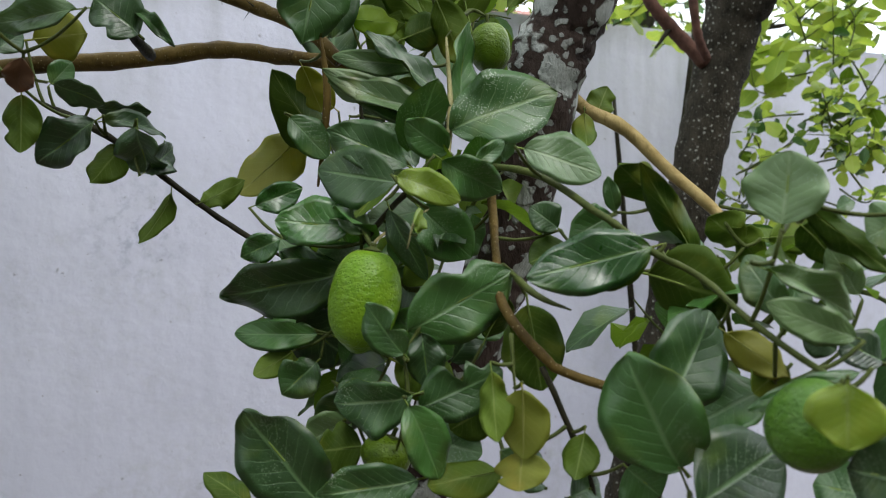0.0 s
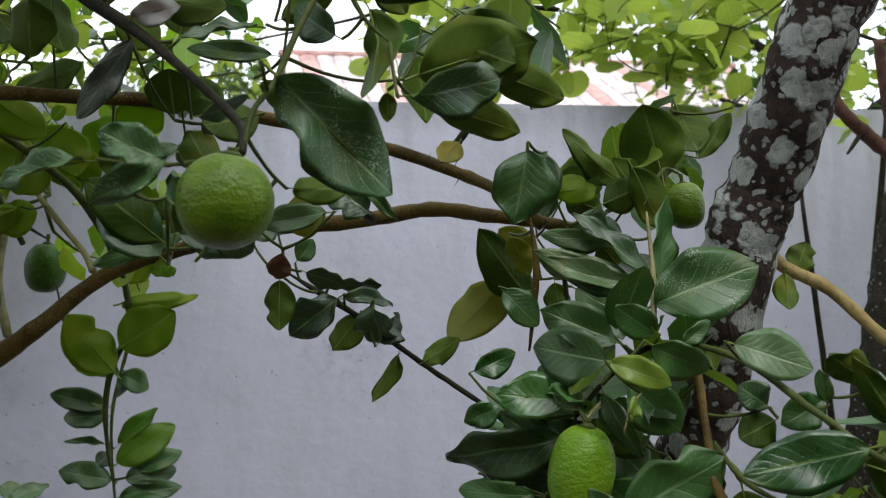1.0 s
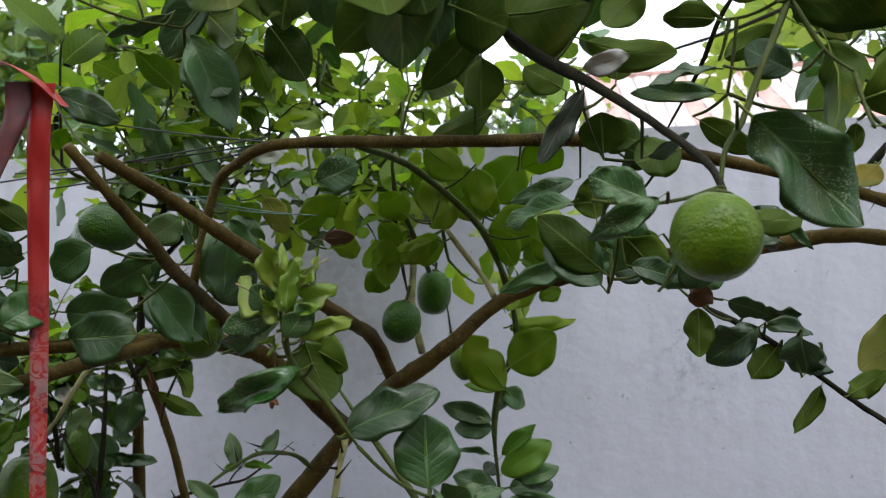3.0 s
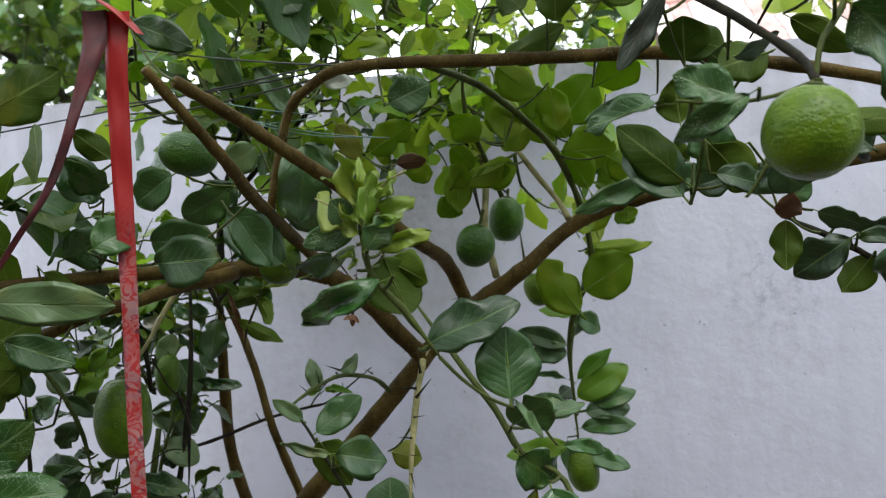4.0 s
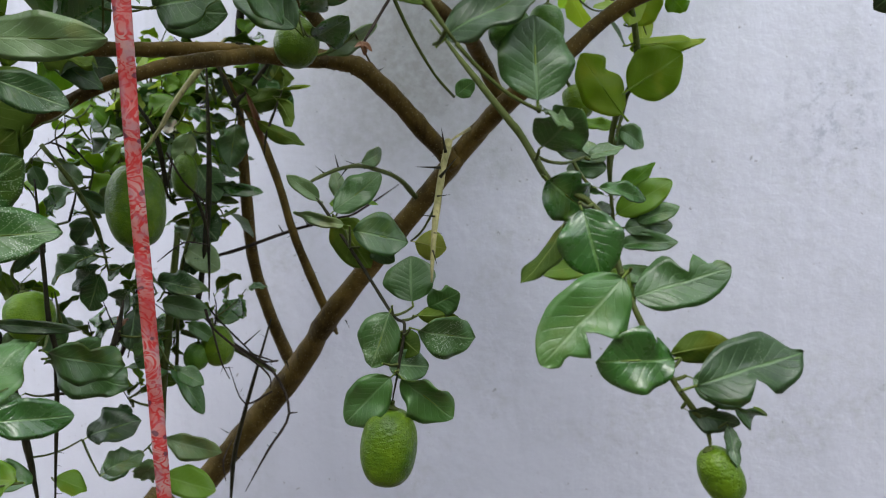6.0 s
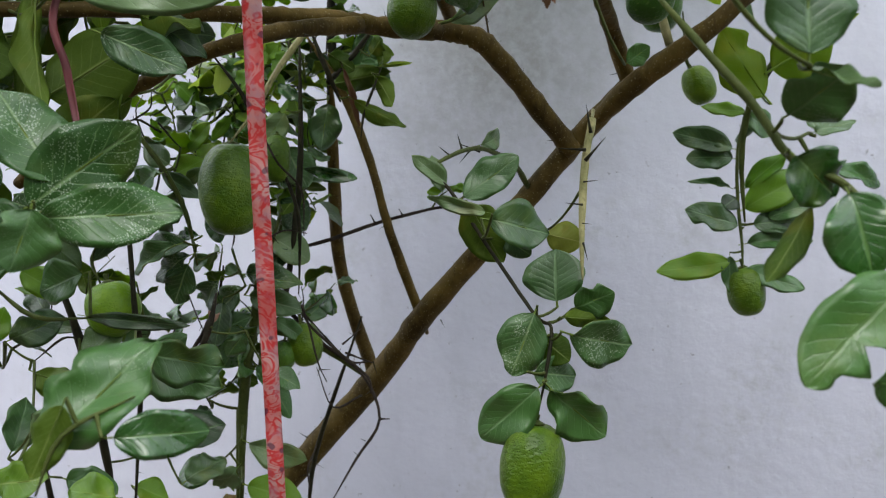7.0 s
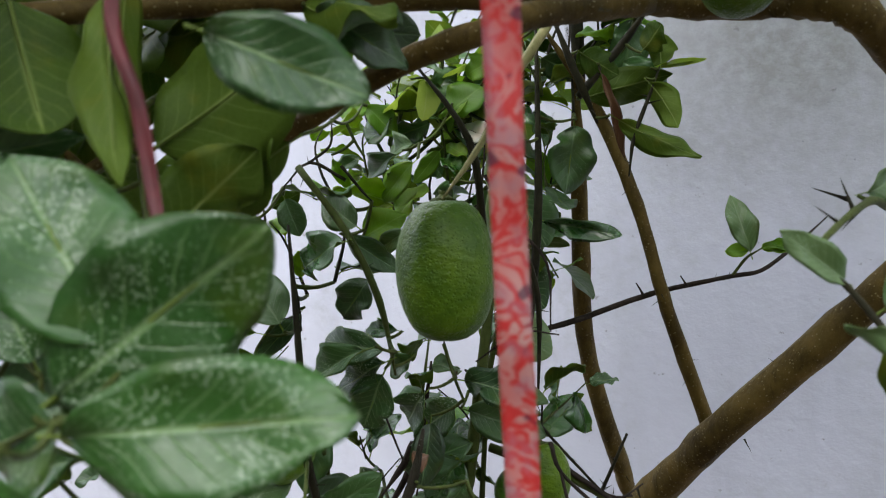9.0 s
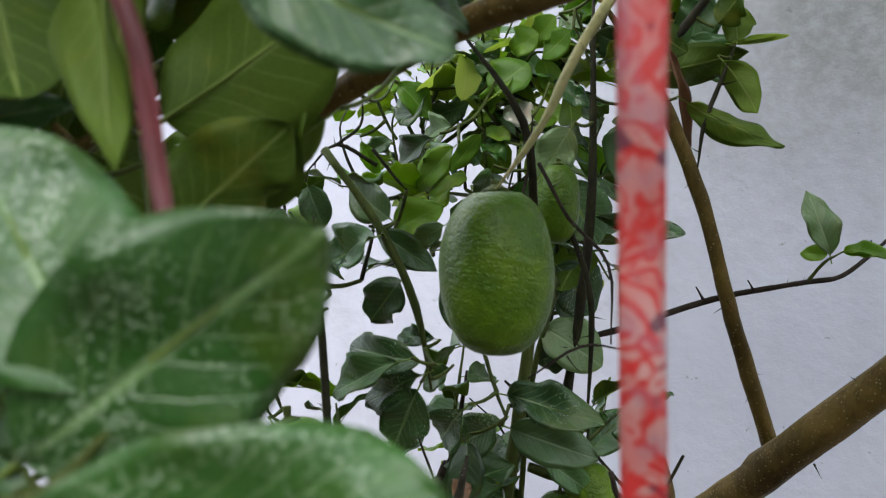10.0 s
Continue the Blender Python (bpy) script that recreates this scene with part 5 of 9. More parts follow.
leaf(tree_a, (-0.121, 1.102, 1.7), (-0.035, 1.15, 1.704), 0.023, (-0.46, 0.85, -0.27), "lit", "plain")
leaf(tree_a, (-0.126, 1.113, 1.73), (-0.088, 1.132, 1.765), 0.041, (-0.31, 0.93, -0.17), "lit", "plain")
leaf(tree_a, (-0.158, 1.201, 1.560), (-0.229, 1.189, 1.585), 0.030, (0.08, -0.97, 0.23), "mature", "plain")
leaf(tree_a, (-0.158, 1.197, 1.548), (-0.212, 1.185, 1.556), 0.033, (0.46, -0.81, 0.36), "mature", "plain")
leaf(tree_a, (-0.161, 1.186, 1.513), (-0.209, 1.174, 1.528), 0.010, (-0.09, -0.83, 0.54), "mature", "plain")
leaf(tree_a, (-0.153, 1.182, 1.500), (-0.168, 1.170, 1.491), 0.023, (-0.04, -0.92, 0.39), "mature", "plain")
leaf(tree_a, (-0.151, 1.171, 1.468), (-0.212, 1.159, 1.491), 0.034, (0.44, -0.83, 0.34), "mature", "plain")
leaf(tree_a, (-0.160, 1.156, 1.425), (-0.244, 1.144, 1.412), 0.032, (0.38, -0.82, 0.43), "lit", "plain")
leaf(tree_a, (-0.160, 1.158, 1.431), (-0.159, 1.146, 1.388), 0.019, (-0.05, -0.83, 0.56), "mature", "plain")
leaf(tree_a, (-0.142, 1.186, 1.512), (-0.094, 1.186, 1.559), 0.024, (-0.04, -0.92, 0.39), "lit", "plain")
leaf(tree_a, (-0.143, 1.177, 1.488), (-0.070, 1.177, 1.535), 0.041, (0.31, -0.86, 0.42), "lit", "plain")
leaf(tree_a, (-0.133, 1.171, 1.469), (-0.067, 1.171, 1.478), 0.033, (-0.07, -0.94, 0.34), "mature", "plain")
leaf(tree_a, (-0.140, 1.164, 1.447), (-0.060, 1.164, 1.459), 0.028, (0.31, -0.81, 0.49), "mature", "plain")
leaf(tree_a, (-0.116, 1.174, 1.477), (-0.062, 1.174, 1.500), 0.027, (0.29, -0.79, 0.54), "mature", "plain")
leaf(tree_a, (-0.142, 1.153, 1.416), (-0.072, 1.153, 1.396), 0.028, (0.25, -0.88, 0.40), "mature", "plain")
leaf(tree_a, (-0.143, 1.215, 1.604), (-0.196, 1.203, 1.610), 0.018, (-0.02, -0.90, 0.43), "lit", "plain")
leaf(tree_a, (-0.141, 1.214, 1.599), (-0.099, 1.214, 1.579), 0.032, (-0.10, -0.90, 0.42), "mature", "curl")
leaf(tree_a, (-0.142, 1.213, 1.596), (-0.135, 1.213, 1.562), 0.021, (0.44, -0.78, 0.44), "mature", "curl")
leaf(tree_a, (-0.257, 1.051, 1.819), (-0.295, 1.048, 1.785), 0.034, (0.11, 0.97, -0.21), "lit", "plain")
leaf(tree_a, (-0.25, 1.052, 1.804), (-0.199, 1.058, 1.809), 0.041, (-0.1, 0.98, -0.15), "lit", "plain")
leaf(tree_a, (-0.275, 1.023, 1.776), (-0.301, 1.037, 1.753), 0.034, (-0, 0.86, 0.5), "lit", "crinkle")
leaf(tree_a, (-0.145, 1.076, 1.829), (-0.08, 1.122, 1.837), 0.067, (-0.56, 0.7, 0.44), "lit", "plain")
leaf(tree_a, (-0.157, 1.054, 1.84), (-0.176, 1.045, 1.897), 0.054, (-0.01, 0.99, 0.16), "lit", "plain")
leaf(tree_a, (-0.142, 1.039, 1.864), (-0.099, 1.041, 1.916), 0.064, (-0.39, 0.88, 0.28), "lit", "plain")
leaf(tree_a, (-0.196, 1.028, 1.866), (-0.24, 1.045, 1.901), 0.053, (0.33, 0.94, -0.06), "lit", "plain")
leaf(tree_a, (-0.035, 0.663, 1.756), (-0.078, 0.665, 1.804), 0.040, (0.14, -0.98, 0.17), "mature", "plain")
leaf(tree_a, (0.001, 0.651, 1.773), (-0.032, 0.635, 1.809), 0.040, (-0.3, -0.73, -0.61), "mature", "crinkle")
leaf(tree_a, (0.016, 0.698, 1.795), (-0.014, 0.7, 1.78), 0.024, (0.08, 1, 0.02), "mature", "plain")
leaf(tree_a, (-0.027, 0.688, 1.784), (-0.053, 0.669, 1.8), 0.020, (-0.1, 0.73, 0.67), "mature", "plain")
leaf(tree_a, (-0.002, 0.567, 1.754), (0.027, 0.576, 1.775), 0.017, (0.44, -0.87, -0.23), "mature", "crinkle")
leaf(tree_a, (-0.035, 0.974, 1.789), (-0.124, 0.929, 1.747), 0.028, (0.48, -0.87, -0.09), "mature", "plain")
leaf(tree_a, (-0.025, 0.872, 1.772), (0.007, 0.862, 1.786), 0.026, (-0.35, -0.93, 0.12), "shiny", "plain")
leaf(tree_a, (-0.077, 1.064, 1.75), (-0.06, 1.086, 1.732), 0.025, (0.07, -0.65, -0.75), "lit", "plain")
leaf(tree_a, (-0.410, 0.925, 1.577), (-0.376, 0.948, 1.588), 0.019, (-0.08, -0.96, -0.25), "pale", "curl")
leaf(tree_a, (-0.414, 0.811, 1.547), (-0.433, 0.786, 1.573), 0.015, (0.55, -0.75, 0.1), "pale", "plain")
leaf(tree_a, (-0.501, 1.095, 1.516), (-0.515, 1.097, 1.568), 0.022, (0.3, -0.93, 0.2), "pale", "crinkle")
leaf(tree_a, (-0.503, 1.095, 1.516), (-0.521, 1.090, 1.518), 0.012, (0.2, -0.9, 0.35), "lit", "plain")
leaf(tree_a, (-0.492, 1.095, 1.519), (-0.458, 1.090, 1.528), 0.010, (0.1, -0.8, 0.6), "lit", "curl")
leaf(tree_a, (-0.492, 1.096, 1.518), (-0.470, 1.092, 1.518), 0.006, (0.1, -0.8, 0.6), "lit", "plain")
leaf(tree_a, (-0.397, 0.805, 1.536), (-0.353, 0.824, 1.567), 0.032, (-0.04, -0.94, 0.34), "mature", "plain")
leaf(tree_a, (-0.365, 0.748, 1.529), (-0.410, 0.739, 1.542), 0.012, (-0.13, -0.99, -0.08), "pale", "plain")
leaf(tree_a, (-0.370, 0.784, 1.519), (-0.318, 0.802, 1.507), 0.040, (-0.07, -0.9, 0.43), "mature", "plain")
leaf(tree_a, (-0.388, 0.790, 1.529), (-0.371, 0.822, 1.481), 0.037, (-0.02, 0.86, -0.52), "mature", "plain")
leaf(tree_a, (-0.365, 0.815, 1.501), (-0.341, 0.807, 1.485), 0.020, (-0.17, -0.97, 0.2), "mature", "plain")
leaf(tree_a, (-0.337, 0.875, 1.495), (-0.303, 0.882, 1.485), 0.030, (-0.27, 0.93, -0.24), "yellow", "plain")
leaf(tree_a, (-0.314, 0.78, 1.453), (-0.317, 0.786, 1.496), 0.049, (-0.06, -0.99, 0.13), "mature", "plain")
leaf(tree_a, (-0.299, 0.784, 1.447), (-0.268, 0.773, 1.462), 0.028, (-0.2, -0.95, -0.25), "mature", "plain")
leaf(tree_a, (-0.306, 0.77, 1.442), (-0.277, 0.794, 1.436), 0.015, (-0.64, 0.77, -0.1), "mature", "crinkle")
leaf(tree_a, (-0.328, 0.754, 1.448), (-0.346, 0.745, 1.398), 0.038, (0.02, -0.98, 0.18), "speck", "plain")
leaf(tree_a, (-0.298, 0.74, 1.436), (-0.247, 0.766, 1.418), 0.039, (0.4, -0.9, -0.17), "speck", "plain")
leaf(tree_a, (-0.326, 0.738, 1.405), (-0.29, 0.762, 1.396), 0.028, (0.58, -0.77, 0.26), "speck", "plain")
leaf(tree_a, (-0.321, 0.727, 1.396), (-0.372, 0.713, 1.35), 0.037, (0.05, -0.97, 0.23), "mature", "plain")
leaf(tree_a, (-0.312, 0.73, 1.395), (-0.27, 0.747, 1.35), 0.039, (0.19, -0.96, -0.19), "mature", "crinkle")
leaf(tree_a, (-0.322, 0.753, 1.428), (-0.298, 0.748, 1.412), 0.025, (0.08, 0.97, -0.23), "mature", "plain")
leaf(tree_a, (-0.165, 0.595, 1.597), (-0.139, 0.575, 1.617), 0.034, (0.2, -0.9, -0.35), "mature", "plain")
leaf(tree_a, (-0.161, 0.571, 1.620), (-0.138, 0.521, 1.605), 0.006, (0.2, -0.92, 0.35), "pale", "plain")
leaf(tree_a, (-0.142, 0.67, 1.587), (-0.117, 0.68, 1.593), 0.013, (0.3, -0.6, 0.7), "pale", "plain")
leaf(tree_a, (-0.141, 0.67, 1.586), (-0.142, 0.68, 1.6), 0.016, (0.5, -0.8, 0.2), "pale", "plain")
leaf(tree_a, (-0.162, 0.591, 1.576), (-0.135, 0.599, 1.551), 0.033, (0.27, -0.96, -0.02), "shiny", "crinkle")
leaf(tree_a, (-0.134, 0.655, 1.565), (-0.093, 0.672, 1.558), 0.012, (0.41, -0.83, 0.38), "shiny", "plain")
leaf(tree_a, (-0.139, 0.572, 1.558), (-0.125, 0.555, 1.519), 0.038, (0.15, -0.89, 0.43), "shiny", "plain")
leaf(tree_a, (-0.115, 0.561, 1.518), (-0.16, 0.526, 1.472), 0.043, (0.33, -0.88, 0.34), "mature", "bite")
leaf(tree_a, (-0.152, 0.602, 1.549), (-0.172, 0.593, 1.498), 0.014, (0.24, 0.94, -0.25), "mature", "curl")
leaf(tree_a, (-0.108, 0.572, 1.504), (-0.048, 0.59, 1.522), 0.034, (0.13, -0.89, 0.43), "mature", "bite")
leaf(tree_a, (-0.086, 0.561, 1.469), (-0.129, 0.538, 1.472), 0.038, (0.47, -0.87, 0.14), "shiny", "crinkle")
leaf(tree_a, (-0.087, 0.572, 1.469), (-0.05, 0.572, 1.479), 0.019, (0.03, 1, -0.09), "mature", "plain")
leaf(tree_a, (-0.073, 0.54, 1.46), (-0.005, 0.572, 1.475), 0.038, (0.3, -0.86, 0.42), "mature", "bite")
leaf(tree_a, (-0.074, 0.563, 1.457), (-0.04, 0.557, 1.446), 0.022, (-0.02, -0.91, 0.41), "mature", "plain")
leaf(tree_a, (-0.077, 0.559, 1.438), (-0.044, 0.559, 1.427), 0.015, (-0.01, -1, -0.01), "mature", "plain")
leaf(tree_a, (-0.051, 0.566, 1.44), (-0.013, 0.586, 1.407), 0.012, (0.32, -0.93, -0.2), "mature", "curl")
leaf(tree_a, (-0.054, 0.563, 1.428), (-0.049, 0.548, 1.409), 0.009, (0.15, -0.76, 0.64), "mature", "plain")
leaf(tree_a, (-0.257, 0.748, 1.638), (-0.242, 0.751, 1.649), 0.016, (0.37, -0.9, -0.25), "mature", "plain")
leaf(tree_a, (-0.592, 0.606, 1.664), (-0.548, 0.637, 1.639), 0.030, (0.6, -0.8, 0.07), "speck", "plain")
leaf(tree_a, (-0.656, 0.749, 1.694), (-0.612, 0.772, 1.664), 0.028, (0.6, -0.74, 0.31), "mature", "plain")
leaf(tree_a, (-0.536, 0.469, 1.434), (-0.495, 0.497, 1.493), 0.047, (0.13, -0.93, 0.34), "mature", "crinkle")
leaf(tree_a, (-0.499, 0.471, 1.441), (-0.454, 0.493, 1.439), 0.025, (0.44, -0.86, 0.26), "shiny", "plain")
leaf(tree_a, (-0.565, 0.501, 1.557), (-0.571, 0.488, 1.522), 0.040, (0.88, -0.48, 0.05), "mature", "crinkle")
leaf(tree_a, (-0.639, 0.623, 1.464), (-0.564, 0.637, 1.455), 0.012, (0.2, -0.98, 0.11), "mature", "plain")
leaf(tree_a, (-0.525, 0.466, 1.458), (-0.541, 0.458, 1.421), 0.020, (-0.38, 0.92, -0.03), "mature", "plain")
leaf(tree_a, (-0.617, 0.614, 1.697), (-0.506, 0.637, 1.689), 0.036, (0.21, -0.98, 0.07), "pale", "plain")
leaf(tree_a, (-0.605, 0.768, 1.792), (-0.625, 0.741, 1.831), 0.031, (0.63, -0.75, -0.2), "mature", "crinkle")
leaf(tree_a, (-0.66, 0.781, 1.727), (-0.616, 0.799, 1.749), 0.047, (0.49, -0.8, -0.35), "shiny", "plain")
leaf(tree_a, (-0.581, 0.82, 1.742), (-0.51, 0.83, 1.734), 0.051, (0.12, -0.99, -0.07), "mature", "plain")
leaf(tree_a, (-0.426, 0.81, 1.711), (-0.488, 0.8, 1.773), 0.046, (0.41, -0.88, 0.25), "mature", "plain")
leaf(tree_a, (-0.427, 0.836, 1.77), (-0.414, 0.86, 1.833), 0.041, (0.7, -0.7, 0.12), "mature", "crinkle")
leaf(tree_a, (-0.604, 0.747, 1.785), (-0.623, 0.753, 1.838), 0.037, (0.62, -0.73, 0.29), "shiny", "plain")
leaf(tree_a, (-0.602, 0.563, 1.568), (-0.638, 0.56, 1.632), 0.047, (0.74, -0.53, 0.4), "mottled", "plain")
leaf(tree_a, (-0.615, 0.552, 1.553), (-0.559, 0.591, 1.601), 0.051, (0.61, -0.79, -0.08), "mottled", "plain")
leaf(tree_a, (-0.594, 0.54, 1.547), (-0.522, 0.582, 1.547), 0.039, (0.48, -0.84, 0.24), "mottled", "plain")
leaf(tree_a, (-0.613, 0.552, 1.544), (-0.647, 0.539, 1.535), 0.037, (0.27, -0.9, 0.34), "mottled", "plain")
leaf(tree_a, (-0.626, 0.58, 1.545), (-0.651, 0.571, 1.556), 0.020, (0.42, -0.88, 0.24), "mottled", "plain")
leaf(tree_a, (-0.739, 0.635, 1.698), (-0.714, 0.626, 1.622), 0.058, (-0.8, 0.51, -0.31), "mature", "plain")
leaf(tree_a, (-0.666, 0.63, 1.69), (-0.665, 0.609, 1.606), 0.019, (-0.97, 0.22, -0.07), "mature", "plain")
leaf(tree_a, (-0.705, 0.679, 1.629), (-0.651, 0.732, 1.673), 0.061, (-0.58, 0.78, -0.23), "dark", "plain")
leaf(tree_a, (-0.686, 0.659, 1.586), (-0.653, 0.693, 1.626), 0.040, (-0.78, 0.62, 0.12), "mature", "plain")
leaf(tree_a, (-0.663, 0.727, 1.627), (-0.703, 0.699, 1.597), 0.027, (-0.66, 0.73, 0.18), "mature", "crinkle")
leaf(tree_a, (-0.728, 0.661, 1.608), (-0.712, 0.68, 1.593), 0.025, (-0.82, 0.54, -0.18), "mature", "plain")
leaf(tree_a, (-0.745, 0.608, 1.628), (-0.702, 0.637, 1.637), 0.018, (0.55, -0.83, 0.09), "mature", "plain")
leaf(tree_a, (-0.706, 0.733, 1.675), (-0.747, 0.715, 1.652), 0.006, (-0.54, 0.76, 0.36), "mature", "plain")
leaf(tree_a, (-0.764, 0.627, 1.673), (-0.747, 0.629, 1.646), 0.031, (-0.72, 0.57, -0.4), "mature", "plain")
leaf(tree_a, (-0.774, 0.754, 1.696), (-0.791, 0.747, 1.685), 0.022, (-0.41, 0.91, 0.03), "yellow", "plain")
leaf(tree_a, (-0.769, 0.758, 1.696), (-0.741, 0.763, 1.711), 0.021, (0.3, -0.93, -0.21), "mature", "plain")
leaf(tree_a, (-0.558, 0.56, 1.845), (-0.51, 0.591, 1.879), 0.043, (-0.45, 0.88, -0.16), "mature", "plain")
leaf(tree_a, (-0.516, 0.704, 1.945), (-0.452, 0.7, 1.916), 0.029, (-0.13, -0.98, -0.14), "mature", "plain")
leaf(tree_a, (-0.586, 0.686, 1.821), (-0.569, 0.712, 1.781), 0.041, (0.83, -0.56, 0), "shiny", "plain")
leaf(tree_a, (-0.56, 0.722, 1.823), (-0.595, 0.717, 1.851), 0.025, (-0.28, 0.94, -0.19), "mature", "plain")
leaf(tree_a, (-0.512, 0.751, 1.806), (-0.562, 0.75, 1.779), 0.040, (0.02, -1, 0.02), "mature", "plain")
leaf(tree_a, (-0.53, 0.644, 1.738), (-0.497, 0.662, 1.761), 0.033, (0.41, -0.9, 0.13), "mature", "plain")
leaf(tree_a, (-0.294, 0.777, 1.863), (-0.252, 0.772, 1.879), 0.035, (-0.04, -0.99, -0.16), "speck", "plain")
leaf(tree_a, (-0.32, 0.892, 1.814), (-0.284, 0.895, 1.818), 0.019, (-0.12, 0.87, 0.48), "dry", "plain")
leaf(tree_a, (-0.592, 0.841, 1.941), (-0.612, 0.851, 1.923), 0.020, (-0.25, 0.72, 0.65), "lit", "plain")
leaf(tree_a, (-0.511, 0.908, 1.907), (-0.518, 0.883, 1.957), 0.025, (0.37, -0.85, -0.37), "pale", "plain")
leaf(tree_a, (-0.508, 0.961, 1.949), (-0.477, 0.99, 1.889), 0.031, (0.73, -0.69, 0.04), "pale", "plain")
leaf(tree_a, (-0.394, 0.88, 1.905), (-0.36, 0.882, 1.911), 0.018, (0.04, -1, -0), "white", "plain")
leaf(tree_a, (-0.42, 0.872, 1.794), (-0.386, 0.878, 1.837), 0.054, (0.6, -0.71, -0.37), "mature", "crinkle")
leaf(tree_a, (-0.445, 0.867, 1.795), (-0.394, 0.889, 1.747), 0.056, (0.45, -0.89, 0.06), "mature", "plain")
leaf(tree_a, (-0.472, 0.81, 1.795), (-0.514, 0.798, 1.766), 0.039, (0.29, -0.95, -0.04), "mature", "plain")
leaf(tree_a, (-0.473, 0.862, 1.841), (-0.499, 0.84, 1.815), 0.036, (0.73, -0.66, -0.17), "pale", "plain")
leaf(tree_a, (-0.161, 1.009, 1.901), (-0.201, 1.019, 1.869), 0.037, (-0.18, 0.85, 0.5), "lit", "crinkle")
leaf(tree_a, (-0.137, 1.032, 1.843), (-0.16, 0.997, 1.881), 0.037, (-0, 0.74, 0.68), "lit", "plain")
leaf(tree_a, (-0.181, 1.003, 1.858), (-0.213, 0.986, 1.829), 0.033, (-0.45, 0.89, -0.04), "lit", "plain")
leaf(tree_a, (-0.113, 1.035, 1.78), (-0.138, 1.039, 1.833), 0.040, (0.43, 0.89, 0.14), "lit", "plain")
leaf(tree_a, (-0.212, 0.996, 1.812), (-0.26, 1.012, 1.79), 0.031, (0.38, 0.91, -0.16), "lit", "plain")
leaf(tree_a, (-0.276, 0.982, 1.788), (-0.252, 0.974, 1.818), 0.029, (0.11, 0.98, 0.18), "lit", "plain")
leaf(tree_a, (-0.24, 0.96, 1.846), (-0.267, 0.947, 1.87), 0.033, (-0.12, 0.92, 0.38), "lit", "crinkle")
leaf(tree_a, (-0.269, 0.965, 1.835), (-0.252, 0.997, 1.813), 0.027, (-0.58, 0.65, 0.49), "lit", "plain")
leaf(tree_a, (-0.04, 0.951, 1.875), (-0.111, 0.92, 1.851), 0.021, (0.33, -0.92, 0.21), "speck", "plain")
leaf(tree_a, (-0.035, 0.663, 1.768), (-0.081, 0.65, 1.811), 0.035, (-0.28, 0.96, -0.01), "mature", "plain")
leaf(tree_a, (-0.004, 0.804, 1.835), (-0.022, 0.819, 1.871), 0.039, (-0.11, 0.89, -0.43), "mature", "plain")
leaf(tree_a, (-0.029, 0.77, 1.903), (0.017, 0.755, 1.88), 0.033, (0.29, 0.96, -0.02), "mature", "plain")
leaf(tree_a, (-0.017, 0.748, 1.766), (0.016, 0.746, 1.774), 0.027, (-0.02, -1, -0.09), "mature", "plain")
leaf(tree_a, (0.369, 0.727, 1.81), (0.298, 0.74, 1.857), 0.026, (0.04, 0.97, -0.22), "mature", "plain")
leaf(tree_a, (0.428, 0.764, 1.821), (0.412, 0.769, 1.896), 0.060, (0.52, 0.85, 0.06), "mature", "plain")
leaf(tree_a, (0.453, 0.778, 1.895), (0.467, 0.763, 1.842), 0.054, (0.32, 0.93, -0.17), "mature", "plain")
leaf(tree_a, (0.495, 0.747, 1.882), (0.468, 0.761, 1.836), 0.020, (0.63, 0.77, -0.13), "mature", "plain")
leaf(tree_a, (0.313, 0.751, 1.821), (0.346, 0.729, 1.808), 0.033, (0.54, 0.84, -0.02), "mature", "plain")
leaf(tree_a, (0.362, 0.697, 1.823), (0.386, 0.69, 1.768), 0.030, (0.66, 0.73, 0.19), "mature", "plain")
leaf(tree_a, (0.169, 0.642, 1.92), (0.23, 0.607, 1.886), 0.050, (0.5, 0.87, 0), "mature", "plain")
leaf(tree_a, (0.211, 0.632, 1.89), (0.269, 0.622, 1.869), 0.030, (0.27, 0.9, 0.33), "mature", "plain")
leaf(tree_a, (-0.142, 0.853, 2.005), (-0.14, 0.847, 1.937), 0.042, (-0.56, 0.83, -0.09), "mature", "plain")
leaf(tree_a, (-0.194, 0.866, 1.988), (-0.159, 0.834, 1.94), 0.030, (0.13, 0.87, -0.47), "mature", "plain")
leaf(tree_a, (-0.208, 0.972, 1.933), (-0.121, 0.933, 1.954), 0.036, (0.42, 0.9, -0.07), "mature", "plain")
leaf(tree_a, (-0.017, 0.667, 1.92), (-0.012, 0.676, 1.954), 0.028, (0.1, 0.96, -0.27), "mature", "plain")
leaf(tree_a, (-0.052, 0.882, 1.966), (-0.091, 0.897, 1.997), 0.039, (0.11, 0.95, -0.3), "mature", "plain")
leaf(tree_a, (0.089, 0.691, 1.787), (0.033, 0.734, 1.78), 0.022, (-0.6, -0.8, -0.06), "pale", "plain")
leaf(tree_a, (0.06, 0.827, 1.788), (0.105, 0.809, 1.794), 0.040, (0.35, 0.92, 0.2), "yellow", "plain")
leaf(tree_a, (0.138, 0.79, 1.792), (0.105, 0.784, 1.821), 0.041, (0.17, -0.98, -0.02), "mature", "crinkle")
leaf(tree_a, (0.136, 0.793, 1.812), (0.16, 0.764, 1.788), 0.011, (-0.42, -0.76, 0.49), "mature", "crinkle")
leaf(tree_a, (0.035, 0.771, 1.768), (0.058, 0.78, 1.788), 0.018, (0.3, -0.95, 0.07), "mature", "plain")
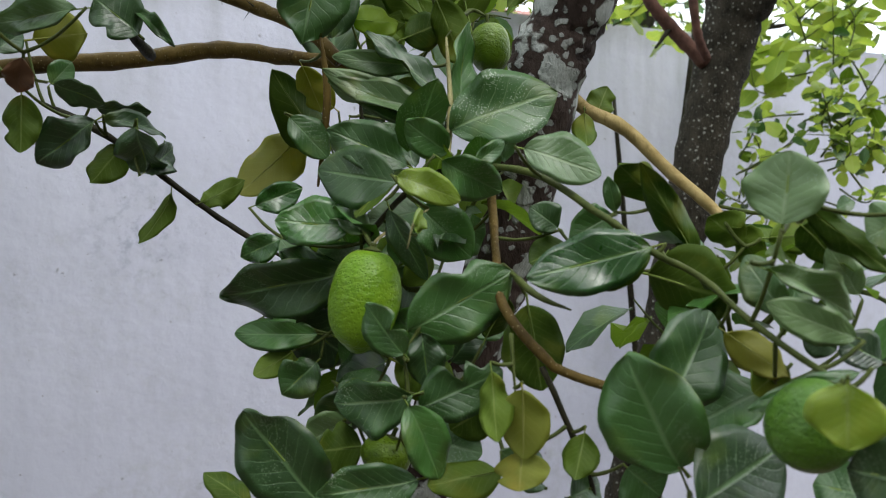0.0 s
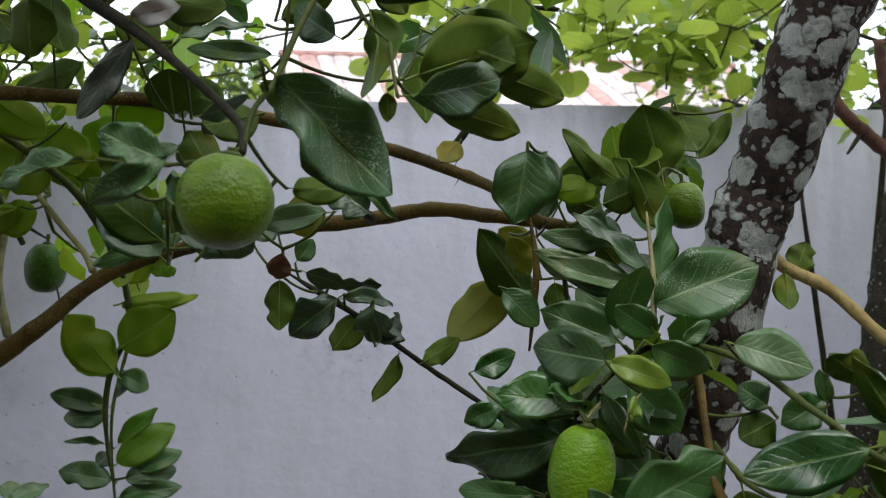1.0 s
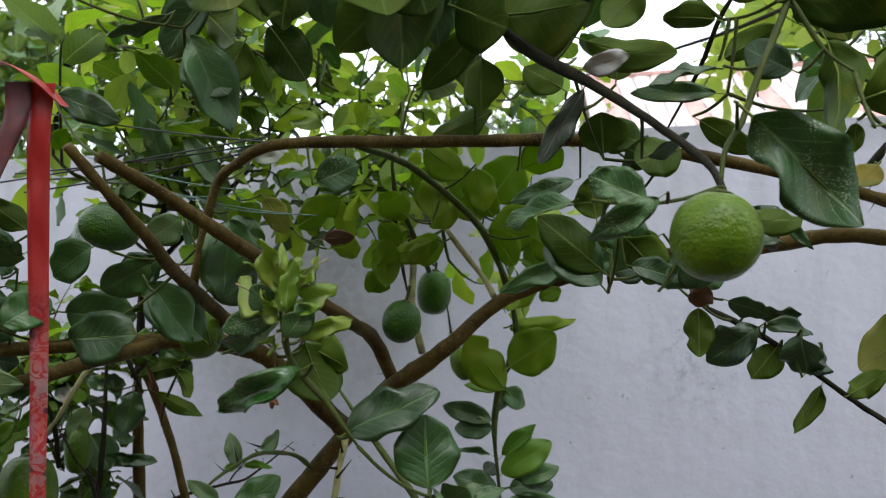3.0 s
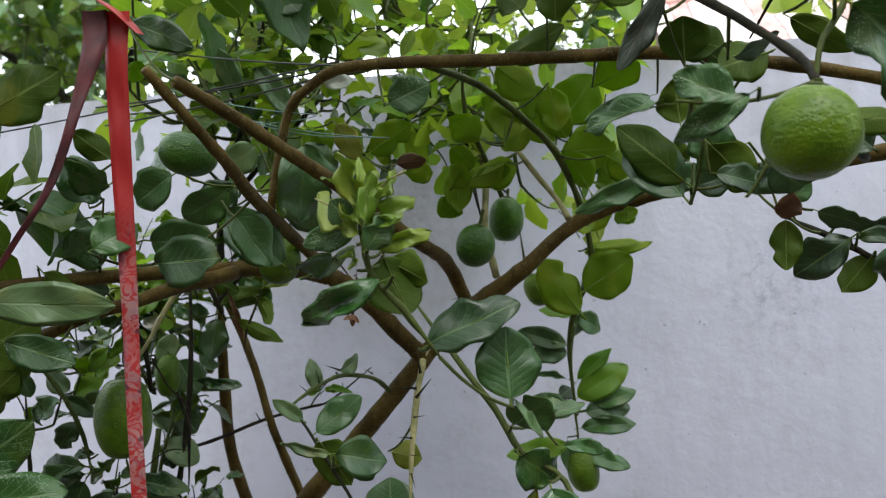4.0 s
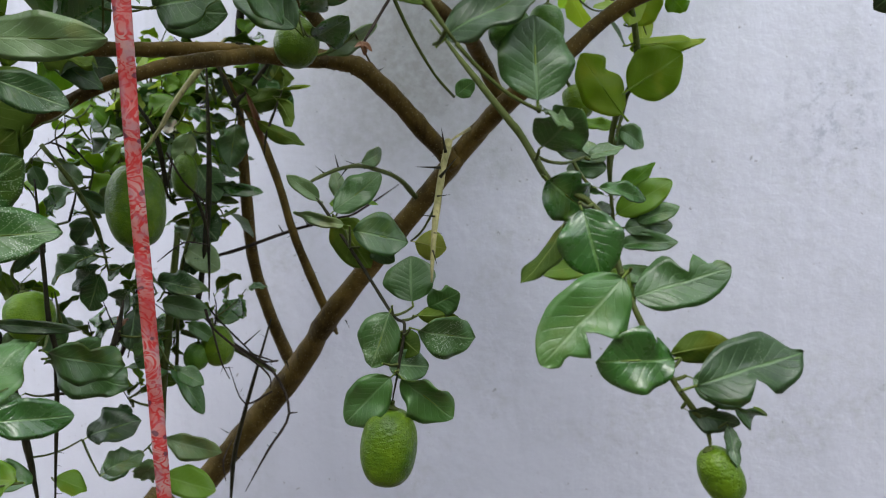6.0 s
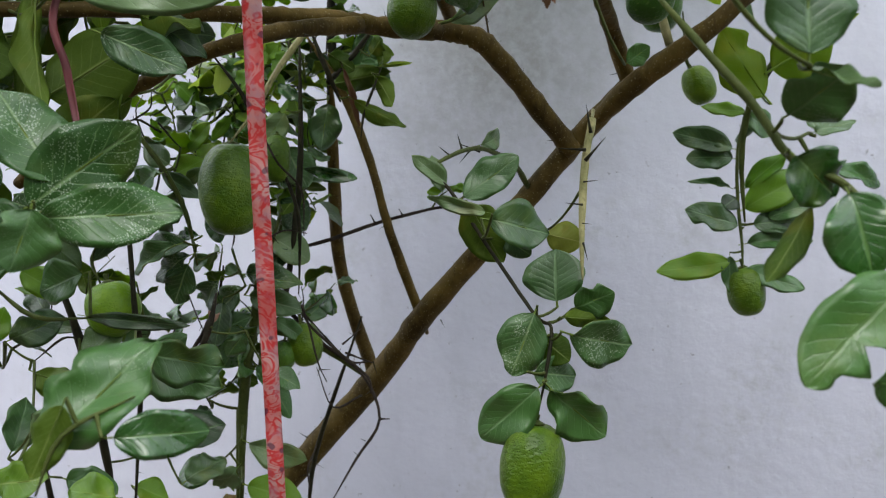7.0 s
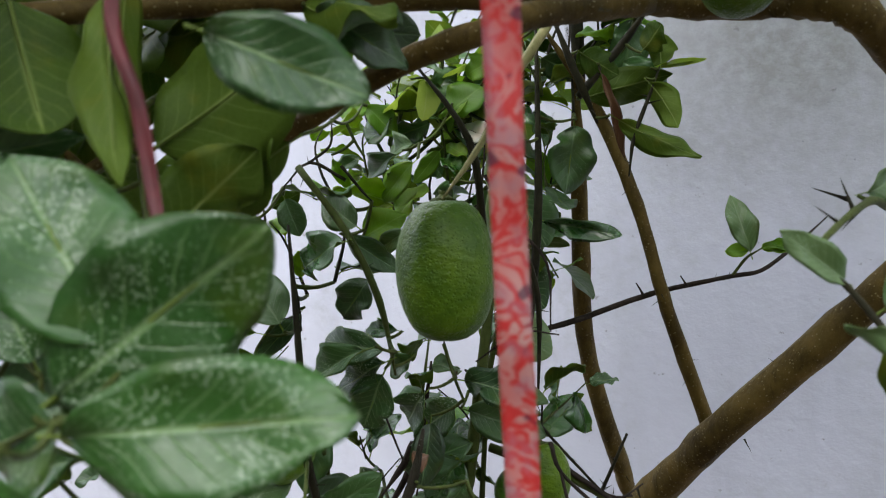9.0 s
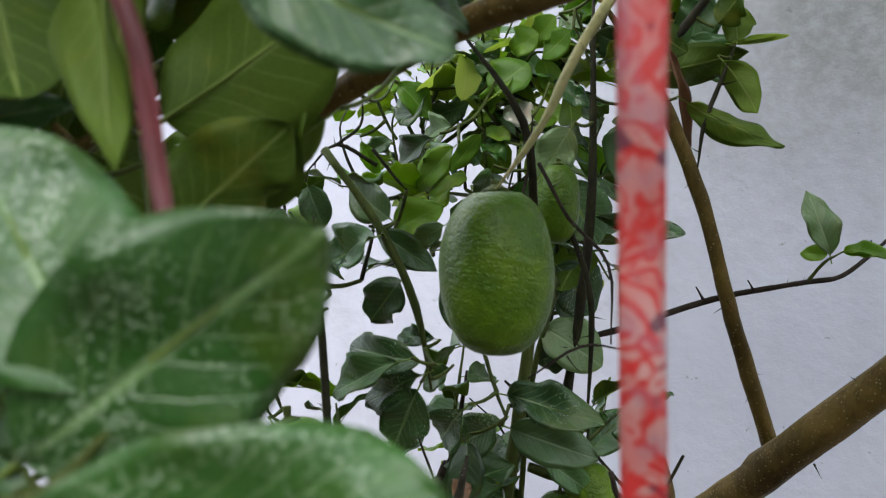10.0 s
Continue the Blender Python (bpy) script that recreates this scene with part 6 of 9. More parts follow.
leaf(tree_a, (0.072, 0.796, 1.749), (0.089, 0.796, 1.768), 0.020, (0.21, -0.96, -0.2), "mature", "plain")
leaf(tree_a, (0.103, 0.758, 1.728), (0.141, 0.743, 1.722), 0.019, (-0.37, -0.64, -0.67), "mature", "plain")
leaf(tree_a, (-0.188, 0.612, 1.985), (-0.229, 0.612, 1.941), 0.043, (-0.54, 0.67, 0.51), "mature", "plain")
leaf(tree_a, (-0.259, 0.588, 2.009), (-0.273, 0.603, 1.957), 0.047, (-0.69, 0.62, 0.37), "mature", "plain")
leaf(tree_a, (-0.075, 0.616, 2.018), (-0.062, 0.629, 1.972), 0.048, (-0.43, 0.89, 0.14), "mature", "plain")
leaf(tree_a, (-0.014, 0.619, 2.012), (-0.041, 0.635, 1.969), 0.040, (0.19, -0.87, -0.45), "mature", "crinkle")
leaf(tree_a, (0.011, 0.701, 2.004), (-0.025, 0.705, 1.97), 0.033, (0.09, 1, 0.03), "mature", "plain")
leaf(tree_a, (-0.13, 0.652, 2.035), (-0.135, 0.638, 1.977), 0.036, (0.24, -0.95, 0.21), "mature", "plain")
leaf(tree_a, (-0.794, 0.665, 1.726), (-0.787, 0.668, 1.647), 0.070, (-0.98, 0.16, -0.08), "mature", "plain")
leaf(tree_a, (-0.848, 0.693, 1.732), (-0.816, 0.695, 1.625), 0.076, (-0.91, 0.31, -0.26), "mature", "plain")
leaf(tree_a, (-0.702, 0.671, 1.714), (-0.699, 0.648, 1.618), 0.020, (-0.88, 0.45, -0.14), "mature", "plain")
leaf(tree_a, (-0.759, 0.698, 1.731), (-0.771, 0.671, 1.608), 0.022, (-0.89, 0.46, -0.02), "mature", "plain")
leaf(tree_a, (-0.714, 0.703, 1.597), (-0.663, 0.728, 1.638), 0.047, (-0.28, 0.94, -0.21), "mature", "plain")
leaf(tree_a, (-0.77, 0.696, 1.616), (-0.746, 0.716, 1.6), 0.027, (-0.7, 0.69, -0.2), "mature", "plain")
leaf(tree_a, (-0.824, 0.723, 1.619), (-0.785, 0.745, 1.611), 0.031, (-0.49, 0.87, 0.03), "mature", "crinkle")
leaf(tree_a, (-0.816, 0.658, 1.695), (-0.789, 0.659, 1.667), 0.034, (-0.42, 0.81, -0.4), "mature", "plain")
leaf(tree_a, (-0.868, 0.685, 1.69), (-0.864, 0.691, 1.654), 0.039, (-0.77, 0.63, 0.03), "mature", "plain")
leaf(tree_a, (-0.816, 0.664, 1.66), (-0.783, 0.669, 1.604), 0.040, (-0.72, 0.59, -0.37), "mature", "plain")
leaf(tree_a, (-0.803, 0.697, 1.665), (-0.825, 0.678, 1.616), 0.040, (-0.5, 0.86, -0.11), "mature", "plain")
leaf(tree_a, (-0.814, 0.705, 1.613), (-0.773, 0.729, 1.647), 0.041, (-0.62, 0.76, 0.19), "mature", "plain")
leaf(tree_a, (-0.829, 0.669, 1.592), (-0.795, 0.683, 1.626), 0.032, (-0.61, 0.73, 0.3), "mature", "plain")
leaf(tree_a, (-0.787, 0.757, 1.685), (-0.834, 0.736, 1.643), 0.047, (-0.35, 0.93, -0.05), "mature", "plain")
leaf(tree_a, (-0.301, 0.545, 1.998), (-0.281, 0.537, 1.936), 0.052, (-0.13, 0.98, -0.16), "mature", "plain")
leaf(tree_a, (-0.283, 0.593, 2.029), (-0.296, 0.593, 1.954), 0.055, (-0.74, 0.66, 0.13), "mature", "plain")
leaf(tree_a, (-0.193, 0.541, 2.007), (-0.18, 0.536, 1.933), 0.064, (-0.31, 0.94, -0.12), "mature", "plain")
leaf(tree_a, (-0.17, 0.571, 1.998), (-0.154, 0.567, 1.946), 0.051, (0.15, 0.99, -0.01), "mature", "plain")
leaf(tree_a, (-0.344, 0.599, 1.942), (-0.312, 0.594, 1.906), 0.038, (0.25, -0.9, 0.35), "mature", "plain")
leaf(tree_a, (-0.138, 0.592, 1.962), (-0.1, 0.59, 1.943), 0.051, (0.18, 0.94, 0.29), "mature", "plain")
leaf(tree_a, (-0.576, 0.674, 1.817), (-0.542, 0.684, 1.787), 0.049, (-0.33, -0.71, -0.62), "shiny", "plain")
leaf(tree_a, (-0.548, 0.825, 1.825), (-0.596, 0.823, 1.809), 0.046, (-0.17, -0.81, 0.57), "shiny", "plain")
leaf(tree_a, (-0.515, 0.869, 1.778), (-0.505, 0.899, 1.832), 0.026, (0.99, -0.14, -0.09), "shiny", "plain")
leaf(tree_a, (-0.417, 0.832, 1.705), (-0.375, 0.815, 1.709), 0.034, (-0.11, -0.47, -0.87), "shiny", "plain")
leaf(tree_a, (-0.427, 0.88, 1.693), (-0.375, 0.924, 1.72), 0.023, (0.69, -0.51, -0.5), "pale", "plain")
leaf(tree_a, (-0.368, 0.957, 1.835), (-0.325, 0.989, 1.871), 0.040, (-0.72, 0.63, 0.3), "lit", "plain")
leaf(tree_a, (-0.406, 0.951, 1.87), (-0.38, 0.95, 1.827), 0.031, (0.16, 0.98, 0.08), "yellow", "plain")
leaf(tree_a, (-0.432, 0.945, 1.864), (-0.421, 0.97, 1.84), 0.029, (-0.59, 0.69, 0.41), "lit", "crinkle")
leaf(tree_a, (-0.33, 0.963, 1.807), (-0.286, 0.953, 1.81), 0.034, (0.16, 0.87, 0.46), "lit", "plain")
leaf(tree_a, (-0.249, 0.517, 1.746), (-0.267, 0.521, 1.776), 0.010, (0.17, -0.96, 0.22), "young", "ragged")
leaf(tree_a, (-0.243, 0.512, 1.753), (-0.226, 0.516, 1.771), 0.009, (-0.04, -0.97, 0.25), "young", "ragged")
leaf(tree_a, (-0.252, 0.522, 1.749), (-0.271, 0.522, 1.746), 0.009, (-0.03, -0.99, 0.14), "young", "ragged")
leaf(tree_a, (-0.248, 0.521, 1.762), (-0.247, 0.512, 1.79), 0.008, (0.29, -0.9, -0.33), "young", "ragged")
leaf(tree_a, (-0.242, 0.513, 1.746), (-0.217, 0.503, 1.75), 0.009, (-0.33, -0.93, -0.16), "young", "ragged")
leaf(tree_a, (-0.245, 0.513, 1.743), (-0.236, 0.517, 1.728), 0.010, (0.07, -0.97, -0.22), "young", "ragged")
leaf(tree_a, (-0.256, 0.521, 1.76), (-0.278, 0.528, 1.772), 0.008, (-0.19, -0.95, 0.23), "young", "ragged")
leaf(tree_a, (-0.688, 0.591, 1.547), (-0.707, 0.586, 1.597), 0.037, (0.76, -0.61, 0.23), "mottled", "plain")
leaf(tree_a, (-0.669, 0.760, 1.713), (-0.601, 0.748, 1.660), 0.036, (-0.31, 0.62, -0.72), "dark", "crinkle")
leaf(tree_a, (-0.725, 0.820, 1.699), (-0.698, 0.835, 1.672), 0.038, (0.21, -0.93, 0.31), "lit", "plain")
leaf(tree_a, (-0.688, 0.840, 1.693), (-0.648, 0.828, 1.691), 0.031, (0.21, -0.93, 0.31), "mature", "plain")
leaf(tree_a, (-0.759, 0.800, 1.712), (-0.740, 0.815, 1.700), 0.028, (-0.33, 0.77, -0.55), "mature", "crinkle")
leaf(tree_a, (-0.789, 0.740, 1.688), (-0.709, 0.728, 1.702), 0.051, (-0.40, 0.70, -0.60), "dark", "plain")
leaf(tree_a, (-0.766, 0.720, 1.711), (-0.703, 0.735, 1.709), 0.039, (-0.42, 0.74, -0.53), "dark", "plain")
leaf(tree_a, (-0.738, 0.760, 1.701), (-0.794, 0.748, 1.681), 0.039, (-0.41, 0.82, -0.41), "dark", "crinkle")
leaf(tree_a, (-0.777, 0.620, 1.528), (-0.771, 0.635, 1.485), 0.054, (0.52, -0.83, 0.21), "mottled", "plain")
leaf(tree_a, (-0.703, 0.630, 1.522), (-0.747, 0.618, 1.535), 0.035, (0.30, -0.90, -0.30), "dark", "plain")
leaf(tree_a, (-0.681, 0.600, 1.504), (-0.796, 0.615, 1.466), 0.044, (0.41, -0.82, 0.41), "mottled", "crinkle")
leaf(tree_a, (-0.646, 0.630, 1.495), (-0.688, 0.618, 1.481), 0.033, (0.30, -0.90, 0.30), "dark", "plain")
leaf(tree_a, (-0.725, 0.596, 1.572), (-0.705, 0.603, 1.547), 0.034, (-0.48, 0.86, -0.18), "mature", "plain")
leaf(tree_a, (-0.713, 0.586, 1.533), (-0.693, 0.607, 1.538), 0.023, (0.64, -0.7, 0.33), "mature", "plain")
leaf(tree_a, (-0.298, 0.638, 1.673), (-0.2908, 0.6380, 1.6708), 0.004, (0.3, -0.8, 0.5), "dry", "curl", False)
leaf(tree_a, (-0.298, 0.638, 1.673), (-0.2958, 0.6397, 1.6763), 0.004, (0.3, -0.8, 0.5), "dry", "curl", False)
leaf(tree_a, (-0.298, 0.638, 1.673), (-0.3040, 0.6347, 1.6741), 0.004, (0.3, -0.8, 0.5), "dry", "curl", False)
leaf(tree_a, (-0.298, 0.638, 1.673), (-0.3035, 0.6413, 1.6675), 0.004, (0.3, -0.8, 0.5), "dry", "curl", False)
leaf(tree_a, (-0.298, 0.638, 1.673), (-0.2958, 0.6358, 1.6659), 0.004, (0.3, -0.8, 0.5), "dry", "curl", False)
branch(tree_a, "twig", bark_dead, [(-0.298, 0.640, 1.675, 0.0011), (-0.290, 0.655, 1.695, 0.0012), (-0.280, 0.675, 1.720, 0.0014)])
lime((0.015, 0.482, 1.783), 0.051, 0.051, (0.019, 0.481, 1.809), "ripe")
lime((-0.47, 0.708, 1.821), 0.054, 0.041, (-0.462, 0.707, 1.844), "dark")
lime((-0.25, 0.985, 1.716), 0.048, 0.052, (-0.239, 0.983, 1.757), "dark")
lime((-0.247, 1.284, 1.747), 0.055, 0.070, (-0.242, 1.282, 1.791), "dark")
lime((-0.198, 1.234, 1.639), 0.040, 0.050, (-0.209, 1.235, 1.663), "ripe")
lime((-0.14, 1.159, 1.389), 0.045, 0.060, (-0.146, 1.163, 1.425), "ripe")
lime((-0.476, 0.921, 1.71), 0.050, 0.056, (-0.473, 0.926, 1.74), "ripe")
lime((-0.326, 0.726, 1.332), 0.051, 0.070, (-0.323, 0.733, 1.369), "ripe")
lime((-0.058, 0.558, 1.399), 0.025, 0.036, (-0.065, 0.558, 1.413), "ripe")
lime((-0.648, 0.851, 1.54), 0.064, 0.092, (-0.65, 0.858, 1.586), "ripe")
mass(tree_a, (-0.13, 0.891, 2.079), (0.11, 0.08, 0.03), 5, 6, 0.12, 0.09, 2500, ("mature",), "plain", ratio=0.52)
mass(tree_a, (0.245, 0.811, 2.021), (0.08, 0.08, 0.04), 3, 6, 0.12, 0.085, 4510, ("mature",), "plain", ratio=0.52)
# mostly lit leaves: the backlit look comes from their lighter colour
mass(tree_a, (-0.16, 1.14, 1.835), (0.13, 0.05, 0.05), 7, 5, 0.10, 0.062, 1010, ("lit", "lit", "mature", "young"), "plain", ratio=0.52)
# next four masses: added above the view to shade the leaves under them
mass(tree_a, (-0.762, 0.718, 1.786), (0.07, 0.12, 0.03), 9, 6, 0.09, 0.085, 1370, ("mature",), "plain", ratio=0.52)
mass(tree_a, (-0.794, 0.646, 1.754), (0.04, 0.1, 0.03), 5, 6, 0.09, 0.085, 520, ("mature",), "plain", ratio=0.52)
mass(tree_a, (-0.277, 0.735, 2.17), (0.14, 0.12, 0.03), 5, 6, 0.1, 0.09, 760, ("mature",), "plain", ratio=0.52)
mass(tree_a, (0.068, 0.776, 2.152), (0.15, 0.12, 0.03), 3, 6, 0.1, 0.09, 2770, ("mature",), "plain", ratio=0.52)
mass(tree_a, (-0.284, 0.84, 2.083), (0.12, 0.08, 0.03), 4, 6, 0.1, 0.085, 1140, ("mature",), "plain", ratio=0.52)

# wood, leaves and fruit of tree b
branch(tree_b, "trunk", bark_lichen, [(0.487, 0.530, 2.036, 0.0274), (0.473, 0.565, 1.958, 0.0292), (0.461, 0.598, 1.883, 0.0307), (0.454, 0.630, 1.816, 0.0319), (0.441, 0.644, 1.773, 0.0310), (0.430, 0.657, 1.714, 0.0298), (0.423, 0.677, 1.634, 0.0296), (0.405, 0.711, 1.538, 0.0299), (0.378, 0.749, 1.423, 0.0304), (0.358, 0.785, 1.327, 0.0316)])
branch(tree_b, "branch", bark_yel, [(0.467, 0.675, 1.755, 0.0059), (0.472, 0.637, 1.730, 0.0058), (0.495, 0.614, 1.712, 0.0059), (0.514, 0.581, 1.676, 0.0056), (0.527, 0.550, 1.649, 0.0051), (0.530, 0.525, 1.624, 0.0046)])
branch(tree_b, "twig", bark_green, [(0.532, 0.548, 1.651, 0.0015), (0.542, 0.521, 1.646, 0.0015), (0.565, 0.510, 1.648, 0.0005)])
branch(tree_b, "twig", bark_green, [(0.330, 0.602, 1.679, 0.0024), (0.344, 0.562, 1.679, 0.0025), (0.350, 0.514, 1.671, 0.0025), (0.360, 0.474, 1.651, 0.0025), (0.369, 0.458, 1.640, 0.0024), (0.380, 0.441, 1.626, 0.0023), (0.402, 0.429, 1.613, 0.0022), (0.404, 0.393, 1.592, 0.0020), (0.411, 0.356, 1.573, 0.0018), (0.402, 0.315, 1.565, 0.0015)])
branch(tree_b, "branch", bark_bark, [(0.374, 0.624, 1.667, 0.0035), (0.332, 0.541, 1.621, 0.0032), (0.320, 0.511, 1.592, 0.0033), (0.330, 0.482, 1.565, 0.0034), (0.342, 0.476, 1.555, 0.0032), (0.362, 0.455, 1.548, 0.0031), (0.374, 0.438, 1.549, 0.0029)])
branch(tree_b, "twig", bark_green, [(0.341, 0.548, 1.613, 0.0021), (0.327, 0.509, 1.610, 0.0022), (0.329, 0.486, 1.600, 0.0020), (0.341, 0.468, 1.593, 0.0006)])
branch(tree_b, "twig", bark_dark, [(0.330, 0.482, 1.558, 0.0020), (0.341, 0.474, 1.528, 0.0020), (0.353, 0.467, 1.494, 0.0020), (0.358, 0.462, 1.467, 0.0007)])
branch(tree_b, "twig", bark_green, [(0.314, 0.491, 1.578, 0.0017), (0.310, 0.479, 1.544, 0.0006)])
branch(tree_b, "twig", bark_green, [(0.264, 0.536, 1.564, 0.0006), (0.265, 0.533, 1.530, 0.0017), (0.265, 0.553, 1.495, 0.0006)])
branch(tree_b, "twig", bark_dark, [(0.352, 0.842, 1.770, 0.0012), (0.351, 0.838, 1.709, 0.0012)])
branch(tree_b, "twig", bark_dark, [(0.387, 0.880, 1.765, 0.0008), (0.387, 0.879, 1.735, 0.0008)])
branch(tree_b, "twig", bark_green, [(0.360, 0.398, 1.519, 0.0007), (0.368, 0.393, 1.497, 0.0007)])
branch(tree_b, "twig", bark_pale, [(0.347, 0.646, 1.781, 0.0009), (0.339, 0.623, 1.725, 0.0025), (0.326, 0.604, 1.679, 0.0024)])
branch(tree_b, "twig", bark_dark, [(0.263, 0.608, 1.627, 0.0020), (0.292, 0.596, 1.662, 0.0021), (0.324, 0.594, 1.678, 0.0023), (0.365, 0.607, 1.667, 0.0025)])
branch(tree_b, "twig", bark_green, [(0.263, 0.586, 1.625, 0.0015), (0.260, 0.599, 1.636, 0.0015), (0.263, 0.608, 1.627, 0.0016)])
branch(tree_b, "twig", bark_green, [(0.424, 0.722, 1.819, 0.0007), (0.410, 0.730, 1.824, 0.0020), (0.364, 0.682, 1.789, 0.0006)])
branch(tree_b, "twig", bark_green, [(0.388, 0.322, 1.575, 0.0011), (0.404, 0.325, 1.568, 0.0012)])
branch(tree_b, "twig", bark_pale, [(0.258, 0.596, 1.593, 0.0005), (0.265, 0.596, 1.624, 0.0012), (0.288, 0.608, 1.639, 0.0012)])
branch(tree_b, "twig", bark_pale, [(0.268, 0.539, 1.627, 0.0004), (0.273, 0.538, 1.645, 0.0009), (0.289, 0.553, 1.651, 0.0003)])
branch(tree_b, "twig", bark_bark, [(0.258, 0.681, 1.780, 0.0010), (0.263, 0.683, 1.733, 0.0034), (0.256, 0.687, 1.667, 0.0010)])
branch(tree_b, "twig", bark_dark, [(0.303, 0.721, 1.742, 0.0008), (0.306, 0.723, 1.712, 0.0025), (0.303, 0.725, 1.681, 0.0010)])
leaf(tree_b, (0.334, 0.613, 1.707), (0.401, 0.568, 1.743), 0.054, (-0.61, -0.77, 0.19), "speck", "plain")
leaf(tree_b, (0.282, 0.591, 1.669), (0.233, 0.625, 1.679), 0.042, (-0.56, -0.82, 0.11), "mature", "plain")
leaf(tree_b, (0.339, 0.623, 1.725), (0.284, 0.645, 1.787), 0.020, (0.18, -0.87, 0.47), "mature", "plain")
leaf(tree_b, (0.353, 0.638, 1.721), (0.363, 0.649, 1.792), 0.030, (0.42, -0.91, 0.07), "mature", "plain")
leaf(tree_b, (0.329, 0.627, 1.719), (0.254, 0.655, 1.746), 0.022, (-0.22, -0.92, 0.33), "pale", "plain")
leaf(tree_b, (0.297, 0.606, 1.681), (0.24, 0.616, 1.709), 0.033, (-0.12, -0.99, 0.11), "mature", "plain")
leaf(tree_b, (0.314, 0.577, 1.69), (0.282, 0.574, 1.707), 0.025, (-0.16, -0.87, -0.47), "mature", "plain")
leaf(tree_b, (0.272, 0.563, 1.672), (0.302, 0.533, 1.659), 0.020, (-0.63, -0.74, 0.25), "young", "plain")
leaf(tree_b, (0.302, 0.56, 1.683), (0.345, 0.548, 1.657), 0.030, (-0.4, -0.88, -0.26), "mature", "plain")
leaf(tree_b, (0.33, 0.503, 1.688), (0.368, 0.473, 1.674), 0.030, (-0.47, -0.79, 0.39), "pale", "plain")
leaf(tree_b, (0.267, 0.536, 1.576), (0.327, 0.507, 1.613), 0.044, (-0.4, -0.91, -0.07), "mature", "plain")
leaf(tree_b, (0.377, 0.442, 1.63), (0.317, 0.476, 1.612), 0.034, (-0.52, -0.84, 0.17), "shiny", "plain")
leaf(tree_b, (0.39, 0.458, 1.625), (0.345, 0.483, 1.607), 0.024, (0.56, 0.67, -0.48), "mature", "plain")
leaf(tree_b, (0.259, 0.631, 1.606), (0.169, 0.658, 1.582), 0.047, (-0.22, -0.94, -0.26), "mature", "plain")
leaf(tree_b, (0.267, 0.648, 1.595), (0.213, 0.672, 1.617), 0.030, (-0.46, -0.87, -0.17), "mature", "crinkle")
leaf(tree_b, (0.239, 0.637, 1.561), (0.176, 0.663, 1.562), 0.023, (-0.38, -0.91, 0.16), "mature", "plain")
leaf(tree_b, (0.296, 0.583, 1.652), (0.327, 0.561, 1.616), 0.037, (-0.47, -0.87, 0.14), "mature", "plain")
leaf(tree_b, (0.266, 0.564, 1.651), (0.285, 0.553, 1.602), 0.019, (-0.76, -0.63, -0.16), "mature", "plain")
leaf(tree_b, (0.256, 0.518, 1.566), (0.233, 0.525, 1.596), 0.025, (-0.55, -0.8, -0.24), "mature", "bite")
leaf(tree_b, (0.264, 0.523, 1.539), (0.215, 0.546, 1.526), 0.036, (-0.39, -0.91, -0.16), "speck", "crinkle")
leaf(tree_b, (0.213, 0.554, 1.472), (0.17, 0.57, 1.529), 0.052, (-0.47, -0.88, -0.1), "mature", "plain")
leaf(tree_b, (0.265, 0.519, 1.488), (0.203, 0.532, 1.481), 0.032, (-0.22, -0.96, 0.15), "speck", "plain")
leaf(tree_b, (0.258, 0.515, 1.535), (0.278, 0.503, 1.488), 0.028, (-0.06, -0.97, 0.22), "mature", "plain")
leaf(tree_b, (0.272, 0.53, 1.529), (0.317, 0.504, 1.553), 0.036, (-0.52, -0.85, 0.04), "mature", "bite")
leaf(tree_b, (0.298, 0.486, 1.558), (0.294, 0.471, 1.519), 0.020, (0.6, 0.72, -0.35), "mature", "crinkle")
leaf(tree_b, (0.309, 0.469, 1.549), (0.315, 0.474, 1.508), 0.031, (0.81, 0.55, 0.17), "yellow", "plain")
leaf(tree_b, (0.313, 0.476, 1.511), (0.305, 0.465, 1.491), 0.032, (0.69, 0.5, -0.53), "yellow", "plain")
leaf(tree_b, (0.334, 0.505, 1.592), (0.339, 0.494, 1.541), 0.039, (0.2, 0.96, -0.18), "mature", "plain")
leaf(tree_b, (0.316, 0.506, 1.49), (0.269, 0.515, 1.484), 0.026, (0.22, 0.67, -0.71), "mature", "plain")
leaf(tree_b, (0.346, 0.461, 1.522), (0.336, 0.455, 1.495), 0.021, (0.68, 0.63, -0.38), "mature", "plain")
leaf(tree_b, (0.362, 0.398, 1.518), (0.326, 0.405, 1.575), 0.054, (-0.7, -0.62, -0.36), "mature", "plain")
leaf(tree_b, (0.368, 0.419, 1.544), (0.402, 0.407, 1.599), 0.043, (-0.37, -0.93, 0.04), "mature", "plain")
leaf(tree_b, (0.433, 0.41, 1.548), (0.385, 0.428, 1.531), 0.041, (-0.45, -0.53, 0.72), "mature", "plain")
leaf(tree_b, (0.355, 0.378, 1.507), (0.407, 0.369, 1.533), 0.047, (-0.35, -0.84, 0.42), "mature", "plain")
leaf(tree_b, (0.411, 0.334, 1.576), (0.366, 0.359, 1.558), 0.011, (-0.56, -0.68, 0.47), "mature", "plain")
leaf(tree_b, (0.397, 0.368, 1.645), (0.404, 0.369, 1.68), 0.041, (-0.94, -0.29, 0.19), "pale", "plain")
leaf(tree_b, (0.433, 0.459, 1.612), (0.396, 0.478, 1.682), 0.020, (0.58, 0.81, 0.08), "mature", "crinkle")
leaf(tree_b, (0.427, 0.498, 1.657), (0.392, 0.498, 1.683), 0.025, (0.27, 0.89, 0.38), "mature", "plain")
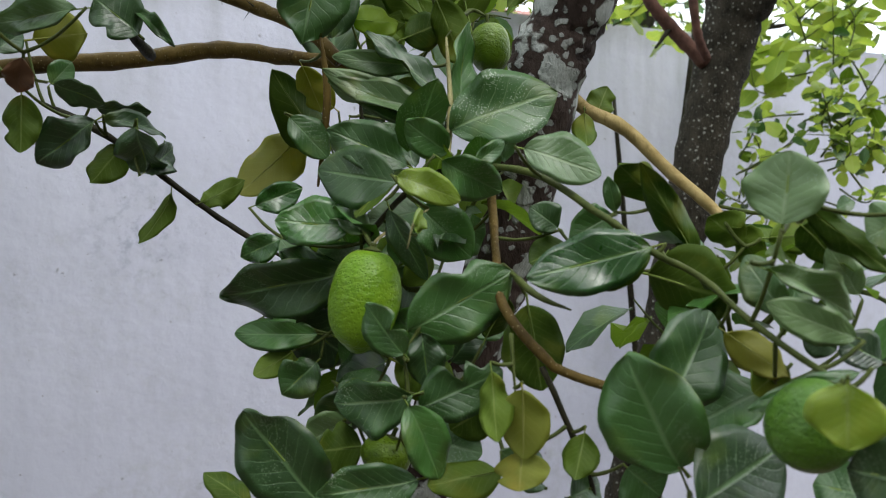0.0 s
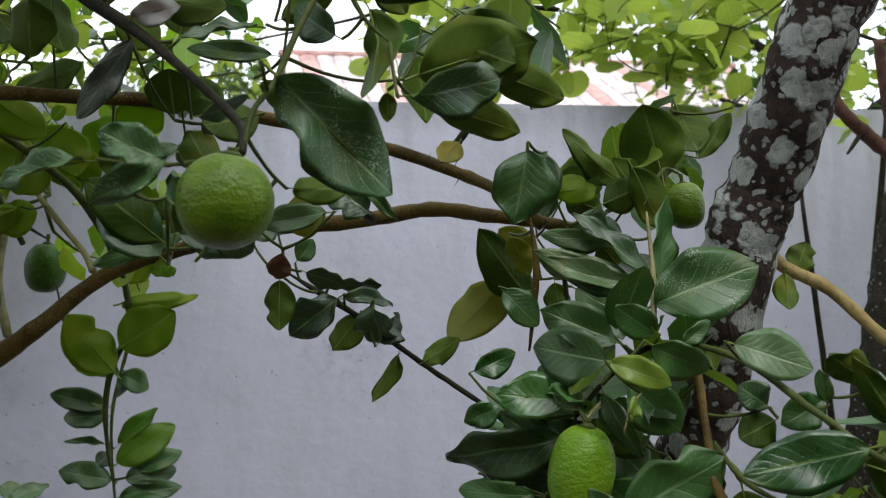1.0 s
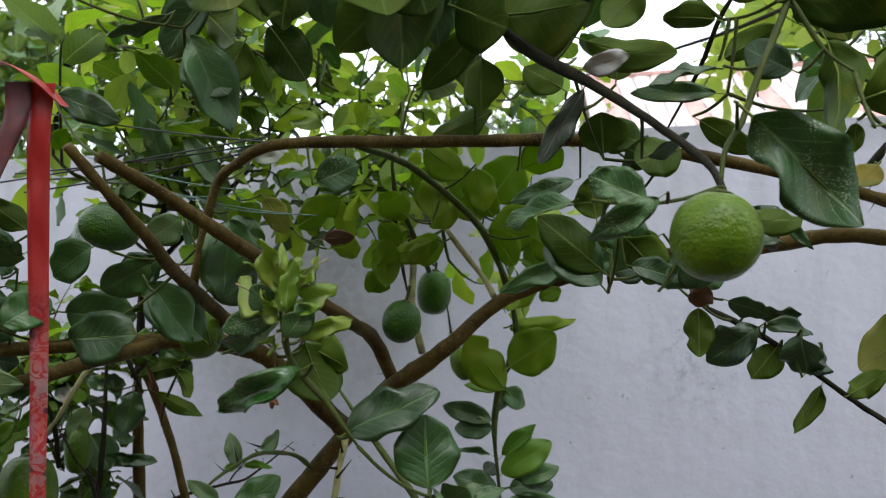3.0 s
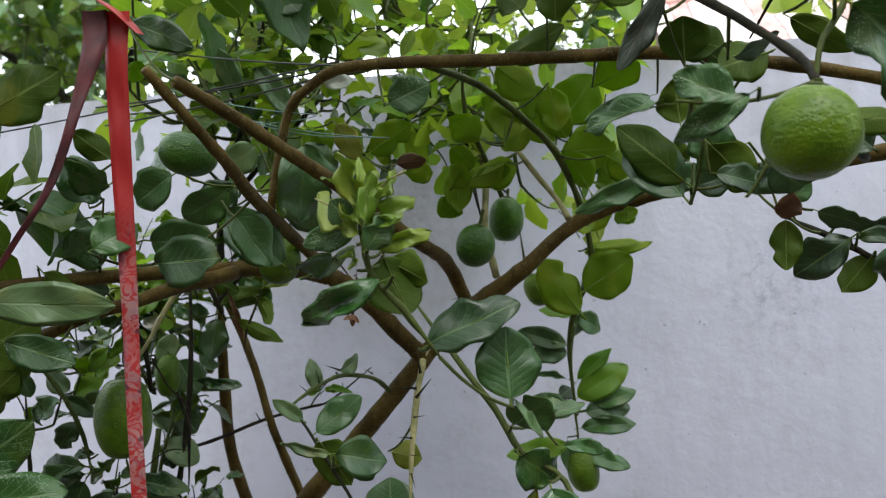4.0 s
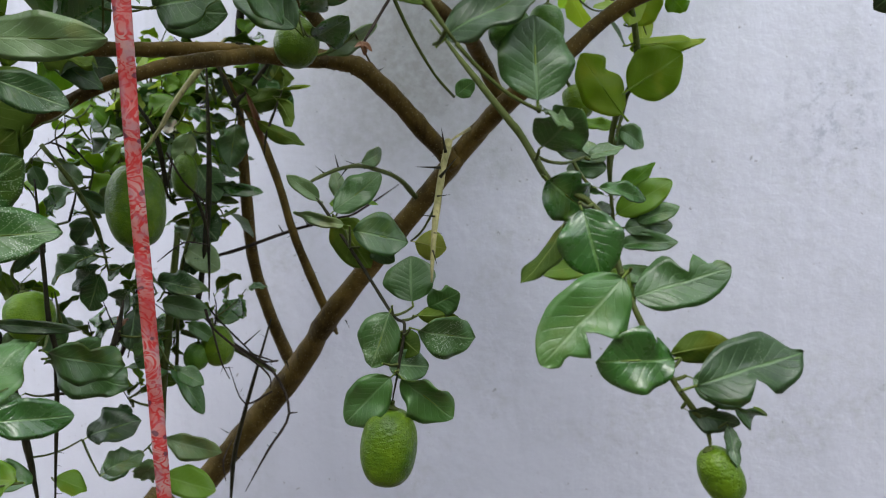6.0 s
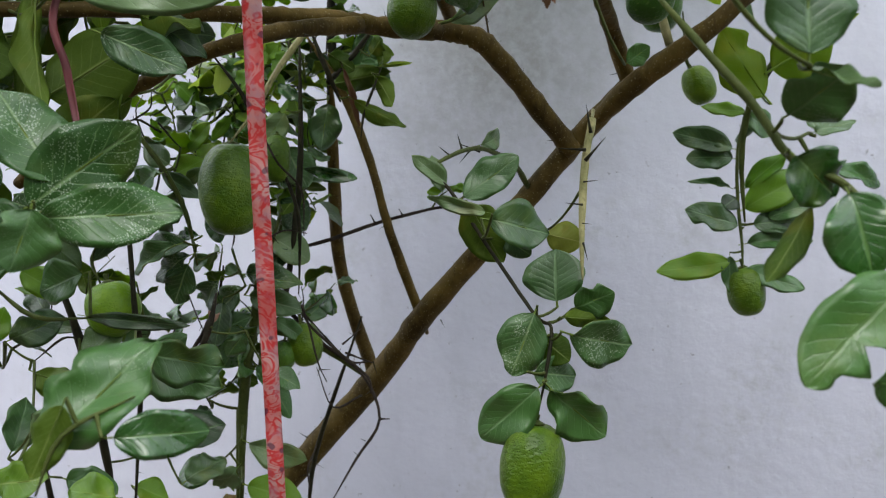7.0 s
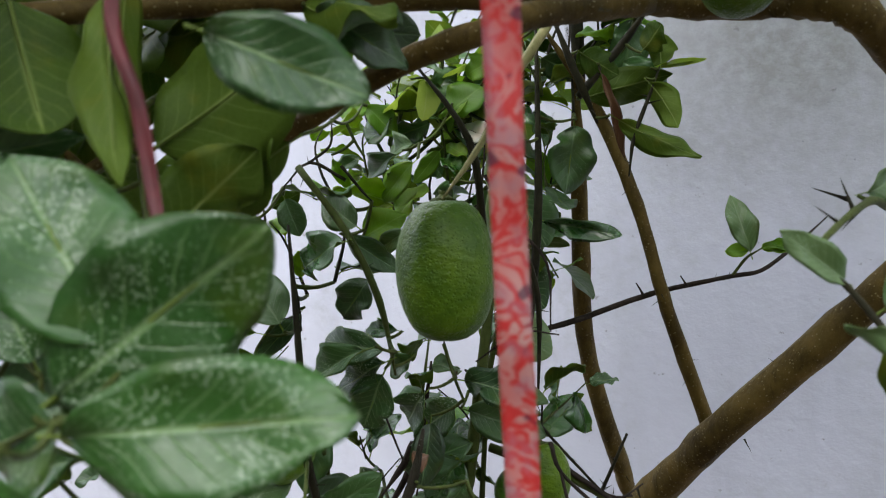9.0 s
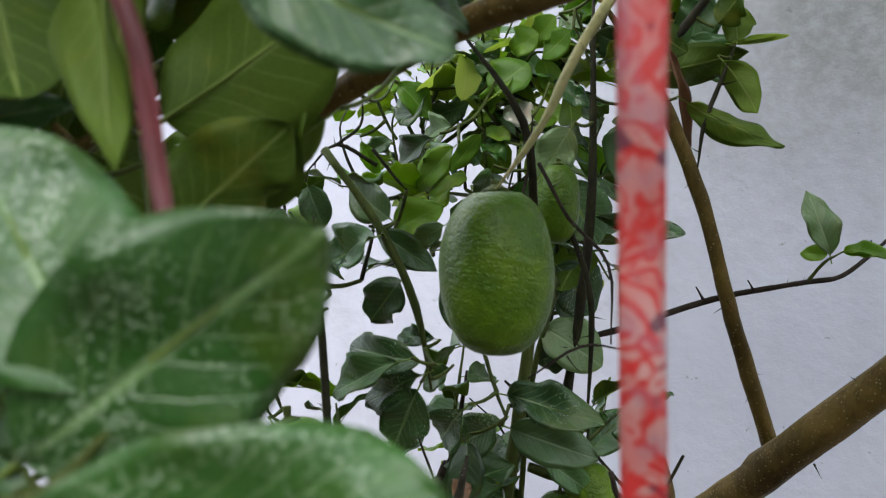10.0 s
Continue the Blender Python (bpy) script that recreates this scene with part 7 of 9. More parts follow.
leaf(tree_b, (0.434, 0.483, 1.639), (0.415, 0.494, 1.67), 0.019, (-0.69, -0.71, -0.15), "shiny", "plain")
leaf(tree_b, (0.412, 0.379, 1.599), (0.395, 0.395, 1.627), 0.021, (-0.8, -0.58, -0.16), "pale", "plain")
leaf(tree_b, (0.389, 0.37, 1.623), (0.456, 0.35, 1.596), 0.017, (-0.19, -0.96, 0.23), "pale", "plain")
leaf(tree_b, (0.427, 0.349, 1.589), (0.383, 0.362, 1.606), 0.019, (-0.32, -0.94, -0.12), "pale", "plain")
leaf(tree_b, (0.425, 0.377, 1.653), (0.471, 0.365, 1.618), 0.017, (0.31, 0.95, 0.08), "mature", "plain")
leaf(tree_b, (0.451, 0.342, 1.649), (0.446, 0.357, 1.637), 0.028, (-0.96, -0.15, 0.23), "pale", "plain")
leaf(tree_b, (0.402, 0.474, 1.611), (0.441, 0.438, 1.596), 0.047, (0.7, 0.64, 0.3), "mature", "plain")
leaf(tree_b, (0.407, 0.414, 1.583), (0.436, 0.398, 1.559), 0.021, (0.48, 0.88, 0), "yellow", "plain")
leaf(tree_b, (0.437, 0.398, 1.564), (0.42, 0.409, 1.549), 0.023, (0.53, 0.85, 0.01), "mature", "plain")
leaf(tree_b, (0.288, 0.847, 1.719), (0.241, 0.879, 1.656), 0.049, (0.62, 0.78, -0.06), "yellow", "plain")
leaf(tree_b, (0.306, 0.815, 1.7), (0.257, 0.847, 1.774), 0.043, (0.24, 0.94, -0.25), "mature", "plain")
leaf(tree_b, (0.303, 0.788, 1.775), (0.31, 0.811, 1.86), 0.058, (-0.59, -0.77, 0.25), "mature", "plain")
leaf(tree_b, (0.338, 0.796, 1.804), (0.379, 0.793, 1.841), 0.048, (0.23, 0.96, -0.17), "mature", "plain")
leaf(tree_b, (0.324, 0.854, 1.747), (0.289, 0.862, 1.774), 0.032, (0.39, 0.89, 0.24), "yellow", "plain")
leaf(tree_b, (0.257, 0.612, 1.638), (0.207, 0.629, 1.644), 0.035, (-0.25, -0.88, 0.41), "shiny", "plain")
leaf(tree_b, (0.217, 0.652, 1.629), (0.188, 0.66, 1.616), 0.021, (-0.29, -0.95, 0.09), "shiny", "plain")
leaf(tree_b, (0.264, 0.597, 1.631), (0.242, 0.628, 1.662), 0.021, (-0.3, -0.77, 0.56), "pale", "crinkle")
leaf(tree_b, (0.222, 0.644, 1.548), (0.198, 0.654, 1.53), 0.019, (0.53, 0.81, -0.25), "mature", "plain")
leaf(tree_b, (0.38, 0.542, 1.638), (0.36, 0.542, 1.652), 0.022, (-0.11, -0.98, -0.15), "mature", "plain")
leaf(tree_b, (0.464, 0.63, 1.727), (0.452, 0.611, 1.694), 0.019, (0.31, 0.77, -0.55), "mature", "plain")
leaf(tree_b, (0.485, 0.642, 1.728), (0.501, 0.65, 1.751), 0.024, (0.22, 0.86, -0.45), "mature", "plain")
leaf(tree_b, (0.185, 0.621, 1.451), (0.161, 0.653, 1.468), 0.021, (0.17, 0.58, -0.8), "mature", "plain")
leaf(tree_b, (0.362, 0.302, 1.582), (0.363, 0.302, 1.554), 0.030, (-0.84, -0.54, -0.05), "young", "plain")
leaf(tree_b, (0.412, 0.308, 1.532), (0.395, 0.328, 1.533), 0.038, (-0.77, -0.63, 0.04), "mature", "plain")
leaf(tree_b, (0.385, 0.485, 1.65), (0.375, 0.48, 1.67), 0.010, (-0.5, -0.75, -0.44), "mature", "plain")
leaf(tree_b, (0.399, 0.767, 1.81), (0.384, 0.785, 1.839), 0.037, (0.39, 0.86, -0.33), "mature", "crinkle")
leaf(tree_b, (0.37, 0.779, 1.789), (0.325, 0.78, 1.807), 0.029, (0.16, 0.92, 0.35), "mature", "plain")
leaf(tree_b, (0.252, 0.679, 1.62), (0.284, 0.664, 1.584), 0.048, (0.04, -0.91, 0.42), "mature", "plain")
leaf(tree_b, (0.229, 0.664, 1.571), (0.27, 0.651, 1.535), 0.042, (-0.32, -0.95, -0.01), "mature", "plain")
leaf(tree_b, (0.282, 0.615, 1.541), (0.255, 0.641, 1.517), 0.040, (-0.8, -0.5, 0.35), "mature", "plain")
leaf(tree_b, (0.238, 0.636, 1.541), (0.212, 0.637, 1.519), 0.031, (-0.21, -0.95, 0.21), "mature", "crinkle")
leaf(tree_b, (0.252, 0.604, 1.506), (0.22, 0.609, 1.489), 0.032, (-0.13, -0.99, -0.02), "pale", "plain")
leaf(tree_b, (0.282, 0.595, 1.577), (0.308, 0.564, 1.547), 0.043, (-0.79, -0.62, -0.03), "mature", "plain")
leaf(tree_b, (0.334, 0.612, 1.537), (0.355, 0.597, 1.572), 0.029, (-0.39, -0.91, -0.16), "mature", "plain")
leaf(tree_b, (0.282, 0.593, 1.545), (0.322, 0.585, 1.522), 0.035, (0.08, 0.97, -0.21), "mature", "plain")
leaf(tree_b, (0.293, 0.562, 1.497), (0.317, 0.533, 1.494), 0.038, (-0.61, -0.56, 0.56), "mature", "plain")
leaf(tree_b, (0.252, 0.581, 1.493), (0.221, 0.584, 1.493), 0.033, (0.08, 0.95, -0.29), "mature", "plain")
leaf(tree_b, (0.323, 0.538, 1.522), (0.302, 0.548, 1.506), 0.033, (0.46, 0.89, -0.08), "mature", "plain")
leaf(tree_b, (0.337, 0.617, 1.625), (0.364, 0.613, 1.637), 0.031, (-0.01, -0.97, -0.26), "mature", "plain")
leaf(tree_b, (0.313, 0.604, 1.598), (0.294, 0.603, 1.619), 0.029, (-0.1, 0.99, -0.02), "mature", "plain")
leaf(tree_b, (0.277, 0.647, 1.654), (0.25, 0.676, 1.646), 0.026, (-0.73, -0.58, 0.37), "mature", "plain")
leaf(tree_b, (0.33, 0.568, 1.681), (0.352, 0.558, 1.697), 0.013, (-0.33, -0.92, -0.19), "mature", "plain")
leaf(tree_b, (0.394, 0.502, 1.647), (0.364, 0.498, 1.633), 0.024, (0.05, -0.97, 0.22), "mature", "plain")
leaf(tree_b, (0.384, 0.539, 1.627), (0.367, 0.555, 1.611), 0.027, (0.78, 0.56, -0.29), "mature", "crinkle")
leaf(tree_b, (0.374, 0.457, 1.498), (0.389, 0.444, 1.482), 0.034, (-0.6, -0.8, 0.07), "mature", "plain")
leaf(tree_b, (0.337, 0.462, 1.485), (0.365, 0.461, 1.491), 0.029, (-0.14, -0.9, 0.42), "mature", "crinkle")
leaf(tree_b, (0.339, 0.495, 1.481), (0.309, 0.493, 1.507), 0.026, (0.27, -0.93, 0.24), "mature", "plain")
leaf(tree_b, (0.454, 0.45, 1.63), (0.444, 0.466, 1.648), 0.026, (0.92, 0.35, 0.18), "mature", "crinkle")
leaf(tree_b, (0.448, 0.454, 1.64), (0.478, 0.454, 1.618), 0.021, (0.49, 0.59, 0.64), "mature", "crinkle")
leaf(tree_b, (0.455, 0.406, 1.642), (0.482, 0.404, 1.624), 0.022, (0.45, 0.67, 0.6), "mature", "plain")
leaf(tree_b, (0.431, 0.48, 1.582), (0.464, 0.477, 1.561), 0.029, (0.06, 1, -0.03), "mature", "plain")
leaf(tree_b, (0.462, 0.387, 1.573), (0.449, 0.399, 1.582), 0.017, (-0.69, -0.73, 0), "mature", "plain")
leaf(tree_b, (0.47, 0.443, 1.633), (0.517, 0.432, 1.636), 0.023, (0.24, 0.95, -0.19), "mature", "plain")
leaf(tree_b, (0.474, 0.383, 1.604), (0.466, 0.396, 1.63), 0.018, (-0.89, -0.44, -0.07), "pale", "plain")
leaf(tree_b, (0.457, 0.356, 1.573), (0.438, 0.366, 1.585), 0.022, (-0.26, -0.9, 0.34), "mature", "plain")
leaf(tree_b, (0.447, 0.356, 1.503), (0.43, 0.374, 1.509), 0.032, (-0.44, -0.6, 0.67), "mature", "crinkle")
leaf(tree_b, (0.215, 0.693, 1.568), (0.249, 0.669, 1.587), 0.025, (-0.44, -0.85, -0.29), "mature", "crinkle")
leaf(tree_b, (0.236, 0.686, 1.607), (0.274, 0.689, 1.619), 0.031, (-0.09, -0.85, 0.51), "shiny", "plain")
leaf(tree_b, (0.259, 0.649, 1.554), (0.302, 0.64, 1.534), 0.041, (-0.32, -0.9, -0.29), "dark", "plain")
leaf(tree_b, (0.257, 0.697, 1.583), (0.289, 0.679, 1.546), 0.037, (-0.56, -0.82, -0.1), "mature", "plain")
leaf(tree_b, (0.298, 0.634, 1.604), (0.325, 0.609, 1.571), 0.037, (-0.38, -0.86, 0.33), "mature", "crinkle")
leaf(tree_b, (0.334, 0.593, 1.59), (0.351, 0.573, 1.558), 0.035, (-0.12, -0.86, 0.49), "mature", "plain")
leaf(tree_b, (0.249, 0.619, 1.528), (0.282, 0.592, 1.513), 0.039, (-0.25, -0.68, 0.69), "mature", "plain")
leaf(tree_b, (0.316, 0.575, 1.522), (0.307, 0.595, 1.476), 0.030, (-0.68, -0.72, -0.18), "mature", "crinkle")
leaf(tree_b, (0.263, 0.611, 1.52), (0.231, 0.619, 1.496), 0.032, (-0.2, -0.98, -0.07), "mature", "plain")
leaf(tree_b, (0.213, 0.61, 1.479), (0.245, 0.606, 1.459), 0.035, (0.15, -0.9, 0.41), "mature", "plain")
leaf(tree_b, (0.338, 0.567, 1.561), (0.35, 0.556, 1.594), 0.023, (0.32, 0.93, 0.2), "mature", "plain")
leaf(tree_b, (0.274, 0.532, 1.575), (0.276, 0.524, 1.54), 0.023, (-0.34, -0.92, 0.2), "mature", "crinkle")
leaf(tree_b, (0.226, 0.686, 1.533), (0.252, 0.681, 1.55), 0.029, (0.31, 0.91, -0.26), "young", "crinkle")
leaf(tree_b, (0.242, 0.576, 1.515), (0.275, 0.574, 1.527), 0.026, (0.27, 0.75, -0.6), "mature", "plain")
leaf(tree_b, (0.274, 0.537, 1.637), (0.275, 0.53, 1.651), 0.009, (-0.11, -0.91, -0.4), "young", "ragged")
leaf(tree_b, (0.256, 0.678, 1.835), (0.242, 0.668, 1.773), 0.051, (-0.05, -0.98, 0.17), "mature", "plain")
leaf(tree_b, (0.288, 0.717, 1.834), (0.275, 0.704, 1.788), 0.032, (-0.16, -0.94, 0.3), "mature", "plain")
leaf(tree_b, (0.325, 0.65, 1.759), (0.258, 0.652, 1.758), 0.018, (-0.03, -0.95, -0.3), "pale", "plain")
leaf(tree_b, (0.337, 0.652, 1.714), (0.248, 0.631, 1.747), 0.025, (0.11, -0.95, -0.31), "pale", "plain")
leaf(tree_b, (0.234, 0.685, 1.719), (0.262, 0.673, 1.689), 0.026, (-0.18, -0.96, 0.21), "mature", "plain")
leaf(tree_b, (0.314, 0.719, 1.773), (0.371, 0.73, 1.767), 0.034, (0.2, -0.97, 0.16), "mature", "plain")
leaf(tree_b, (0.315, 0.722, 1.716), (0.345, 0.713, 1.697), 0.030, (-0.19, -0.96, 0.2), "mature", "plain")
leaf(tree_b, (0.299, 0.718, 1.804), (0.343, 0.736, 1.808), 0.028, (-0.37, 0.92, -0.11), "lit", "plain")
leaf(tree_b, (0.342, 0.717, 1.792), (0.376, 0.71, 1.807), 0.031, (0.25, 0.97, -0.06), "mature", "plain")
leaf(tree_b, (0.326, 0.72, 1.747), (0.313, 0.742, 1.719), 0.027, (-0.78, -0.61, -0.12), "mature", "plain")
leaf(tree_b, (0.356, 0.72, 1.736), (0.331, 0.711, 1.763), 0.026, (0.14, 0.89, 0.44), "mature", "plain")
leaf(tree_b, (0.208, 0.689, 1.653), (0.244, 0.678, 1.667), 0.022, (-0.27, -0.96, -0.04), "shiny", "plain")
leaf(tree_b, (0.295, 0.723, 1.722), (0.301, 0.724, 1.691), 0.023, (0.14, 0.99, 0.06), "mature", "plain")
leaf(tree_b, (0.255, 0.722, 1.764), (0.276, 0.738, 1.731), 0.023, (0.25, 0.8, 0.55), "yellow", "plain")
leaf(tree_b, (0.356, 0.721, 1.721), (0.394, 0.73, 1.74), 0.029, (-0.08, -0.83, 0.56), "mature", "plain")
lime((0.257, 0.586, 1.591), 0.048, 0.067, (0.263, 0.586, 1.625), "yellowgreen")
lime((0.421, 0.711, 1.789), 0.036, 0.043, (0.419, 0.713, 1.816), "ripe")
lime((0.382, 0.335, 1.554), 0.041, 0.043, (0.395, 0.33, 1.573), "dark")
lime((0.263, 0.565, 1.49), 0.034, 0.026, (0.269, 0.563, 1.507), "ripe")
mass(tree_b, (0.284, 0.681, 1.547), (0.04, 0.04, 0.05), 9, 6, 0.05, 0.06, 2490, ("mature",), "plain", ratio=0.52)
mass(tree_b, (0.31, 0.642, 1.628), (0.04, 0.05, 0.06), 4, 6, 0.08, 0.06, 2700, ("mature",), "plain", ratio=0.52)
mass(tree_b, (0.519, 0.482, 1.576), (0.04, 0.04, 0.05), 5, 6, 0.08, 0.06, 4670, ("mature",), "plain", ratio=0.52)
mass(tree_b, (0.464, 0.848, 1.83), (0.04, 0.05, 0.04), 5, 5, 0.08, 0.06, 2520, ("mature",), "plain", ratio=0.52)

# wood, leaves and fruit of tree c
branch(tree_c, "trunk", bark_speckle, [(1.066, 0.987, 2.038, 0.0494), (1.030, 1.021, 1.958, 0.0465), (1.017, 1.043, 1.871, 0.0422), (0.991, 1.057, 1.745, 0.0388), (0.976, 1.077, 1.611, 0.0367), (0.965, 1.113, 1.425, 0.0360), (0.948, 1.152, 1.227, 0.0364), (0.934, 1.182, 1.091, 0.0372)])
branch(tree_c, "branch", bark_redbark, [(0.951, 1.007, 1.861, 0.0063), (0.925, 1.000, 1.895, 0.0066), (0.905, 0.991, 1.956, 0.0069), (0.888, 0.982, 2.030, 0.0072)])
branch(tree_c, "branch", bark_redbark, [(0.977, 1.039, 1.862, 0.0117), (0.920, 1.048, 1.910, 0.0102), (0.877, 1.049, 1.949, 0.0088), (0.860, 1.061, 2.008, 0.0075), (0.829, 1.083, 2.117, 0.0063)])
branch(tree_c, "branch", bark_speckle, [(1.021, 1.026, 1.976, 0.0260), (0.955, 1.018, 2.049, 0.0209)])
branch(tree_c, "twig", bark_dark, [(0.920, 1.048, 1.916, 0.0051), (0.882, 1.041, 1.878, 0.0018)])
mass(tree_c, (0.734, 1.815, 2.29), (0.34, 0.2, 0.15), 30, 7, 0.18, 0.07, 3710, ("round",), "round", ratio=0.85)
mass(tree_c, (0.972, 1.587, 2.168), (0.18, 0.2, 0.17), 22, 7, 0.18, 0.07, 4570, ("round",), "round", ratio=0.85)
mass(tree_c, (0.423, 1.96, 2.203), (0.17, 0.15, 0.07), 8, 6, 0.16, 0.07, 3050, ("round",), "round", ratio=0.85)
mass(tree_c, (1.476, 1.319, 1.963), (0.15, 0.12, 0.11), 22, 7, 0.16, 0.06, 4290, ("round",), "round", ratio=0.85)
mass(tree_c, (1.123, 1.379, 2.002), (0.07, 0.1, 0.04), 6, 6, 0.12, 0.055, 3430, ("round",), "round", ratio=0.85)

# wood, leaves and fruit of tree d
branch(tree_d, "twig", bark_dark, [(-0.851, 0.824, 1.463, 0.0017), (-0.822, 0.820, 1.386, 0.0044), (-0.808, 0.826, 1.260, 0.0041), (-0.802, 0.826, 1.183, 0.0013)])
branch(tree_d, "twig", bark_dark, [(-0.749, 0.819, 1.574, 0.0009), (-0.739, 0.806, 1.474, 0.0027), (-0.734, 0.799, 1.419, 0.0029), (-0.740, 0.810, 1.369, 0.0032), (-0.763, 0.810, 1.209, 0.0012)])
branch(tree_d, "twig", bark_green, [(-0.685, 0.983, 1.493, 0.0040), (-0.701, 0.971, 1.380, 0.0054), (-0.722, 0.970, 1.281, 0.0064), (-0.733, 0.965, 1.137, 0.0024)])
branch(tree_d, "twig", bark_dead, [(-0.778, 0.925, 1.299, 0.0012), (-0.753, 0.939, 1.344, 0.0031), (-0.740, 0.950, 1.383, 0.0029), (-0.732, 0.961, 1.442, 0.0009)])
branch(tree_d, "twig", bark_dark, [(-0.655, 1.036, 1.710, 0.0012), (-0.652, 1.016, 1.570, 0.0036), (-0.662, 1.007, 1.470, 0.0038), (-0.674, 0.989, 1.377, 0.0041)])
branch(tree_d, "twig", bark_green, [(-0.698, 0.990, 1.361, 0.0041), (-0.647, 1.022, 1.334, 0.0038), (-0.612, 1.077, 1.283, 0.0037)])
branch(tree_d, "twig", bark_dark, [(-0.672, 0.980, 1.585, 0.0008), (-0.645, 0.978, 1.520, 0.0023), (-0.642, 0.982, 1.474, 0.0023), (-0.647, 0.981, 1.407, 0.0008)])
branch(tree_d, "twig", bark_green, [(-0.778, 0.869, 1.611, 0.0027), (-0.740, 0.872, 1.560, 0.0027), (-0.716, 0.871, 1.512, 0.0027), (-0.710, 0.875, 1.457, 0.0009)])
branch(tree_d, "twig", bark_dark, [(-0.696, 0.904, 1.682, 0.0009), (-0.655, 0.907, 1.622, 0.0027), (-0.658, 0.927, 1.556, 0.0028)])
branch(tree_d, "twig", bark_dark, [(-0.594, 1.043, 1.367, 0.0011), (-0.688, 1.088, 1.164, 0.0035), (-0.706, 1.088, 1.063, 0.0012)])
branch(tree_d, "twig", bark_green, [(-0.807, 0.842, 1.441, 0.0008), (-0.822, 0.850, 1.467, 0.0022), (-0.817, 0.879, 1.497, 0.0023)])
branch(tree_d, "twig", bark_dark, [(-0.633, 1.018, 1.713, 0.0015), (-0.616, 1.021, 1.666, 0.0038), (-0.605, 1.033, 1.628, 0.0012)])
branch(tree_d, "twig", bark_dark, [(-0.567, 1.059, 1.717, 0.0015), (-0.594, 1.049, 1.682, 0.0036), (-0.619, 1.029, 1.650, 0.0030)])
branch(tree_d, "twig", bark_dark, [(-0.580, 1.030, 1.585, 0.0006), (-0.577, 1.036, 1.614, 0.0017), (-0.569, 1.045, 1.640, 0.0017), (-0.559, 1.056, 1.671, 0.0006)])
branch(tree_d, "twig", bark_speckle, [(-0.690, 0.827, 1.366, 0.0016), (-0.669, 0.824, 1.401, 0.0037), (-0.660, 0.829, 1.439, 0.0010)])
branch(tree_d, "twig", bark_dead, [(-0.712, 0.928, 1.532, 0.0005), (-0.694, 0.930, 1.510, 0.0013), (-0.695, 0.928, 1.482, 0.0012), (-0.698, 0.926, 1.468, 0.0004)])
branch(tree_d, "twig", bark_dead, [(-0.599, 0.892, 1.415, 0.0017), (-0.592, 0.891, 1.395, 0.0015), (-0.571, 0.904, 1.367, 0.0014), (-0.535, 0.909, 1.335, 0.0012), (-0.532, 0.908, 1.317, 0.0004)])
branch(tree_d, "twig", bark_dead, [(-0.592, 0.891, 1.395, 0.0014), (-0.583, 0.890, 1.354, 0.0010), (-0.574, 0.890, 1.333, 0.0002)])
branch(tree_d, "twig", bark_dead, [(-0.561, 0.906, 1.370, 0.0014), (-0.542, 0.912, 1.386, 0.0002)])
branch(tree_d, "twig", bark_dead, [(-0.558, 0.906, 1.361, 0.0014), (-0.537, 0.930, 1.344, 0.0007)])
branch(tree_d, "twig", bark_dead, [(-0.740, 0.893, 1.433, 0.0004), (-0.727, 0.893, 1.397, 0.0009), (-0.721, 0.893, 1.383, 0.0002)])
branch(tree_d, "twig", bark_dead, [(-0.639, 0.867, 1.475, 0.0005), (-0.609, 0.875, 1.495, 0.0010), (-0.588, 0.890, 1.491, 0.0002)])
branch(tree_d, "twig", bark_dead, [(-0.654, 0.926, 1.596, 0.0014), (-0.635, 0.927, 1.561, 0.0013), (-0.611, 0.930, 1.532, 0.0012), (-0.609, 0.926, 1.483, 0.0004)])
branch(tree_d, "twig", bark_dark, [(-0.802, 0.880, 1.531, 0.0008), (-0.799, 0.878, 1.507, 0.0021), (-0.797, 0.876, 1.484, 0.0020)])
branch(tree_d, "twig", bark_green, [(-0.787, 0.874, 1.438, 0.0007), (-0.780, 0.871, 1.395, 0.0022), (-0.778, 0.876, 1.346, 0.0009)])
branch(tree_d, "twig", bark_dark, [(-0.759, 0.900, 1.598, 0.0015), (-0.784, 0.890, 1.613, 0.0013), (-0.802, 0.879, 1.596, 0.0004)])
branch(tree_d, "twig", bark_dark, [(-0.784, 0.890, 1.613, 0.0013), (-0.770, 0.899, 1.625, 0.0011), (-0.769, 0.902, 1.644, 0.0003)])
branch(tree_d, "twig", bark_dark, [(-0.762, 0.900, 1.609, 0.0013), (-0.747, 0.905, 1.588, 0.0011), (-0.741, 0.907, 1.581, 0.0003)])
branch(tree_d, "twig", bark_dead, [(-0.727, 0.918, 1.388, 0.0032), (-0.735, 0.912, 1.370, 0.0027), (-0.750, 0.901, 1.347, 0.0007)])
branch(tree_d, "twig", bark_dead, [(-0.730, 0.916, 1.379, 0.0012), (-0.723, 0.917, 1.364, 0.0009), (-0.725, 0.913, 1.346, 0.0007)])
branch(tree_d, "twig", bark_dead, [(-0.762, 0.900, 1.376, 0.0003), (-0.764, 0.900, 1.386, 0.0007), (-0.766, 0.900, 1.395, 0.0002)])
branch(tree_d, "twig", bark_dead, [(-0.696, 1.014, 1.626, 0.0004), (-0.698, 1.007, 1.587, 0.0011), (-0.705, 0.998, 1.544, 0.0009), (-0.696, 1.000, 1.534, 0.0003)])
branch(tree_d, "twig", bark_green, [(-0.676, 1.006, 1.503, 0.0022), (-0.687, 0.993, 1.456, 0.0023), (-0.697, 0.992, 1.410, 0.0024), (-0.706, 0.985, 1.312, 0.0025)])
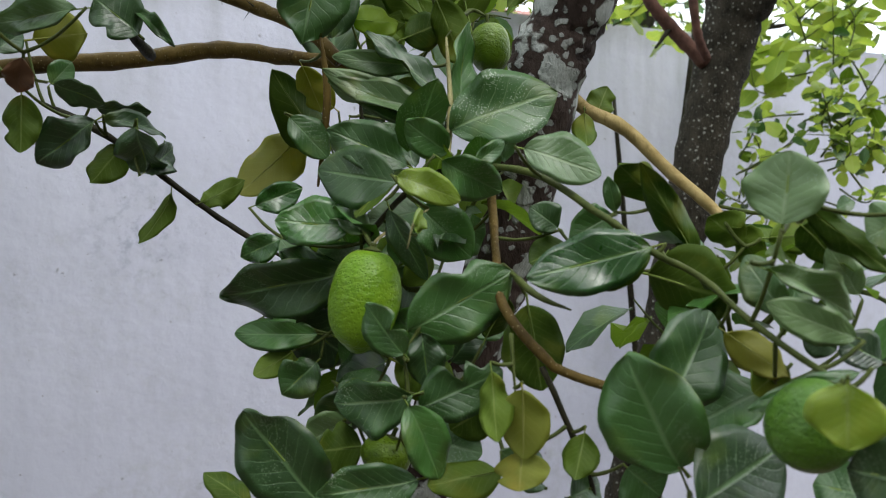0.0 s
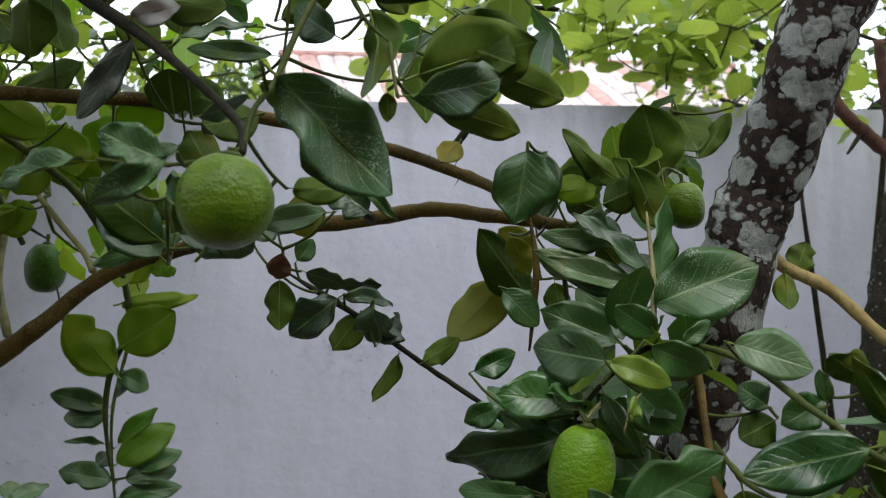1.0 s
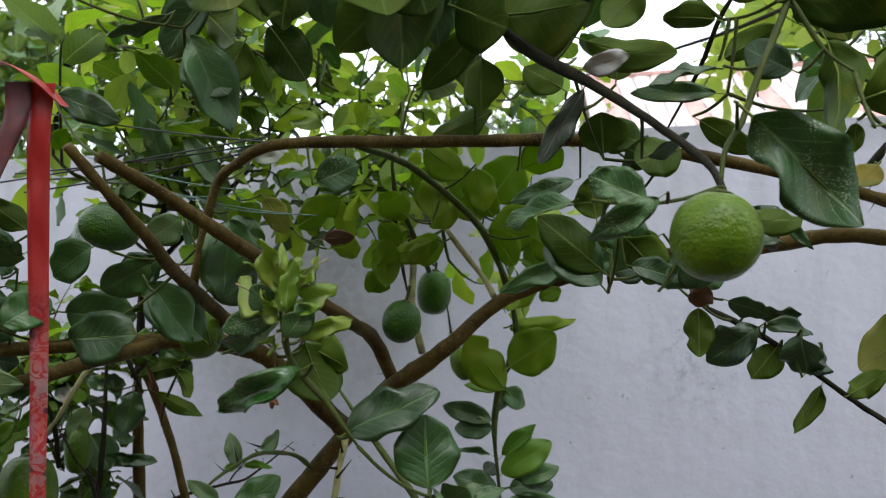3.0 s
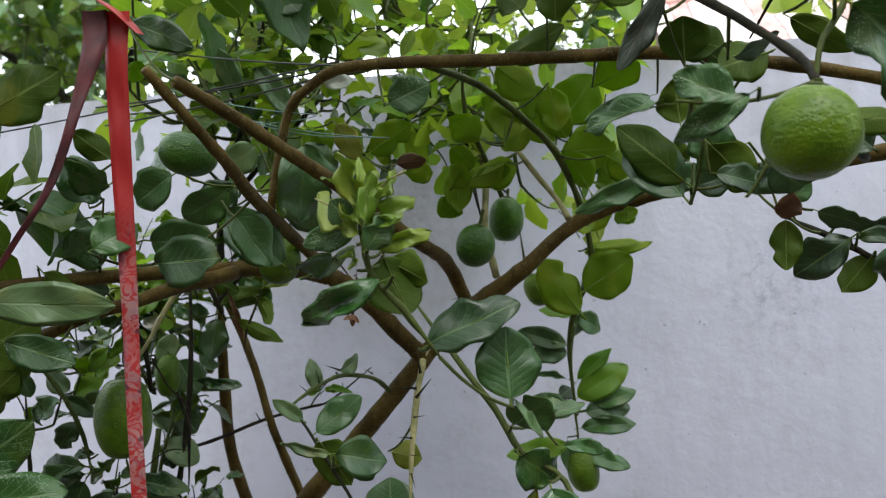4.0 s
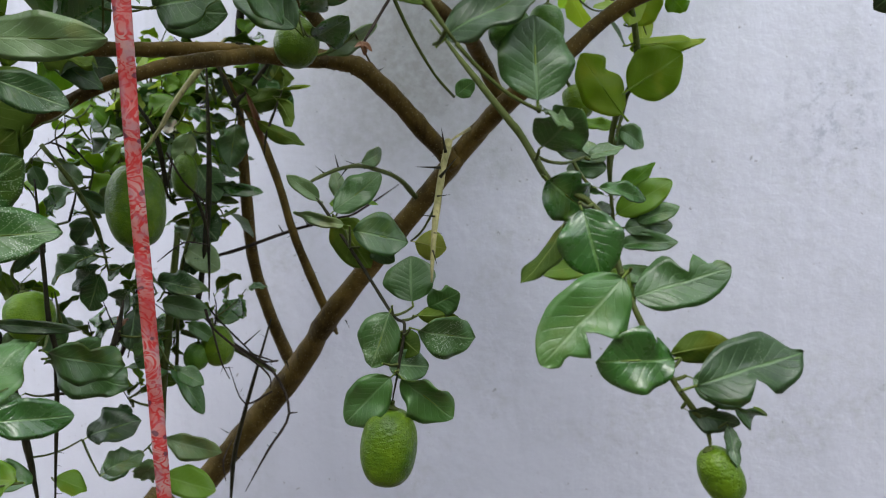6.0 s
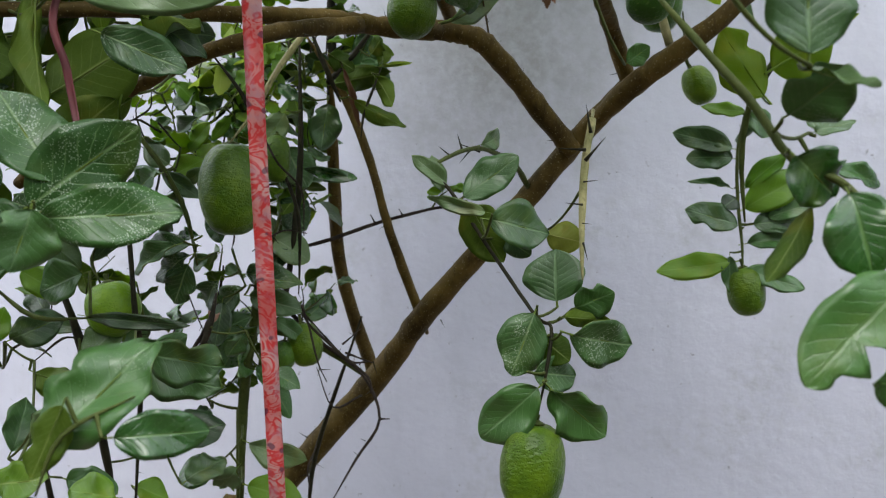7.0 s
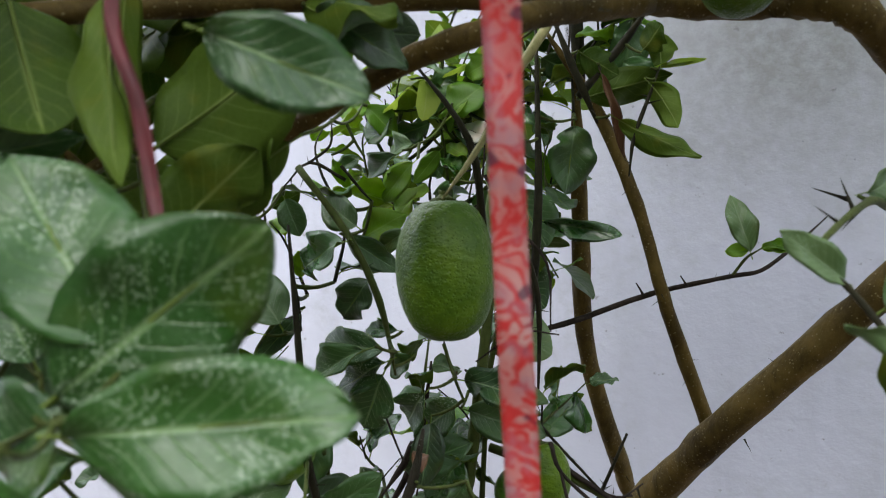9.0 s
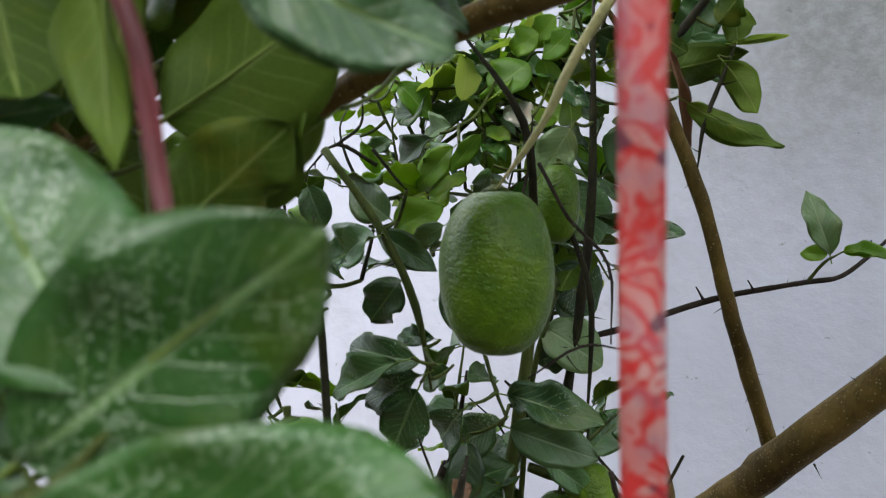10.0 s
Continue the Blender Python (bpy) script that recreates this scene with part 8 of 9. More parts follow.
branch(tree_d, "twig", bark_dark, [(-0.698, 0.960, 1.420, 0.0017), (-0.670, 0.994, 1.401, 0.0015), (-0.647, 1.020, 1.358, 0.0014), (-0.619, 1.049, 1.307, 0.0013)])
branch(tree_d, "twig", bark_dark, [(-0.829, 0.764, 1.378, 0.0006), (-0.803, 0.775, 1.399, 0.0014), (-0.787, 0.780, 1.399, 0.0004)])
branch(tree_d, "twig", bark_dark, [(-0.764, 0.818, 1.329, 0.0018), (-0.742, 0.845, 1.328, 0.0017), (-0.731, 0.873, 1.351, 0.0005)])
thorn(tree_d, (-0.826, 0.823, 1.394), (-0.825, 0.832, 1.389))
thorn(tree_d, (-0.818, 0.819, 1.345), (-0.818, 0.812, 1.344))
thorn(tree_d, (-0.807, 0.823, 1.24), (-0.806, 0.818, 1.238))
thorn(tree_d, (-0.746, 0.814, 1.532), (-0.753, 0.821, 1.53))
thorn(tree_d, (-0.744, 0.811, 1.513), (-0.755, 0.809, 1.511))
thorn(tree_d, (-0.74, 0.805, 1.465), (-0.748, 0.808, 1.465))
thorn(tree_d, (-0.734, 0.804, 1.399), (-0.725, 0.809, 1.399))
thorn(tree_d, (-0.734, 0.798, 1.412), (-0.733, 0.792, 1.412))
thorn(tree_d, (-0.743, 0.812, 1.348), (-0.741, 0.819, 1.346))
thorn(tree_d, (-0.754, 0.811, 1.265), (-0.748, 0.818, 1.26))
thorn(tree_d, (-0.759, 0.809, 1.227), (-0.755, 0.806, 1.225))
thorn(tree_d, (-0.761, 0.81, 1.215), (-0.755, 0.816, 1.212))
thorn(tree_d, (-0.756, 0.811, 1.249), (-0.754, 0.816, 1.245))
thorn(tree_d, (-0.749, 0.808, 1.312), (-0.752, 0.802, 1.31))
thorn(tree_d, (-0.689, 0.984, 1.478), (-0.692, 0.992, 1.473))
thorn(tree_d, (-0.693, 0.976, 1.418), (-0.682, 0.98, 1.416))
thorn(tree_d, (-0.707, 0.967, 1.342), (-0.705, 0.961, 1.337))
thorn(tree_d, (-0.729, 0.971, 1.22), (-0.733, 0.975, 1.214))
thorn(tree_d, (-0.729, 0.967, 1.156), (-0.725, 0.97, 1.154))
thorn(tree_d, (-0.733, 0.966, 1.165), (-0.738, 0.965, 1.165))
thorn(tree_d, (-0.739, 0.952, 1.388), (-0.737, 0.96, 1.388))
thorn(tree_d, (-0.651, 1.02, 1.61), (-0.647, 1.014, 1.61))
thorn(tree_d, (-0.654, 1.03, 1.654), (-0.655, 1.033, 1.648))
thorn(tree_d, (-0.654, 1.024, 1.64), (-0.656, 1.016, 1.64))
thorn(tree_d, (-0.658, 1.014, 1.52), (-0.66, 1.022, 1.514))
thorn(tree_d, (-0.658, 1.011, 1.534), (-0.664, 1.007, 1.53))
thorn(tree_d, (-0.665, 1.002, 1.455), (-0.67, 0.992, 1.458))
thorn(tree_d, (-0.672, 0.997, 1.403), (-0.676, 1.004, 1.401))
thorn(tree_d, (-0.664, 1, 1.442), (-0.655, 0.992, 1.441))
thorn(tree_d, (-0.681, 1.004, 1.353), (-0.679, 1.012, 1.355))
thorn(tree_d, (-0.624, 1.055, 1.305), (-0.616, 1.054, 1.311))
thorn(tree_d, (-0.637, 1.033, 1.321), (-0.633, 1.029, 1.319))
thorn(tree_d, (-0.636, 1.036, 1.318), (-0.636, 1.032, 1.314))
thorn(tree_d, (-0.652, 0.98, 1.538), (-0.647, 0.984, 1.534))
thorn(tree_d, (-0.648, 0.977, 1.53), (-0.64, 0.97, 1.534))
thorn(tree_d, (-0.641, 0.982, 1.485), (-0.632, 0.985, 1.483))
thorn(tree_d, (-0.644, 0.982, 1.471), (-0.652, 0.982, 1.469))
thorn(tree_d, (-0.647, 0.98, 1.408), (-0.642, 0.976, 1.402))
thorn(tree_d, (-0.75, 0.869, 1.574), (-0.749, 0.864, 1.572))
thorn(tree_d, (-0.774, 0.87, 1.603), (-0.78, 0.872, 1.596))
thorn(tree_d, (-0.741, 0.872, 1.558), (-0.748, 0.873, 1.557))
thorn(tree_d, (-0.731, 0.872, 1.538), (-0.74, 0.874, 1.534))
thorn(tree_d, (-0.727, 0.873, 1.536), (-0.724, 0.88, 1.539))
thorn(tree_d, (-0.713, 0.874, 1.487), (-0.71, 0.88, 1.482))
thorn(tree_d, (-0.687, 0.905, 1.67), (-0.682, 0.908, 1.673))
thorn(tree_d, (-0.686, 0.904, 1.668), (-0.683, 0.897, 1.668))
thorn(tree_d, (-0.693, 0.905, 1.679), (-0.69, 0.908, 1.678))
thorn(tree_d, (-0.659, 0.92, 1.575), (-0.668, 0.919, 1.57))
thorn(tree_d, (-0.658, 0.914, 1.601), (-0.668, 0.919, 1.599))
thorn(tree_d, (-0.621, 1.056, 1.312), (-0.627, 1.064, 1.313))
thorn(tree_d, (-0.653, 1.069, 1.242), (-0.655, 1.064, 1.242))
thorn(tree_d, (-0.608, 1.049, 1.34), (-0.616, 1.05, 1.344))
thorn(tree_d, (-0.689, 1.089, 1.146), (-0.68, 1.092, 1.14))
thorn(tree_d, (-0.615, 1.026, 1.657), (-0.619, 1.036, 1.653))
thorn(tree_d, (-0.616, 1.023, 1.658), (-0.621, 1.022, 1.651))
thorn(tree_d, (-0.608, 1.029, 1.639), (-0.602, 1.02, 1.635))
thorn(tree_d, (-0.573, 1.055, 1.707), (-0.572, 1.05, 1.701))
thorn(tree_d, (-0.579, 1.032, 1.595), (-0.586, 1.034, 1.599))
thorn(tree_d, (-0.561, 1.054, 1.664), (-0.566, 1.052, 1.669))
thorn(tree_d, (-0.567, 1.045, 1.641), (-0.555, 1.045, 1.643))
thorn(tree_d, (-0.568, 1.048, 1.646), (-0.576, 1.053, 1.649))
thorn(tree_d, (-0.704, 0.929, 1.522), (-0.706, 0.93, 1.515))
thorn(tree_d, (-0.695, 0.93, 1.495), (-0.7, 0.937, 1.493))
thorn(tree_d, (-0.565, 0.905, 1.362), (-0.563, 0.91, 1.367))
thorn(tree_d, (-0.533, 0.908, 1.319), (-0.537, 0.9, 1.316))
thorn(tree_d, (-0.585, 0.889, 1.363), (-0.586, 0.883, 1.365))
thorn(tree_d, (-0.584, 0.89, 1.355), (-0.589, 0.888, 1.354))
thorn(tree_d, (-0.581, 0.889, 1.347), (-0.583, 0.886, 1.339))
thorn(tree_d, (-0.579, 0.89, 1.346), (-0.57, 0.895, 1.345))
thorn(tree_d, (-0.722, 0.893, 1.387), (-0.728, 0.896, 1.379))
thorn(tree_d, (-0.617, 0.873, 1.489), (-0.609, 0.868, 1.483))
thorn(tree_d, (-0.61, 0.875, 1.495), (-0.615, 0.871, 1.502))
thorn(tree_d, (-0.639, 0.927, 1.57), (-0.634, 0.931, 1.57))
thorn(tree_d, (-0.645, 0.927, 1.581), (-0.639, 0.93, 1.585))
thorn(tree_d, (-0.632, 0.926, 1.558), (-0.627, 0.921, 1.555))
thorn(tree_d, (-0.801, 0.88, 1.525), (-0.794, 0.883, 1.524))
thorn(tree_d, (-0.781, 0.872, 1.398), (-0.787, 0.873, 1.396))
thorn(tree_d, (-0.78, 0.874, 1.364), (-0.789, 0.88, 1.362))
thorn(tree_d, (-0.778, 0.876, 1.349), (-0.775, 0.885, 1.345))
thorn(tree_d, (-0.779, 0.875, 1.363), (-0.778, 0.883, 1.361))
thorn(tree_d, (-0.797, 0.882, 1.601), (-0.802, 0.888, 1.596))
thorn(tree_d, (-0.785, 0.89, 1.613), (-0.789, 0.894, 1.619))
thorn(tree_d, (-0.769, 0.902, 1.641), (-0.762, 0.903, 1.638))
thorn(tree_d, (-0.725, 0.915, 1.352), (-0.73, 0.919, 1.35))
thorn(tree_d, (-0.696, 1.013, 1.621), (-0.697, 1.004, 1.617))
thorn(tree_d, (-0.703, 1.001, 1.557), (-0.703, 1.006, 1.551))
thorn(tree_d, (-0.698, 0.993, 1.414), (-0.709, 0.995, 1.411))
thorn(tree_d, (-0.697, 0.991, 1.405), (-0.693, 0.988, 1.399))
thorn(tree_d, (-0.701, 0.991, 1.393), (-0.71, 0.989, 1.389))
thorn(tree_d, (-0.679, 0.984, 1.407), (-0.684, 0.99, 1.409))
thorn(tree_d, (-0.621, 1.049, 1.309), (-0.624, 1.058, 1.306))
thorn(tree_d, (-0.639, 1.028, 1.345), (-0.632, 1.024, 1.344))
thorn(tree_d, (-0.62, 1.048, 1.311), (-0.611, 1.053, 1.315))
thorn(tree_d, (-0.815, 0.771, 1.39), (-0.816, 0.781, 1.393))
thorn(tree_d, (-0.735, 0.866, 1.345), (-0.743, 0.872, 1.344))
leaf(tree_d, (-0.651, 1.023, 1.551), (-0.588, 1.036, 1.536), 0.017, (0.19, -0.98, -0.04), "shiny", "crinkle")
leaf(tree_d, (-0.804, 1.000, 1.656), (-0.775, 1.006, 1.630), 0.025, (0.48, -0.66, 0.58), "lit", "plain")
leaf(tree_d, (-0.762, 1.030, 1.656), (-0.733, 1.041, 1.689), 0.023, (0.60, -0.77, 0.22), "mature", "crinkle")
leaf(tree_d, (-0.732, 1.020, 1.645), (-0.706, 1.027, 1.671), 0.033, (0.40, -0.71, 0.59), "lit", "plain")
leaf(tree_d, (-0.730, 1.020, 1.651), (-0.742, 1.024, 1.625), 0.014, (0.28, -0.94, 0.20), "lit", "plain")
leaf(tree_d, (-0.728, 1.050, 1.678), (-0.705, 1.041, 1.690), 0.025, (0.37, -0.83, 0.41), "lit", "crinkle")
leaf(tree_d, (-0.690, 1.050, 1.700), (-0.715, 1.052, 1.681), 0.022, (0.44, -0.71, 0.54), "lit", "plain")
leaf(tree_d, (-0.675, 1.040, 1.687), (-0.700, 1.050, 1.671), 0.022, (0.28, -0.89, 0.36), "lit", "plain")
leaf(tree_d, (-0.670, 1.050, 1.688), (-0.690, 1.056, 1.701), 0.016, (0.56, -0.73, 0.39), "pale", "crinkle")
leaf(tree_d, (-0.702, 1.030, 1.622), (-0.727, 1.027, 1.638), 0.022, (0.50, -0.75, 0.43), "white", "crinkle")
leaf(tree_d, (-0.689, 1.040, 1.649), (-0.659, 1.037, 1.635), 0.018, (0.51, -0.77, 0.38), "shiny", "crinkle")
leaf(tree_d, (-0.740, 0.970, 1.621), (-0.788, 0.977, 1.616), 0.023, (0.58, -0.70, 0.42), "pale", "crinkle")
leaf(tree_d, (-0.751, 0.960, 1.614), (-0.808, 0.971, 1.589), 0.021, (0.40, -0.85, 0.33), "mature", "plain")
leaf(tree_d, (-0.723, 0.940, 1.607), (-0.763, 0.943, 1.576), 0.022, (0.49, -0.75, 0.44), "lit", "plain")
leaf(tree_d, (-0.779, 0.950, 1.613), (-0.803, 0.938, 1.605), 0.013, (0.56, -0.76, 0.33), "pale", "crinkle")
leaf(tree_d, (-0.657, 0.990, 1.616), (-0.679, 0.983, 1.583), 0.028, (0.51, -0.83, 0.22), "pale", "plain")
leaf(tree_d, (-0.678, 1.030, 1.575), (-0.655, 1.038, 1.527), 0.046, (0.62, -0.74, 0.26), "speck", "plain")
leaf(tree_d, (-0.683, 1.020, 1.513), (-0.650, 1.025, 1.477), 0.040, (0.20, -0.72, 0.66), "speck", "crinkle")
leaf(tree_d, (-0.692, 1.040, 1.482), (-0.675, 1.044, 1.466), 0.018, (0.41, -0.71, 0.58), "mature", "plain")
leaf(tree_d, (-0.685, 1.000, 1.469), (-0.638, 0.995, 1.449), 0.037, (0.62, -0.73, 0.28), "pale", "plain")
leaf(tree_d, (-0.693, 1.000, 1.442), (-0.667, 1.002, 1.453), 0.023, (0.62, -0.76, 0.22), "mature", "crinkle")
leaf(tree_d, (-0.745, 0.890, 1.564), (-0.775, 0.886, 1.587), 0.025, (0.27, -0.94, 0.23), "pale", "plain")
leaf(tree_d, (-0.737, 0.860, 1.556), (-0.788, 0.857, 1.537), 0.031, (0.54, -0.69, 0.48), "shiny", "crinkle")
leaf(tree_d, (-0.768, 0.930, 1.549), (-0.735, 0.933, 1.571), 0.028, (0.52, -0.68, 0.52), "lit", "crinkle")
leaf(tree_d, (-0.716, 0.910, 1.557), (-0.744, 0.911, 1.542), 0.015, (0.66, -0.71, 0.24), "pale", "plain")
leaf(tree_d, (-0.763, 0.900, 1.554), (-0.722, 0.911, 1.526), 0.020, (0.51, -0.83, 0.21), "mature", "plain")
leaf(tree_d, (-0.745, 0.900, 1.521), (-0.772, 0.889, 1.489), 0.029, (0.48, -0.79, 0.38), "mature", "crinkle")
leaf(tree_d, (-0.701, 0.850, 1.483), (-0.791, 0.860, 1.483), 0.026, (0.58, -0.79, 0.20), "speck", "plain")
leaf(tree_d, (-0.710, 0.840, 1.485), (-0.784, 0.838, 1.455), 0.023, (0.29, -0.83, 0.48), "speck", "plain")
leaf(tree_d, (-0.708, 0.860, 1.471), (-0.768, 0.860, 1.441), 0.025, (0.56, -0.68, 0.47), "speck", "crinkle")
leaf(tree_d, (-0.711, 0.860, 1.461), (-0.736, 0.862, 1.415), 0.033, (0.43, -0.69, 0.58), "speck", "plain")
leaf(tree_d, (-0.709, 0.880, 1.489), (-0.745, 0.877, 1.491), 0.014, (0.57, -0.76, 0.33), "shiny", "crinkle")
leaf(tree_d, (-0.683, 0.930, 1.439), (-0.613, 0.924, 1.432), 0.030, (0.44, -0.71, 0.54), "speck", "crinkle")
leaf(tree_d, (-0.685, 0.920, 1.424), (-0.728, 0.928, 1.395), 0.030, (0.25, -0.91, 0.34), "speck", "plain")
leaf(tree_d, (-0.687, 0.940, 1.411), (-0.624, 0.940, 1.399), 0.030, (0.40, -0.85, 0.34), "pale", "plain")
leaf(tree_d, (-0.702, 0.900, 1.436), (-0.743, 0.909, 1.394), 0.031, (0.45, -0.73, 0.51), "speck", "crinkle")
leaf(tree_d, (-0.711, 0.900, 1.464), (-0.734, 0.893, 1.448), 0.017, (0.29, -0.79, 0.54), "mature", "plain")
leaf(tree_d, (-0.670, 1.060, 1.530), (-0.688, 1.067, 1.569), 0.017, (0.60, -0.65, 0.46), "mature", "plain")
leaf(tree_d, (-0.725, 1.000, 1.588), (-0.744, 1.007, 1.562), 0.016, (0.51, -0.80, 0.30), "mature", "crinkle")
leaf(tree_d, (-0.733, 1.000, 1.614), (-0.758, 0.998, 1.589), 0.015, (0.60, -0.69, 0.40), "lit", "plain")
leaf(tree_d, (-0.719, 1.020, 1.608), (-0.743, 1.030, 1.620), 0.014, (0.23, -0.73, 0.64), "lit", "plain")
leaf(tree_d, (-0.792, 0.930, 1.614), (-0.784, 0.936, 1.585), 0.011, (0.26, -0.94, 0.21), "lit", "crinkle")
leaf(tree_d, (-0.803, 0.880, 1.586), (-0.790, 0.878, 1.558), 0.020, (0.29, -0.72, 0.63), "mature", "plain")
leaf(tree_d, (-0.697, 0.963, 1.321), (-0.641, 0.946, 1.274), 0.025, (0.44, -0.55, 0.71), "shiny", "plain")
leaf(tree_d, (-0.7, 0.938, 1.235), (-0.635, 0.966, 1.2), 0.033, (0.45, -0.88, 0.13), "pale", "plain")
leaf(tree_d, (-0.7, 0.93, 1.186), (-0.63, 0.928, 1.174), 0.039, (0.07, -0.81, 0.58), "lit", "plain")
leaf(tree_d, (-0.733, 0.792, 1.376), (-0.645, 0.791, 1.344), 0.042, (0.01, -1, 0.07), "mature", "crinkle")
leaf(tree_d, (-0.753, 0.675, 1.341), (-0.72, 0.673, 1.369), 0.022, (0.01, -0.99, -0.1), "pale", "plain")
leaf(tree_d, (-0.704, 0.585, 1.342), (-0.663, 0.592, 1.349), 0.029, (0.07, -0.85, 0.53), "young", "crinkle")
leaf(tree_d, (-0.617, 0.608, 1.331), (-0.665, 0.604, 1.336), 0.031, (0.13, -0.79, 0.59), "lit", "crinkle")
leaf(tree_d, (-0.709, 0.955, 1.363), (-0.72, 0.925, 1.329), 0.034, (0.5, -0.73, 0.47), "shiny", "plain")
leaf(tree_d, (-0.593, 1.097, 1.712), (-0.595, 1.078, 1.662), 0.032, (0.5, -0.81, 0.3), "mature", "plain")
leaf(tree_d, (-0.599, 1.09, 1.678), (-0.561, 1.087, 1.648), 0.031, (0.24, -0.89, 0.39), "shiny", "plain")
leaf(tree_d, (-0.738, 0.923, 1.213), (-0.781, 0.903, 1.196), 0.038, (0.1, -0.76, 0.64), "shiny", "plain")
leaf(tree_d, (-0.713, 0.929, 1.206), (-0.75, 0.934, 1.163), 0.031, (0.21, -0.94, -0.28), "pale", "crinkle")
leaf(tree_d, (-0.616, 1.042, 1.65), (-0.57, 1.094, 1.665), 0.030, (-0.75, 0.66, 0.03), "mature", "crinkle")
leaf(tree_d, (-0.567, 1.049, 1.657), (-0.542, 1.064, 1.624), 0.022, (-0.12, 0.93, 0.33), "mature", "curl")
leaf(tree_d, (-0.587, 1.032, 1.629), (-0.528, 1.048, 1.591), 0.021, (-0.41, 0.86, -0.29), "shiny", "plain")
leaf(tree_d, (-0.571, 1.051, 1.683), (-0.552, 1.05, 1.701), 0.024, (0.12, 0.99, -0.1), "pale", "crinkle")
leaf(tree_d, (-0.559, 1.056, 1.67), (-0.563, 1.079, 1.694), 0.021, (0.28, 0.72, -0.64), "pale", "crinkle")
leaf(tree_d, (-0.562, 1.054, 1.669), (-0.529, 1.077, 1.673), 0.006, (-0.58, 0.81, 0.07), "lit", "crinkle")
leaf(tree_d, (-0.599, 1.031, 1.666), (-0.583, 1.044, 1.596), 0.008, (0.62, -0.79, 0), "dry", "plain")
leaf(tree_d, (-0.613, 1.026, 1.683), (-0.594, 1.051, 1.665), 0.025, (-0.78, 0.62, 0.06), "shiny", "plain")
leaf(tree_d, (-0.664, 0.825, 1.408), (-0.674, 0.852, 1.432), 0.011, (0.43, -0.5, 0.75), "dry", "curl")
leaf(tree_d, (-0.65, 0.858, 1.39), (-0.666, 0.849, 1.365), 0.024, (0.66, -0.74, -0.17), "mature", "crinkle")
leaf(tree_d, (-0.622, 0.86, 1.35), (-0.589, 0.861, 1.337), 0.023, (0.27, -0.67, 0.69), "mature", "plain")
leaf(tree_d, (-0.656, 0.705, 1.414), (-0.594, 0.734, 1.387), 0.040, (0.42, -0.91, -0.02), "mature", "crinkle")
leaf(tree_d, (-0.784, 0.84, 1.499), (-0.815, 0.839, 1.546), 0.036, (0.65, -0.63, 0.42), "pale", "plain")
leaf(tree_d, (-0.848, 0.818, 1.489), (-0.816, 0.834, 1.463), 0.030, (0.7, -0.4, 0.59), "pale", "plain")
leaf(tree_d, (-0.814, 0.846, 1.489), (-0.887, 0.834, 1.5), 0.018, (0.19, -0.93, 0.3), "lit", "curl")
leaf(tree_d, (-0.831, 0.834, 1.393), (-0.889, 0.814, 1.407), 0.019, (0.39, -0.81, 0.44), "pale", "plain")
leaf(tree_d, (-0.783, 0.872, 1.416), (-0.791, 0.859, 1.362), 0.029, (0.7, -0.71, 0.08), "mature", "plain")
leaf(tree_d, (-0.784, 0.852, 1.36), (-0.757, 0.885, 1.359), 0.029, (0.72, -0.6, 0.35), "mature", "plain")
leaf(tree_d, (-0.797, 0.878, 1.498), (-0.817, 0.843, 1.464), 0.015, (0.7, -0.67, 0.26), "mature", "plain")
leaf(tree_d, (-0.705, 0.91, 1.409), (-0.702, 0.887, 1.364), 0.025, (0.63, -0.68, 0.39), "mature", "plain")
leaf(tree_d, (-0.676, 0.975, 1.375), (-0.639, 0.978, 1.355), 0.020, (0.32, -0.81, 0.48), "mature", "plain")
leaf(tree_d, (-0.637, 1.066, 1.627), (-0.639, 1.047, 1.57), 0.040, (0.62, -0.75, 0.23), "mature", "crinkle")
leaf(tree_d, (-0.814, 0.858, 1.573), (-0.847, 0.852, 1.556), 0.023, (0.12, -0.99, 0.12), "mature", "plain")
leaf(tree_d, (-0.828, 0.852, 1.576), (-0.803, 0.861, 1.559), 0.019, (0.55, -0.73, 0.41), "speck", "crinkle")
leaf(tree_d, (-0.845, 0.841, 1.562), (-0.812, 0.839, 1.582), 0.018, (0.35, -0.66, -0.66), "lit", "plain")
leaf(tree_d, (-0.67, 1.081, 1.689), (-0.646, 1.105, 1.672), 0.025, (0.51, -0.77, -0.37), "mature", "plain")
leaf(tree_d, (-0.679, 1.104, 1.722), (-0.689, 1.074, 1.7), 0.021, (0.84, -0.47, 0.26), "lit", "crinkle")
leaf(tree_d, (-0.851, 0.761, 1.4), (-0.809, 0.788, 1.419), 0.034, (0.49, -0.86, 0.13), "mature", "crinkle")
leaf(tree_d, (-0.781, 0.778, 1.376), (-0.755, 0.804, 1.418), 0.031, (0.31, -0.88, 0.36), "pale", "crinkle")
leaf(tree_d, (-0.758, 0.835, 1.361), (-0.713, 0.855, 1.383), 0.032, (0.46, -0.88, -0.15), "mature", "plain")
leaf(tree_d, (-0.76, 0.871, 1.259), (-0.703, 0.892, 1.282), 0.044, (0.04, -0.78, 0.63), "mature", "crinkle")
leaf(tree_d, (-0.741, 0.87, 1.215), (-0.712, 0.912, 1.235), 0.037, (0.31, -0.58, 0.76), "pale", "crinkle")
leaf(tree_d, (-0.786, 0.683, 1.321), (-0.779, 0.71, 1.366), 0.033, (0.88, -0.45, 0.13), "mature", "crinkle")
